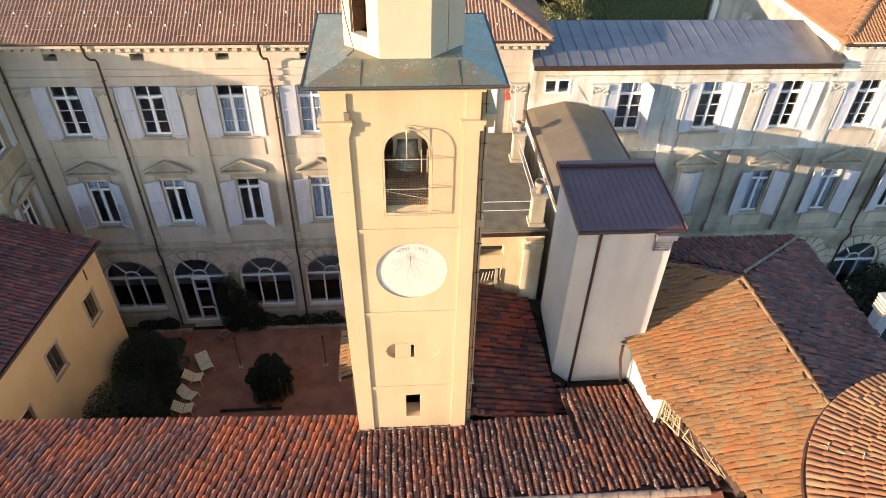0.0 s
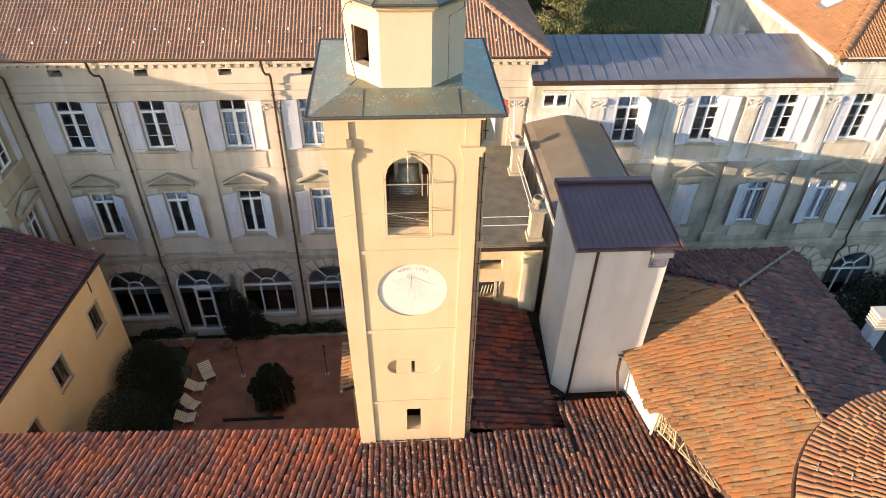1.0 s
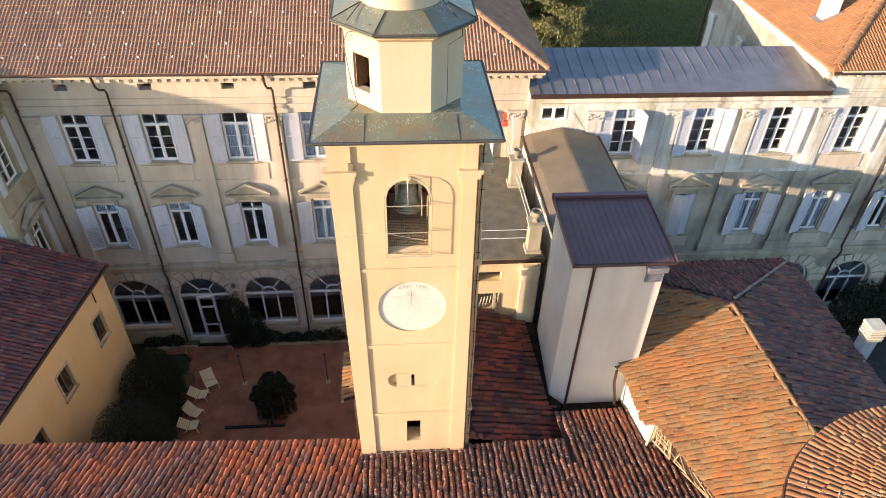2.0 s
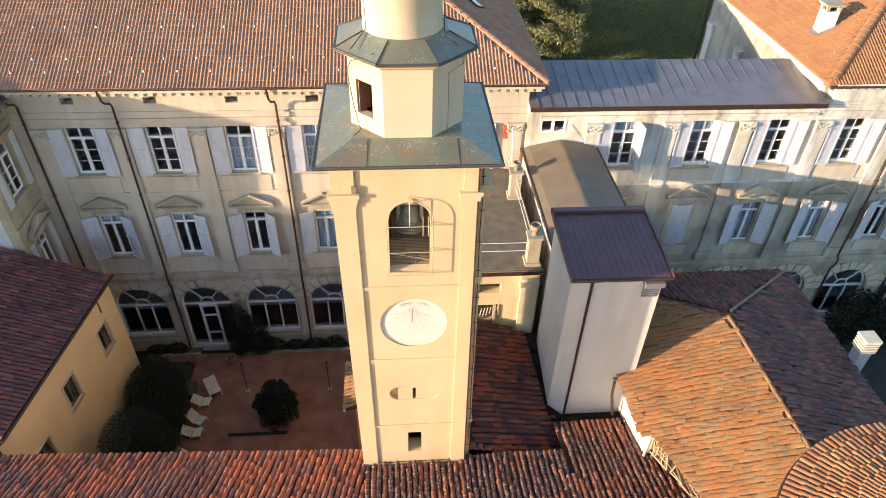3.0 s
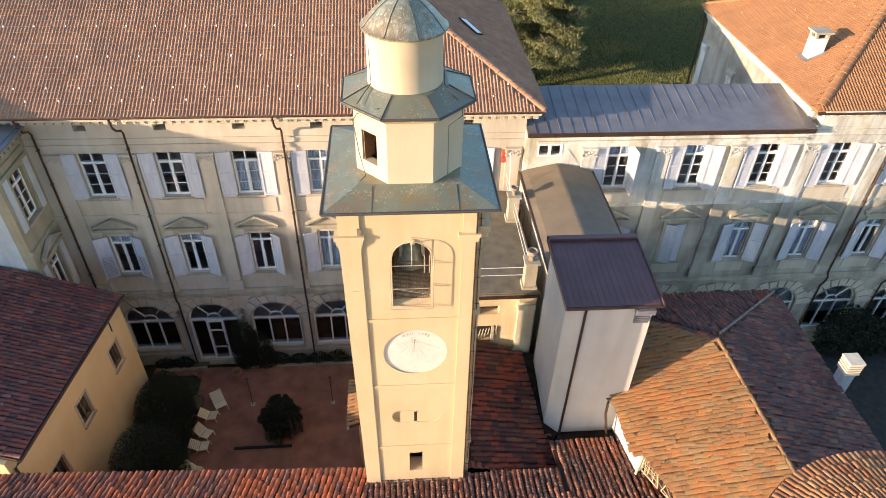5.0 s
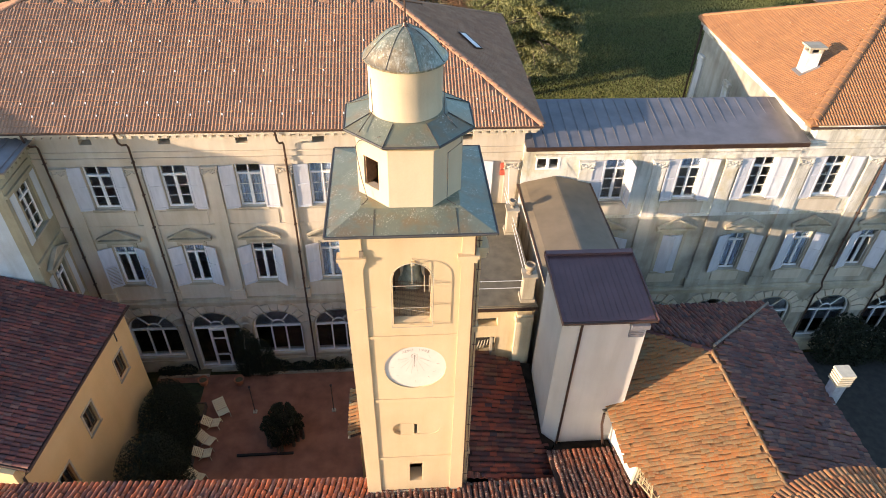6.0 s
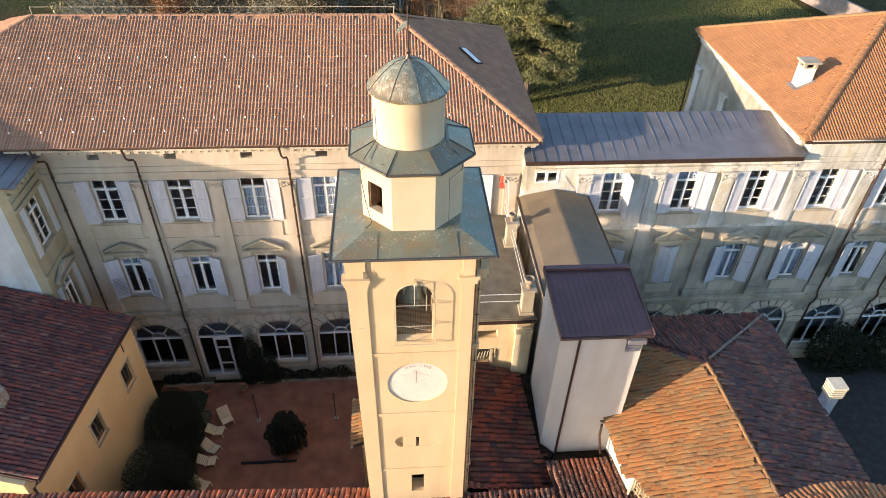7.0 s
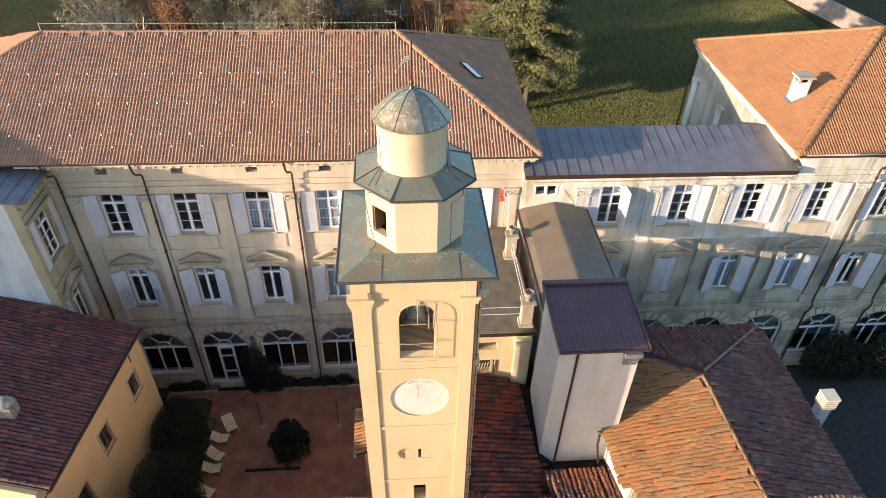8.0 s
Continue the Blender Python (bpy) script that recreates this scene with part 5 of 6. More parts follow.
part("pier", boxes((4.42, 4.98, 16.72, 16.898, 0, 10.05), (4.36, 5.04, 16.66, 16.898, 9.72, 9.95)), plaster("pier_render", (0.72, 0.62, 0.42), (0.5, 0.42, 0.3), 0.7, patches=0.7), terrace)
part("inner_wall", boxes((2.3, 4.8, 18.2, 18.3, 0, 10.2)), DARK, terrace)
part("deck", boxes((1.0, 5.12, 16.78, 23.25, 10.31, 10.5), (1.0, 5.16, 16.72, 16.78, 10.36, 10.47)), TAR, terrace, "mossy olive-brown bitumen deck")
bm = boxes((2.1, 5.14, 16.66, 16.72, 10.3, 10.42))
part("gutter", bm, PIPE, terrace)
bm = bmesh.new()
for k in range(6):
    tube(bm, [(3.0 + 0.13 * k, 16.86, 8.0 + 0.1 * k), (3.1 + 0.11 * k, 16.84, 8.6 + 0.02 * k)], 0.02, 5)
box(bm, 3.5, 3.6, 16.8, 16.89, 7.7, 8.75)
part("brace", bm, STONE, terrace)
for y, h in ((17.15, 1.15), (21.2, 1.15)):
    bm = boxes((4.56, 4.98, y - 0.2, y + 0.2, 10.5, 10.5 + h), (4.5, 5.04, y - 0.26, y + 0.26, 10.5, 10.62), (4.5, 5.04, y - 0.26, y + 0.26, 10.5 + h, 10.58 + h))
    part("pillar", bm, STONE, terrace, "weathered stone pillar")
bm = bmesh.new()
for z in (11.05, 11.4):
    tube(bm, [(2.2, 17.12, z), (4.56, 17.12, z)], 0.012, 6)
    tube(bm, [(4.77, 17.35, z), (4.77, 21.0, z)], 0.012, 6)
    tube(bm, [(4.77, 21.4, z), (4.77, 23.2, z)], 0.012, 6)
tube(bm, [(4.7, 21.5, 10.5), (4.68, 22.3, 13.0)], 0.015, 5)
part("railing", bm, WHITE_PAINT, terrace, "thin pale railing tubes")
URN = plain("stone_urn", (0.30, 0.24, 0.165), 0.85, vary=0.3, scale=9)
urn_bm = bmesh.new()
lathe(urn_bm, [(0.14, 0), (0.15, 0.04), (0.08, 0.09), (0.1, 0.16), (0.2, 0.26), (0.23, 0.38), (0.19, 0.43), (0.22, 0.46), (0.22, 0.49), (0.17, 0.49), (0.15, 0.4), (0.05, 0.38)], 0, 0, 16)
urn = smooth(part("urn", urn_bm, URN))
tagged(urn, "weathered stone urn on a terrace pillar", "urn", group="urns on the terrace pillars")
urn.matrix_local = pose(4.77, 17.15, 11.73) @ Matrix.Scale(0.85, 4)
copy_thing(urn, pose(4.77, 21.2, 11.73) @ Matrix.Scale(0.85, 4))
SOIL = plain("dry_twigs", (0.12, 0.10, 0.05), 0.9)

# ---- low tiled roof between tower and lift ----
low_roof = thing("low_roof", "dark red clay tile roof between tower and lift", "roof")
P = [(x, y, 8.09 - 0.36 * (x - 3.01) + 0.19 * (y - 16.9)) for x, y in ((2.18, 11.92), (4.05, 11.86), (5.45, 12.1), (5.45, 13.2), (4.95, 13.5), (4.62, 16.62), (2.18, 16.88))]
bm = bmesh.new()
slab(bm, P, 0.1)
part("boarding", bm, GAP, low_roof)
lay(P, cover_shape(0.18, 0.36, 0.05), 0.185, 0.29, ROUGH, ROUGH_ONE, low_roof, near=lambda p: p.x < 4.3 or p.y < 14, seed=11, jitter=2.2, fall=3)
part("wall", boxes((2.2, 5.1, 12.6, 12.8, 0, 5.9)), DARK, low_roof)
bm = bmesh.new()
for i in range(8):
    x = 2.3 + 0.24 * i
    z = 8.09 - 0.36 * (x - 3.01) + 0.19 * (11.87 - 16.9)
    prism(bm, [(x - 0.11, z + 0.03), (x, z + 0.075), (x + 0.11, z - 0.01), (x + 0.11, z - 0.04), (x, z + 0.045), (x - 0.11, z)], 11.76 + 0.03 * (i % 3), 12.0, "y")
part("verge_tiles", bm, COPPI, low_roof, "reddish broken verge tiles")

# ---- long tiled roof in the foreground ----
def zf(y):
    return 7.17 - 0.2 * (y - 11.6)


fore = thing("foreground_roof", "long old clay tile roof, red and grey with lichen", "roof")
patches = ([(-16.94, 9.33, 7.74), (-1.1, 8.72, 7.74), (-1.1, 12.03, 7.07), (-16.94, 12.64, 7.07)],
           [(x, y, zf(y)) for x, y in ((-1.1, 8.72), (5.2, 8.72), (5.2, 11.62), (-1.1, 11.55))],
           [(x, y, zf(y)) for x, y in ((5.2, 8.72), (8.95, 8.72), (8.6, 9.6), (8.3, 10.34), (7.88, 11.36), (7.6, 12.85), (5.2, 12.85))])
for k, (pts, near) in enumerate(zip(patches, (None, lambda p: p.y > 9.1, lambda p: p.y > 9.6))):
    bm = bmesh.new()
    slab(bm, pts, 0.12)
    board = part("boarding", bm, GAP, fore)
    # The right-hand patches take the palette darkened for half-shadow.
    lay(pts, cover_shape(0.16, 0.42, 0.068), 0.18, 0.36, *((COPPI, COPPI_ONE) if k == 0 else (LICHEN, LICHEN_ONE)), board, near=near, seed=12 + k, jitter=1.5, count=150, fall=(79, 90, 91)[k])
back_face = [(-17, 8.72, zf(8.72)), (8.6, 8.72, zf(8.72)), (8.6, 5.5, 7.0), (-17, 5.5, 7.0)]
bm = bmesh.new()
slab(bm, back_face, 0.12)
part("rear_slope", bm, COPPI, fore)
ridge_caps([(-17, 8.72, zf(8.72) + 0.06), (8.5, 8.72, zf(8.72) + 0.06)], fore, plain("pale_ridge_clay", (0.30, 0.23, 0.17), 0.9, vary=0.35, scale=5), 0.12, 0.42, seed=9)
for a in ((-17, 5.2, 11.5, 11.75, 0, 6.98), (-17, 9, 6, 6.2, 0, 6.9)):
    part("wall", boxes(a), YELLOW, fore)
bm = boxes((2.1, 5.3, 11.66, 11.74, 7.0, 7.14), (-0.9, 1.9, 11.40, 11.5, 7.14, 7.22))
part("mortar_strip", bm, STONE, fore)

# ---- chapel with the hipped roof ----
chapel = thing("chapel", "low chapel with a hipped roof of weathered orange tiles", "chapel")
J, K = (11.08, 14.75, 9.98), (11.35, 4.6, 9.98)
LB, LM, LK, LC, LF, LN = (7.25, 18.3, 8.55), (7.3, 12.9, 8.58), (7.31, 11.24, 8.59), (7.63, 11.1, 8.7), (8.41, 8.4, 8.98), (9.4, 4.6, 9.3)
RB, RN = (15.3, 18.35, 8.55), (15.3, 4.6, 8.55)
# WARM on the sunward slope; DIM carries the shade of the other two.
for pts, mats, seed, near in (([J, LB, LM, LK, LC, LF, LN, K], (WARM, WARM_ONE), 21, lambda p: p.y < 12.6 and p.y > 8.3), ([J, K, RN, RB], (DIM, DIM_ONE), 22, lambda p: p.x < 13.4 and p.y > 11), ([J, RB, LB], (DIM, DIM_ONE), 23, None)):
    fl = [(x, y, 9.98 - (9.98 - 8.58) * (11.2 - x) / (11.2 - 7.28)) for x, y, z in pts] if seed == 21 else [(x, y, 9.98 - (9.98 - 8.55) * (x - 11.2) / 4.1) for x, y, z in pts] if seed == 22 else pts
    bm = bmesh.new()
    slab(bm, fl, 0.1)
    face = part("roof_slope", bm, plain("dusty_tile_bed", (0.23, 0.115, 0.052), 0.95, vary=0.4), chapel, "weathered clay tile slope")
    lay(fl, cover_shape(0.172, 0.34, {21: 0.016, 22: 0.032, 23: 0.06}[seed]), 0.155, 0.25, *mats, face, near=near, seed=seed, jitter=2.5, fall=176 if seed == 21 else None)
ridge_caps([J, K], chapel, tiles("mortared_ridge_tile", [(0.30, 0.16, 0.07), (0.34, 0.21, 0.10), (0.25, 0.13, 0.06)], (0.34, 0.26, 0.16), True, 0.4), 0.075, 0.36, seed=31, lift=0.03)
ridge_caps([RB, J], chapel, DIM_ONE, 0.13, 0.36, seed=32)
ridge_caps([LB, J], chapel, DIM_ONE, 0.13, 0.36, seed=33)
bm = bmesh.new()
tube(bm, [(Vector(J) + Vector((0.1, 0.1, 0.1))), Vector(RB) + Vector((0, 0, 0.08))], 0.055, 8)
part("hip_mortar", bm, plain("grey_mortar", (0.21, 0.165, 0.13), 0.9, vary=0.35), chapel, "pale mortar along the hip")
for a in ((15.0, 15.2, 4.6, 18.1, 0, 8.5), (7.5, 14.998, 17.9, 18.1, 0, 8.5)):
    part("wall", boxes(a), FACADE_PALE, chapel)
bm = bmesh.new()
prism(bm, [(7.6, 16.3), (7.6, 12.95), (7.7, 11.4), (7.94, 11.4), (7.85, 12.95), (7.85, 16.3)], 0, 8.42)
part("wall", bm, WHITE_WALL, chapel, "whitewashed side wall under the eaves")
bm = bmesh.new()
tube(bm, [(7.7, 11.3, 8.5), (7.68, 11.28, 8.0), (7.66, 11.28, 7.25)], 0.05, 8)
part("corner_pipe", bm, STONE, chapel)
# Near-black colour stands in for the shade of the gap below the eaves.
bm = bmesh.new()
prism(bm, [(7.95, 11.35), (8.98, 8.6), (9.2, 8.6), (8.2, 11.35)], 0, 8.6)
part("rear_wall", bm, GAP, chapel, "wall coloured dark for the shade under the eaves")
# torn eaves: a flat lattice panel under the roof edge, then bare sticks in a zigzag
TIMBER = plain("grey_old_timber", (0.25, 0.19, 0.105), 0.85, vary=0.4, scale=9)
LATH = plain("pale_old_laths", (0.36, 0.295, 0.185), 0.85, vary=0.4, scale=9)
rnd = random.Random(5)
eaves = new("bare_eaves")
eaves.parent = chapel
dirv = (Vector(LF) - Vector(LC)).normalized()
foot = Vector((7.86, 11.36, 7.3)), Vector((8.8, 8.9, 7.8))


def under(u, v):
    """A point of the open strip below the eaves: u along it, v from the roof edge down to the lower roof."""
    top = Vector(LC).lerp(Vector(LF) - dirv * 0.3, u) + Vector((0.03, 0, -0.12))
    return top.lerp(foot[0].lerp(foot[1], u), v * 0.95)


bm = bmesh.new()
for a, b in (((0.0, 0.0), (0.0, 0.9)), ((0.27, 0.03), (0.3, 0.95)), ((0.0, 0.02), (0.28, 0.04)), ((0.0, 0.88), (0.3, 0.93))):
    tube(bm, [under(*a), under(*b)], 0.028, 4)
part("panel_frame", bm, LATH, eaves, "pale wooden frame of a lattice panel")
for i in range(9):
    u = 0.03 + 0.029 * i + rnd.uniform(-0.01, 0.01)
    bm = bmesh.new()
    tube(bm, [under(u, rnd.uniform(0.03, 0.15)), under(u + rnd.uniform(-0.03, 0.04), rnd.uniform(0.7, 0.95))], rnd.uniform(0.01, 0.02), 4)
    part("lath", bm, TIMBER if i % 3 else LATH, eaves)
for i in range(5):
    v = 0.16 + 0.16 * i + rnd.uniform(-0.04, 0.04)
    bm = bmesh.new()
    tube(bm, [under(0.01, v), under(rnd.uniform(0.2, 0.29), v + rnd.uniform(-0.06, 0.06))], rnd.uniform(0.01, 0.018), 4)
    part("lath", bm, LATH if i % 2 else TIMBER, eaves)
for i, (a, b, r, mat) in enumerate((((0.42, 0.1), (0.36, 0.85), 0.024, LATH), ((0.36, 0.85), (0.56, 0.8), 0.024, LATH), ((0.44, 0.12), (0.54, 0.7), 0.018, TIMBER),
                                    ((0.3, 0.5), (0.62, 0.95), 0.02, TIMBER), ((0.6, 0.3), (0.72, 0.95), 0.018, TIMBER), ((0.66, 0.2), (0.9, 0.8), 0.018, LATH),
                                    ((0.7, 0.8), (0.98, 0.85), 0.018, TIMBER), ((0.8, 0.2), (0.76, 0.8), 0.016, TIMBER), ((0.5, 0.98), (0.9, 0.98), 0.03, TIMBER), ((0.88, 0.3), (0.99, 0.7), 0.018, LATH))):
    bm = bmesh.new()
    tube(bm, [under(*a), under(*b)], r, 4)
    part("stick", bm, mat, eaves)
bm = bmesh.new()
slab(bm, [(7.0, 13.75, 8.62), (7.85, 13.5, 8.72), (7.85, 13.52, 8.86), (7.0, 13.8, 8.76)], 0.02)
slab(bm, [(7.05, 13.5, 8.5), (7.6, 13.52, 8.6), (7.9, 12.6, 8.82), (7.3, 12.9, 8.58)], 0.03)
part("valley_flashing", bm, BROWN_METAL, chapel)
bm = bmesh.new()
tube(bm, [(7.1, 13.35, 8.45), (7.1, 13.3, 7.9), (7.25, 13.2, 7.0), (7.3, 13.2, 6.8)], 0.05, 8)
part("downpipe", bm, PIPE, chapel)

# ---- chimney with a louvred cap beside the chapel ----
chim = thing("vent_chimney", "slim grey chimney with a cream louvred cap", "chimney")
part("shaft", boxes((15.34, 15.74, 13.5, 13.9, 0, 9.2)), plain("blue_grey_render", (0.36, 0.38, 0.42), 0.85), chim)
CAP = plain("cream_concrete", (0.62, 0.56, 0.42), 0.85, vary=0.1)
for i in range(4):
    bm = bmesh.new()
    z = 9.22 + 0.12 * i
    vs = prism(bm, [(15.28, 13.44), (15.80, 13.44), (15.80, 13.96), (15.28, 13.96)], z, z + 0.055)
    part("louvre", bm, CAP, chim)
part("core", boxes((15.36, 15.72, 13.52, 13.88, 9.202, 9.69)), CAP, chim)
part("lid", boxes((15.27, 15.81, 13.43, 13.97, 9.695, 9.79)), CAP, chim)

# ---- chimney on the pavilion roof ----
pc = thing("roof_chimney", "white rendered chimney with a stone lid on the pavilion roof", "chimney")
part("shaft", boxes((18.41, 19.01, 26.38, 26.9, 14.6, 15.98)), plain("white_chimney_render", (0.80, 0.76, 0.68), 0.85, vary=0.08), pc)
for x in (18.4, 18.9):
    for y in (26.37, 26.79):
        part("cap_post", boxes((x, x + 0.12, y, y + 0.12, 15.982, 16.2)), STONE, pc)
part("flue", boxes((18.55, 18.88, 26.5, 26.78, 15.982, 16.1)), DARK, pc)
part("lid", boxes((18.3, 19.12, 26.27, 27.0, 16.202, 16.28)), STONE, pc)
bm = bmesh.new()
slab(bm, [(x, y, 14.4 + (x - 17.25) * 0.504 + 0.09) for x, y in ((18.25, 26.25), (19.1, 26.25), (19.1, 27.0), (18.25, 27.0))], 0.03)
part("flashing", bm, BLUE_METAL, pc)

# ---- near roof with broad tiles over a round end ----
near_house = thing("near_roof", "sunlit tan clay tile roof over a rounded end, dark eaves", "roof")
NC, NR, NZ, NS = Vector((10.4, 3.7, 0)), 3.86, 13.8, 0.3


def cone(r, a, up=0.0):
    """A point of the round roof: distance from its middle, angle, height above the bed."""
    return Vector((NC.x + r * math.cos(a), NC.y + r * math.sin(a), NZ + NS * (NR - r) + up))


bm = bmesh.new()
lathe(bm, [(NR, NZ - 0.14), (NR, NZ), (0.3, NZ + NS * (NR - 0.3)), (0.02, NZ + NS * NR)], NC.x, NC.y, 64)
part("boarding", bm, plain("brown_tile_bed", (0.12, 0.06, 0.035), 0.95, vary=0.4), near_house)
shape_v, shape_f = cover_shape(0.128, 0.34, 0.045)
tile_mesh = mesh_of("tile", shape_v.tolist(), shape_f)
tile_mesh.materials.append(BROAD_ONE)
rounded(tile_mesh)
rnd = random.Random(41)
columns, rest_v, rest_f, singles = 172, [], [], 0
for k in range(columns):
    a = 2 * math.pi * k / columns
    if not 1.2 < a < 3.6:
        continue
    wander = rnd.uniform(-0.05, 0.05)
    for j in range(11):
        r = NR - 0.27 * (j + 1) + wander * (j > 0)
        out = Vector((math.cos(a), math.sin(a), -NS)).normalized()
        side = Vector((math.sin(a), -math.cos(a), 0))
        w = max(0.3, (r + 0.2) / NR)
        turn = rnd.uniform(-0.03, 0.03)
        m = Matrix((side * w, out + side * turn, side.cross(out))).transposed().to_4x4()
        m.translation = cone(r, a, 0.02 + rnd.uniform(0, 0.015))
        if 1.75 < a < 2.85 and singles < 290:
            ob = new("tile", tile_mesh)
            ob.parent = near_house
            ob.matrix_local = m
            singles += 1
        else:
            mm = np.array(m)
            rest_f += [tuple(q + len(rest_v) * len(shape_v) for q in f) for f in shape_f]
            rest_v.append(shape_v @ mm[:3, :3].T + mm[:3, 3])
me = mesh_of("tiling", np.concatenate(rest_v).tolist(), rest_f)
me.materials.append(BROAD)
rounded(me)
ob = new("tiling", me)
ob.parent = near_house
tagged(ob, kind="stuff")
bm = bmesh.new()
tube(bm, [cone(NR + 0.06, 0.9 + 0.1 * i, -0.05) for i in range(30)], 0.05, 6)
part("gutter", bm, PIPE, near_house)
bm = bmesh.new()
lathe(bm, [(NR - 0.45, 0), (NR - 0.45, NZ - 0.15)], NC.x, NC.y, 40)
part("wall", bm, YELLOW, near_house)
bm = bmesh.new()
tube(bm, [cone(r, a, 0.075) for r, a in ((3.95, 2.48), (3.66, 2.48), (3.35, 2.5), (3.15, 2.48), (2.3, 2.3))], 0.008, 5)
part("cable", bm, STONE, near_house)
for r in (3.66, 3.15):
    bm = bmesh.new()
    tube(bm, [cone(r, 2.455, 0.09), cone(r, 2.505, 0.09)], 0.012, 6)
    part("cable_clip", bm, STONE, near_house)

# ---- red alarm sounder on the palace wall ----
alarm = thing("alarm_sounder", "red two-part alarm sounder on the palace wall", "alarm")
RED = plain("red_plastic", (0.50, 0.10, 0.06), 0.5, vary=0.15)
for z0, z1 in ((12.22, 12.5), (11.9, 12.17)):
    bm = boxes((4.52, 4.76, FL - 0.12, FL - 0.001, z0, z1))
    bmesh.ops.bevel(bm, geom=bm.edges[:], offset=0.025, segments=2, affect="EDGES")
    part("housing", bm, RED, alarm)
part("back_plate", boxes((4.5, 4.78, FL - 0.03, FL - 0.002, 12.172, 12.218)), STONE, alarm)

# ---- ochre house ----
house = thing("ochre_house", "ochre-yellow house with a dark red tiled roof", "house")
ev = Vector((-0.12, -1, 0)).normalized()
inn = Vector((-1, 0.12, 0)).normalized()
e0 = Vector((-11.38, 20.35, 7.75))
def hp(along, into, z=None):
    q = e0 + ev * along + inn * into
    return (q.x, q.y, 7.75 + 0.27 * into if z is None else z)


PURPLISH = [(0.10, 0.045, 0.045), (0.24, 0.066, 0.05), (0.13, 0.06, 0.055), (0.30, 0.085, 0.055), (0.08, 0.042, 0.044), (0.26, 0.12, 0.09), (0.18, 0.055, 0.045), (0.12, 0.075, 0.07)]
HOUSE_TILE = tiles("dull_red_tiles", PURPLISH, (0.22, 0.15, 0.125), False, 0.22)
HOUSE_TILE_ONE = tiles("dull_red_tile_single", PURPLISH, (0.22, 0.15, 0.125), True, 0.22)
END = 7.75
HP = [hp(0, 0), hp(END, 0), hp(END, 7.6), hp(0, 7.6)]
bm = bmesh.new()
slab(bm, HP, 0.14)
hroof = part("roof", bm, GAP, house, "old dark red tile slope")
lay(HP, cover_shape(0.155, 0.36, 0.055), 0.168, 0.28, HOUSE_TILE, HOUSE_TILE_ONE, hroof, near=lambda p: p.x > -14.2 and 13.5 < p.y, seed=51, jitter=1.0)
bm = bmesh.new()
slab(bm, [hp(0, 7.6), hp(END, 7.6), hp(END, 14, 8.0), hp(0, 14, 8.0)], 0.14)
part("far_slope", bm, COPPI, house)
house_m = Matrix((-ev, inn, Vector((0, 0, 1)))).transposed().to_4x4()
house_m.translation = Vector(hp(END, 0.32, 0))
# local x runs back along the wall, local y into the house
wins = [(END - 1.25, 5.4), (END - 4.0, 5.4), (END - 6.25, 4.65)]
bm = wall_with_openings(0.1, END - 0.25, 0, 0.35, 7.7, [(c - 0.36, c + 0.36, z - 0.62, z + 0.62) for c, z in wins], [])
w = part("wall", weld(bm), YELLOW, house, "smooth ochre-yellow wall")
w.matrix_local = house_m
part("vent_slot", boxes((END - 0.95, END - 0.89, -0.02, -0.003, 6.5, 7.05)), DARK, house).matrix_local = house_m
for c, z in wins:
    hw = new("window")
    hw.parent = house
    bm = bmesh.new()
    frame_bars(bm, -0.36, 0.36, -0.62, 0.62, 0.1, 0.16, 0.05)
    box(bm, -0.02, 0.02, 0.1, 0.16, -0.57, 0.57)
    part("frame", bm, WOOD, hw)
    for s in (-1, 1):
        a, b = sorted((s * 0.02, s * 0.31))
        part("pane", boxes((a, b, 0.12, 0.128, -0.57, 0.57)), GLASS, hw)
    part("blind", boxes((-0.33, 0.33, 0.2, 0.215, -0.6, 0.6)), plain("grey_brown_blind", (0.17, 0.14, 0.12), 0.9), hw)
    bm = bmesh.new()
    frame_bars(bm, -0.44, 0.44, -0.7, 0.7, -0.03, -0.001, 0.075)
    part("surround", bm, plain("grey_stone_surround", (0.55, 0.45, 0.32), 0.85), hw, "thin pale stone surround")
    part("sill", boxes((-0.46, 0.46, -0.05, 0.09, -0.7, -0.622)), STONE, hw)
    hw.matrix_local = house_m @ pose(c, 0, z)
part("end_wall", boxes((0, 7.0, 0, 0.35, 0, 7.6)), YELLOW, house).matrix_local = Matrix.Translation(hp(0.25, 7.33, 0)) @ pose(0, 0, 0, 0, 0, math.degrees(math.atan2(-inn.y, -inn.x))) @ pose(0, 0, 0)
part("inner_wall", boxes((0.5, END - 0.6, 1.8, 1.9, 0, 7.5)), ROOM, house).matrix_local = house_m
bm = bmesh.new()
tube(bm, [Vector(hp(-0.05, -0.08, 7.66)), Vector(hp(END, -0.08, 7.66))], 0.06, 8)
tube(bm, [Vector(hp(END - 0.08, -0.08, 7.64)), Vector(hp(END - 0.06, 0.1, 7.45)), Vector(hp(END - 0.02, 0.26, 7.2)), Vector(hp(END - 0.02, 0.26, 0.1))], 0.045, 8)
part("gutter", bm, PIPE, house, "brown gutter and downpipe")
bm = bmesh.new()
prism(bm, [(0.33, 0), (13.6, 0), (13.6, 7.75), (7.6, 9.65), (0.33, 7.7)], -0.3, -0.02, "y")
gable = part("gable_wall", bm, YELLOW, house)
gable.matrix_local = Matrix.Translation(hp(END - 0.12, 0, 0)) @ Matrix((inn, -ev, Vector((0, 0, 1)))).transposed().to_4x4()
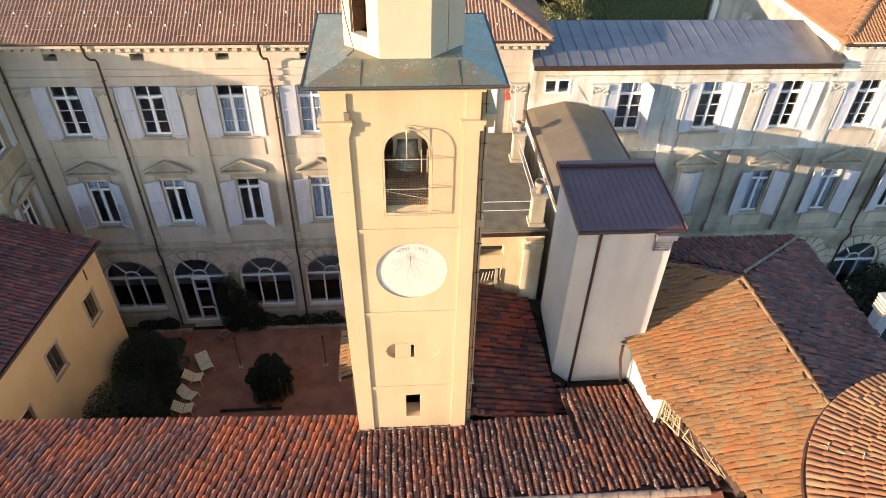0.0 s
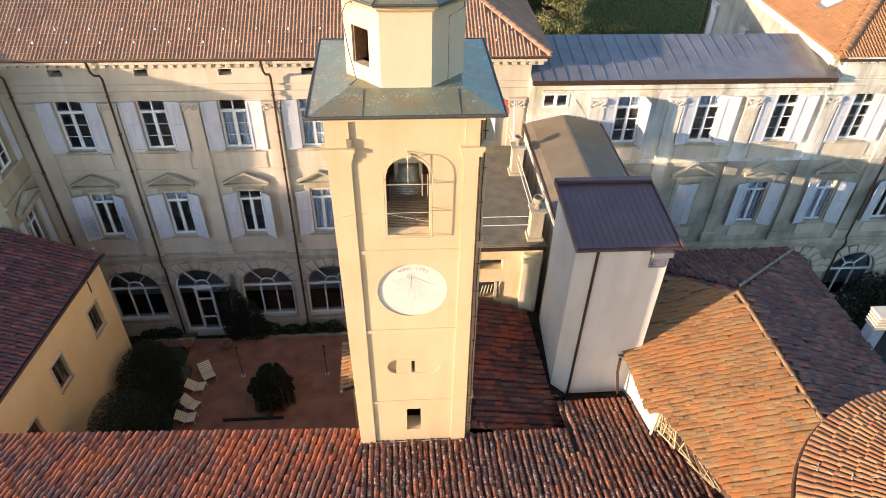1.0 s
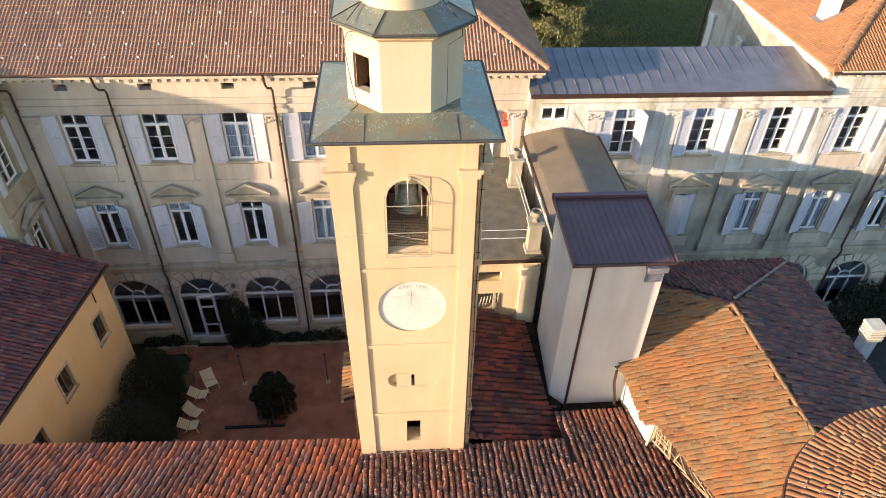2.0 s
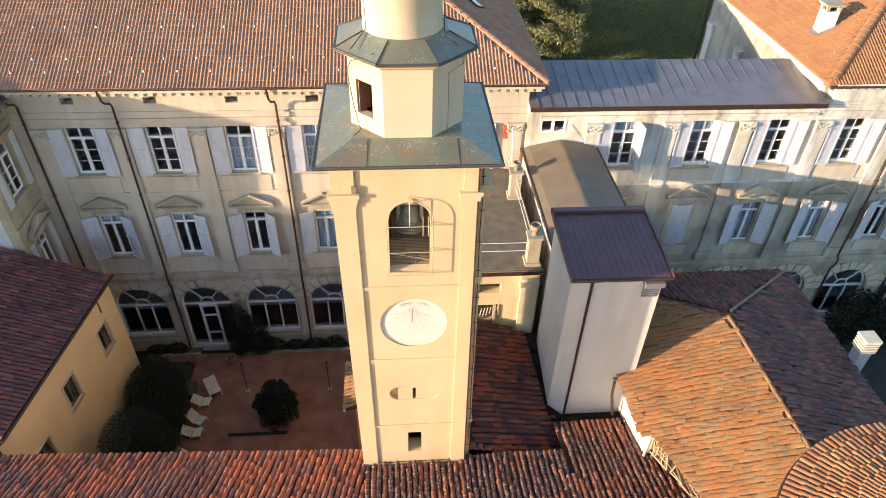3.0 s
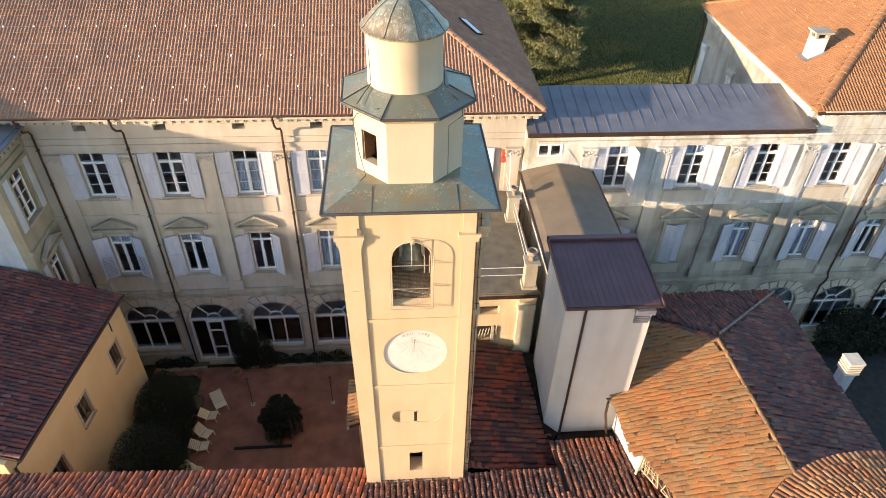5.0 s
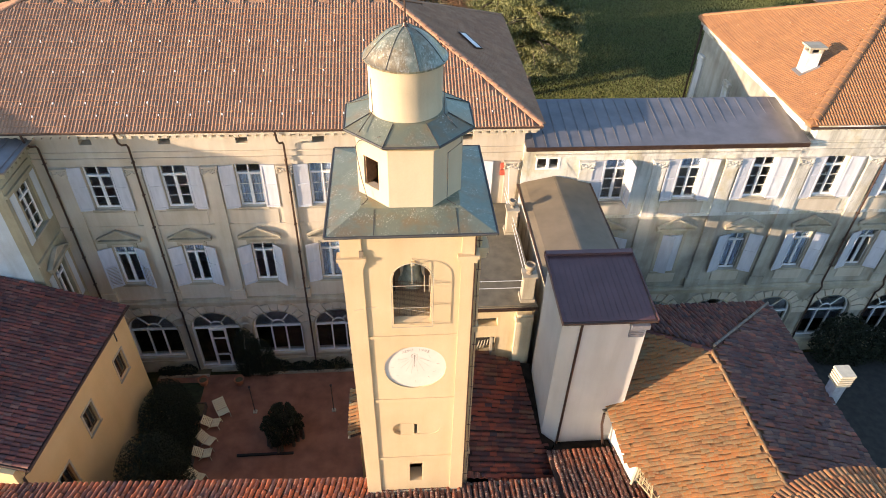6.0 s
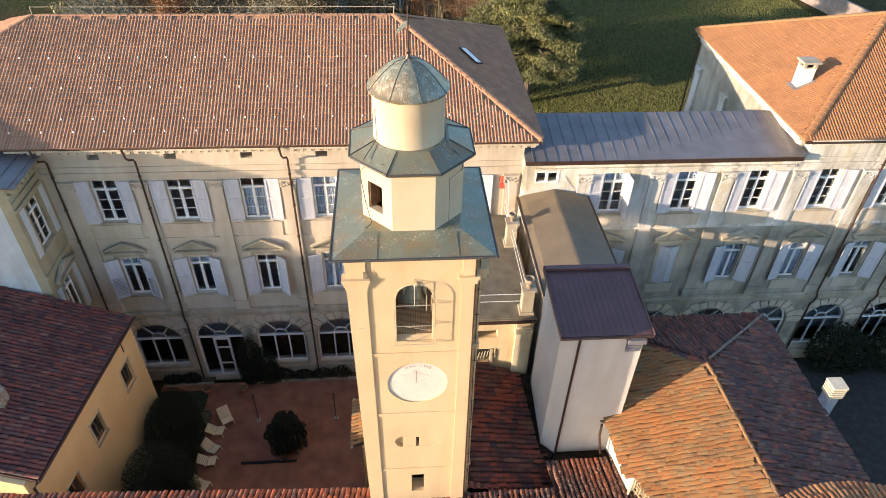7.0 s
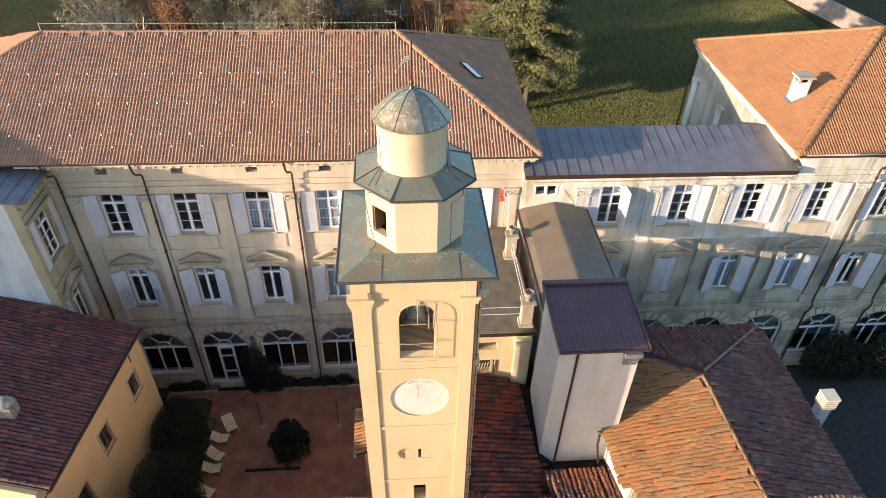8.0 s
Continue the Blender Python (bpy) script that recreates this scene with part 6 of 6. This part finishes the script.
hc = thing("house_chimney", "small weathered chimney with a pale rounded cap", "chimney")
part("shaft", boxes((-14.65, -14.15, 15.2, 15.7, 8.1, 9.0)), plain("dirty_chimney_stone", (0.26, 0.22, 0.17), 0.9, vary=0.45, scale=8), hc)
bm = bmesh.new()
lathe(bm, [(0.3, 9.002), (0.34, 9.06), (0.26, 9.18), (0.15, 9.28), (0.04, 9.31)], -14.4, 15.45, 12)
smooth(part("cap", bm, plain("pale_concrete", (0.30, 0.27, 0.22), 0.9, vary=0.4, scale=9), hc))

# small lean-to roof behind the tower
lean = thing("lean_to_roof", "small orange tiled lean-to behind the tower", "roof")
LP = [(-1.95, 14.9, 5.6), (-1.95, 17.2, 5.6), (-1.1, 17.2, 5.95), (-1.1, 14.9, 5.95)]
bm = bmesh.new()
slab(bm, LP, 0.1)
part("boarding", bm, GAP, lean)
lay(LP, COVER, 0.172, 0.33, WARM, WARM_ONE, lean, near=lambda p: True, seed=61)
part("wall", boxes((-1.6, 2.0, 14.9, 17.2, 0, 5.45)), YELLOW, lean)
bm = bmesh.new()
tube(bm, [(-2.0, 14.85, 5.52), (-2.0, 17.25, 5.52)], 0.05, 8)
part("gutter", bm, STONE, lean)

# ---- courtyard ----


def foliage(stops, sheen):
    def build(nt, p):
        r = nt.nodes.new("ShaderNodeNewGeometry").outputs["Random Per Island"]
        nt.links.new(ramp(nt, r, stops), p.inputs["Base Color"])
        p.inputs["Specular IOR Level"].default_value = sheen
        p.inputs["Roughness"].default_value = 0.7
    return build


LEAF = material("dark_evergreen_leaf", foliage([(0, (0.014, 0.018, 0.011)), (0.6, (0.024, 0.029, 0.016)), (1, (0.038, 0.042, 0.024))], 0.15))
CEDAR = material("cedar_needles", lambda nt, p: (nt.links.new(ramp(nt, nt.nodes.new("ShaderNodeNewGeometry").outputs["Random Per Island"], [(0, (0.075, 0.09, 0.03)), (0.6, (0.16, 0.17, 0.055)), (1, (0.24, 0.225, 0.085))]), p.inputs["Base Color"])))
BARK = plain("grey_brown_bark", (0.11, 0.085, 0.065), 0.95, vary=0.35, scale=10)
TWIG = material("bare_twigs", lambda nt, p: (nt.links.new(ramp(nt, nt.nodes.new("ShaderNodeNewGeometry").outputs["Random Per Island"], [(0, (0.16, 0.13, 0.08)), (0.6, (0.28, 0.24, 0.15)), (1, (0.36, 0.30, 0.18))]), p.inputs["Base Color"])))
RUSSET = material("russet_twigs", lambda nt, p: (nt.links.new(ramp(nt, nt.nodes.new("ShaderNodeNewGeometry").outputs["Random Per Island"], [(0, (0.2, 0.1, 0.05)), (1, (0.34, 0.19, 0.09))]), p.inputs["Base Color"])))


def leaves(name, blobs, count, size, mat, parent, seed, shell=0.55, droop=0.0):
    """Many small leaves through a set of ellipsoids (centre, radii), thicker towards their skin."""
    rng = np.random.default_rng(seed)
    vol = np.array([r[0] * r[1] * r[2] for c, r in blobs]) ** 0.67
    pick = rng.choice(len(blobs), count, p=vol / vol.sum())
    cs, rs = np.array([b[0] for b in blobs])[pick], np.array([b[1] for b in blobs])[pick]
    d = rng.normal(size=(count, 3))
    d /= np.linalg.norm(d, axis=1)[:, None]
    rad = shell + (1.06 - shell) * rng.random(count) ** 0.6
    pos = cs + d * rs * rad[:, None]
    u = rng.normal(size=(count, 3)) * [1, 1, 0.6]
    u[:, 2] -= droop
    u /= np.linalg.norm(u, axis=1)[:, None]
    w = np.cross(u, rng.normal(size=(count, 3)))
    w /= np.linalg.norm(w, axis=1)[:, None]
    s = size * (0.6 + 0.8 * rng.random(count))[:, None]
    a, b, c, e = pos - u * s, pos + w * s * 0.38, pos + u * s, pos - w * s * 0.38
    v = np.stack([a, b, c, e], 1).reshape(-1, 3)
    f = np.arange(count * 4).reshape(-1, 4)
    me = mesh_of(name, v.tolist(), f.tolist())
    me.materials.append(mat)
    ob = new(name, me)
    ob.parent = parent
    return ob


def shrub(name, label, blobs, count, size, mat, seed, category="shrub", base=None):
    t = thing(name, label, category)
    bm = bmesh.new()
    for c, r in blobs:
        g = 0.0 if base is None else base
        tube(bm, [(c[0], c[1], g), (c[0] + 0.05, c[1], (c[2] + g) / 2), (c[0], c[1] + 0.05, c[2] + r[2] * 0.4)], [0.09, 0.06, 0.02], 6)
    part("stem", bm, BARK, t)
    leaves("foliage", blobs, count, size, mat, t, seed)
    return t


shrub("tall_hedge", "tall clipped dark evergreen beside the ochre house", [((-10.2, 15.4, 2.1), (1.4, 1.6, 2.75)), ((-10.15, 13.9, 1.9), (1.4, 1.3, 2.7))], 60000, 0.036, LEAF, 1)
shrub("tall_hedge", "tall dark evergreen clump by the ochre house corner", [((-10.65, 18.9, 1.6), (1.2, 1.6, 1.95)), ((-11.1, 20.2, 1.2), (0.85, 1.1, 1.4)), ((-10.4, 17.5, 1.3), (0.85, 1.2, 1.7))], 62000, 0.036, LEAF, 2)
rr = random.Random(12)
bush = [((-5.6, 18.75, 0.9), (0.75, 0.7, 0.85)), ((-5.55, 18.85, 1.6), (0.5, 0.45, 0.6))]
for i in range(26):
    a, z = rr.uniform(0, 6.28), rr.uniform(0.65, 1.95)
    d = (0.95 - 0.3 * abs(z - 0.9)) * rr.uniform(0.75, 1.0)
    bush.append(((-5.6 + d * math.cos(a), 18.8 + d * math.sin(a), z), (rr.uniform(0.12, 0.24), rr.uniform(0.12, 0.24), rr.uniform(0.15, 0.3))))
shrub("round_bush", "ragged dark evergreen bush in a bed on the courtyard paving", bush, 15000, 0.05, LEAF, 3)
shrub("climbing_shrub", "dark climbing shrub against the palace wall", [((-7.75, 23.0, 1.7), (0.62, 0.36, 1.65)), ((-7.2, 23.0, 1.2), (0.75, 0.38, 1.4)), ((-6.9, 23.0, 0.6), (0.7, 0.38, 0.7)), ((-7.9, 22.95, 0.8), (0.55, 0.36, 0.9))], 12000, 0.05, LEAF, 4)
for i, x in enumerate((-12.0, -11.1, -6.2, -5.2, -4.2, -3.2)):
    shrub("bed_plant", "low dark plant in the bed under the palace windows", [((x, 23.1, 0.3), (0.55, 0.25, 0.3 + 0.12 * (i % 3)))], 700, 0.06, LEAF, 10 + i, "plant")
shrub("yard_bush", "large dark bush against the palace in the yard", [((23.6, 22.4, 1.6), (1.4, 0.9, 1.7)), ((24.9, 22.3, 1.2), (1.2, 0.8, 1.4)), ((27.0, 22.3, 1.6), (1.5, 0.9, 1.7))], 9000, 0.09, LEAF, 5)
tagged(part("bed_kerb", boxes((-12.5, -9.95, 22.88, 22.98, 0.0, 0.14), (-7.7, 1.0, 22.88, 22.98, 0.0, 0.14)), STONE), "pale stone kerb along the flower bed", "kerb", kind="structure")
tagged(part("bed_soil", boxes((-12.5, -9.95, 22.985, 23.33, 0.0, 0.1), (-7.7, 1.0, 22.985, 23.33, 0.0, 0.1)), SOIL), "dark soil of the flower bed", "soil", kind="structure")
tagged(part("bed_soil", boxes((-12.5, -10.1, 12.5, 22.5, 0.0, 0.03)), plain("dark_lawn", (0.035, 0.045, 0.02), 0.95, vary=0.4, scale=5)), "dark planted strip beside the ochre house", "soil", kind="structure")

# slatted garden chairs
SLAT = plain("pale_slats", (0.76, 0.67, 0.44), 0.7, vary=0.15, scale=14)


def garden_chair():
    ch = thing("garden_chair", "pale slatted low garden chair on the paving", "chair", group="garden chairs in the courtyard")
    for s in (-0.29, 0.29):
        bm = bmesh.new()
        tube(bm, [(s, -0.42, 0.0), (s, -0.36, 0.36), (s, 0.12, 0.24), (s, 0.66, 0.62)], 0.02, 6)
        tube(bm, [(s, 0.12, 0.24), (s, 0.32, 0.0)], 0.02, 6)
        part("side_frame", bm, SLAT, ch)
    for i in range(6):
        y = -0.36 + i * 0.085
        part("slat", boxes((-0.29, 0.29, y - 0.037, y + 0.037, 0.37 - 0.022 * i, 0.385 - 0.022 * i)), SLAT, ch)
    for i in range(6):
        bm = bmesh.new()
        box(bm, -0.29, 0.29, -0.042, 0.042, 0, 0.015, pose(0, 0.17 + 0.085 * i, 0.3 + 0.06 * i, 35))
        part("slat", bm, SLAT, ch)
    return ch


gc = garden_chair()
gc.matrix_local = pose(-8.82, 20.5, 0, 0, 0, 30) @ Matrix.Scale(0.9, 4)
for x, y, r in ((-9.12, 19.8, 84), (-9.17, 18.8, 62), (-9.18, 18.1, 88), (-9.25, 16.85, 66)):
    copy_thing(gc, pose(x, y, 0, 0, 0, r) @ Matrix.Scale(0.9, 4))
# low box beds beside the chairs
for y0 in (20.5, 19.05, 17.75):
    b = thing("planter_box", "low dark planter with a pale rim", "planter", group="planters beside the chairs")
    bm = bmesh.new()
    for a in ((-10.15, -9.65, y0 - 0.42, y0 - 0.38), (-10.15, -9.65, y0 + 0.38, y0 + 0.42), (-10.15, -10.11, y0 - 0.38, y0 + 0.38), (-9.69, -9.65, y0 - 0.38, y0 + 0.38)):
        box(bm, a[0], a[1], a[2], a[3], 0.03, 0.4)
    part("rim", bm, BARK, b)
    part("soil", boxes((-10.11, -9.69, y0 - 0.38, y0 + 0.38, 0.03, 0.34)), SOIL, b)
TERRA = plain("terracotta", (0.42, 0.16, 0.09), 0.8, vary=0.2, scale=5)
bm = bmesh.new()
lathe(bm, [(0.2, 0), (0.24, 0.1), (0.3, 0.42), (0.34, 0.44), (0.34, 0.52), (0.29, 0.52), (0.27, 0.42), (0.05, 0.4)], 0, 0, 18)
pot = thing("flower_pot", "large empty terracotta pot by the door", "pot", group="pots by the door")
smooth(part("body", bm, TERRA, pot))
bm = bmesh.new()
lathe(bm, [(0.26, 0.401), (0.2, 0.44), (0.05, 0.46)], 0, 0, 12)
part("soil", bm, SOIL, pot)
pot.scale = (0.78, 0.78, 0.78)
pot.location = (-8.3, 22.35, 0)
copy_thing(pot, pose(-10.13, 22.4, 0))
for (x, y), h in (((-3.35, 20.4), 2.0), ((-7.25, 20.5), 2.0)):
    gl = thing("garden_lamp", "thin dark garden lamp post on the paving", "lamp", group="garden lamps")
    part("base", boxes((x - 0.1, x + 0.1, y - 0.1, y + 0.1, 0, 0.06)), STONE, gl)
    bm = bmesh.new()
    tube(bm, [(x, y, 0.06), (x, y, h - 0.15)], 0.022, 8)
    part("post", bm, PIPE, gl)
    bm = bmesh.new()
    lathe(bm, [(0.03, h - 0.15), (0.06, h - 0.1), (0.06, h - 0.02), (0.02, h)], x, y, 10)
    part("head", bm, PIPE, gl)
tagged(part("bed_edge", boxes((-7.72, -5.1, 17.96, 18.06, 0.0, 0.10)), DARK), "dark low edging on the paving", "edging", kind="structure")

# ---- park trees ----


def conifer(x, y, h, r, seed, count=9000, label="broad cedar with drooping grey-green boughs"):
    t = thing("conifer", label, "tree")
    rnd = random.Random(seed)
    bm = bmesh.new()
    tube(bm, [(x, y, -0.05), (x + 0.1, y, h * 0.5), (x, y, h)], [0.35, 0.2, 0.03], 8)
    blobs = []
    n = 110 if count > 10000 else 46
    for i in range(n):
        k = (i + 0.5) / n
        z = h * (0.2 + 0.78 * k)
        reach = r * (1 - k) ** 0.75 * rnd.uniform(0.6, 1.1) + 0.4
        a = rnd.uniform(0, 2 * math.pi)
        ex, ey = x + reach * math.cos(a), y + reach * math.sin(a)
        tube(bm, [(x, y, z), ((x + ex) / 2, (y + ey) / 2, z + 0.25), (ex, ey, z - 0.3)], [0.09, 0.05, 0.015], 5)
        for f in (0.2, 0.45, 0.75, 1.0):
            blobs.append(((x + (ex - x) * f, y + (ey - y) * f, z - 0.15 - 0.3 * f), (0.35 + reach * 0.22, 0.35 + reach * 0.22, 0.28)))
    part("trunk", bm, BARK, t)
    leaves("crown", blobs, count, 0.10 if count > 10000 else 0.2, CEDAR, t, seed, 0.1, 1.2)
    return t


conifer(12.2, 55.0, 17, 3.9, 3, 230000)
conifer(10.4, 62.0, 14, 4.4, 4, 110000)
# Two more, added for the dark band of shade across the lawn.
conifer(-36, 50, 14, 4.0, 24, 9900, "dense conifer added behind the palace to shade the lawn")
conifer(-30, 70, 13, 3.6, 25, 9900, "dense conifer added behind the palace to shade the lawn")


def bare_bush(x, y, h, r, seed, mat, count=420, label="bare winter shrub with fine pale twigs"):
    t = thing("bare_shrub", label, "shrub")
    rng = random.Random(seed)
    v, f = [], []

    def twig(p, q, w0, w1):
        d = (q - p).normalized()
        u = d.cross(Vector((rng.uniform(-1, 1), rng.uniform(-1, 1), 0.3))).normalized()
        w = d.cross(u)
        k = len(v)
        for c, wd in ((p, w0), (q, w1)):
            for a in range(3):
                v.append(tuple(c + (u * math.cos(a * 2.094) + w * math.sin(a * 2.094)) * wd))
        for a in range(3):
            f.append((k + a, k + (a + 1) % 3, k + 3 + (a + 1) % 3, k + 3 + a))

    for i in range(count // 12):
        a, lean_ = rng.uniform(0, 6.28), rng.uniform(0.1, 0.8)
        p = Vector((x + rng.uniform(-1, 1) * r * 0.35, y + rng.uniform(-1, 1) * r * 0.35, -0.05))
        q = p + Vector((math.cos(a) * lean_ * r, math.sin(a) * lean_ * r, h * rng.uniform(0.6, 1.0)))
        m = p.lerp(q, 0.5) + Vector((0, 0, h * 0.1))
        twig(p, m, 0.05, 0.035)
        twig(m, q, 0.035, 0.015)
        for j in range(10):
            s = m.lerp(q, rng.uniform(-0.4, 1.0))
            e = s + Vector((rng.uniform(-1, 1), rng.uniform(-1, 1), rng.uniform(-0.2, 0.9))) * h * 0.24
            twig(s, e, 0.02, 0.006)
            for _ in range(2):
                s2 = s.lerp(e, rng.uniform(0.3, 0.9))
                twig(s2, s2 + Vector((rng.uniform(-1, 1), rng.uniform(-1, 1), rng.uniform(-0.3, 0.8))) * h * 0.12, 0.013, 0.005)
    me = mesh_of("branch_mass", v, f)
    me.materials.append(mat)
    ob = new("branch_mass", me)
    ob.parent = t


k = 0
for x in range(-31, 6, 3):
    for y in (70, 77):
        k += 1
        rr = random.Random(k)
        bare_bush(x + rr.uniform(-1, 1), y + rr.uniform(-2, 2), rr.uniform(6.5, 9.5), 3.2, k, TWIG if rr.random() > 0.1 else RUSSET, 620)
# Hidden behind the roof; added to throw streaked shade on the lawn.
for i, (x, y, h) in enumerate(((-21, 49, 10), (-9, 50, 9.5), (-24, 55, 10), (-12, 56, 8.5))):
    bare_bush(x, y, h, 2.6, 120 + i, TWIG, 900, "hidden bare tree added to streak the lawn with shade")
for i, (x, y) in enumerate(((8, 66), (9.5, 70), (7, 72), (11, 76))):
    bare_bush(x, y, 6.5, 2.0, 90 + i, RUSSET, 500, "russet bare shrub in winter")

# tall evergreens out of view, added to shade the courtyard, front and wing
for i, (x, y, h, r) in enumerate(((-38, 14.8, 18.4, 4.6), (-42, 11.0, 16.5, 4.0), (-30, 15.8, 12.6, 2.6))):
    t = thing("park_tree", "unseen evergreen added to shade the courtyard", "tree")
    bm = bmesh.new()
    tube(bm, [(x, y, -0.05), (x, y, h * 0.6), (x, y, h * 0.95)], [0.5, 0.3, 0.05], 8)
    rr = random.Random(i)
    blobs = []
    for j in range(26):
        zz = h * (0.12 + 0.82 * j / 26)
        rad = r * (1.05 - 0.55 * j / 26)
        a = rr.uniform(0, 6.28)
        c = (x + math.cos(a) * rad * 0.55, y + math.sin(a) * rad * 0.6, zz)
        tube(bm, [(x, y, zz - 1), c], [0.12, 0.03], 5)
        blobs.append((c, (rad * 0.55, rad * 0.55, 1.7)))
    part("trunk", bm, BARK, t)
    leaves("crown", blobs, 16000, 0.36, LEAF, t, 70 + i, 0.2)
# garden wall at the far side of the park
bm = bmesh.new()
prism(bm, [(58.2, 58.0), (58.6, 58.0), (51.4, 95.0), (51.0, 95.0)], -0.05, 2.2)
tagged(part("garden_wall", bm, plain("pinkish_old_wall", (0.26, 0.215, 0.185), 0.9, vary=0.3, scale=1.5)), "pale garden wall at the edge of the park", "wall", kind="structure")

# ---- mown grass on the visible lawn, and the gravel walk beyond it ----
BLADE = material("grass_tufts", lambda nt, p: (nt.links.new(ramp(nt, nt.nodes.new("ShaderNodeNewGeometry").outputs["Random Per Island"], [(0, (0.12, 0.15, 0.034)), (0.5, (0.17, 0.19, 0.048)), (1, (0.23, 0.21, 0.075))]), p.inputs["Base Color"])))
rng = np.random.default_rng(8)
n = 400000
gx, gy = rng.uniform(8, 52, n), 44 + 62 * rng.random(n) ** 1.4
a, h, w = rng.uniform(0, 6.28, n), rng.uniform(0.06, 0.17, n), rng.uniform(0.012, 0.03, n)
lean_x, lean_y = rng.normal(0, 0.05, n), rng.normal(0, 0.05, n)
base = np.stack([gx, gy, np.full(n, -0.052)], 1)
du = np.stack([np.cos(a) * w, np.sin(a) * w, np.zeros(n)], 1)
tip = base + np.stack([lean_x, lean_y, h], 1)
me = mesh_of("lawn_grass", np.stack([base - du, base + du, tip + du * 0.5, tip - du * 0.5], 1).reshape(-1, 3).tolist(), np.arange(n * 4).reshape(-1, 4).tolist())
me.materials.append(BLADE)
tagged(new("lawn_grass", me), "short uneven winter grass of the park lawn", "grass", kind="stuff")
tagged(part("gravel_walk", boxes((-8, 9.5, 80, 93, -0.05, -0.03)), plain("grey_gravel", (0.20, 0.18, 0.17), 0.95, 0, 0.3, 3.0)), "grey gravel walk behind the shrubs", "path", kind="structure")
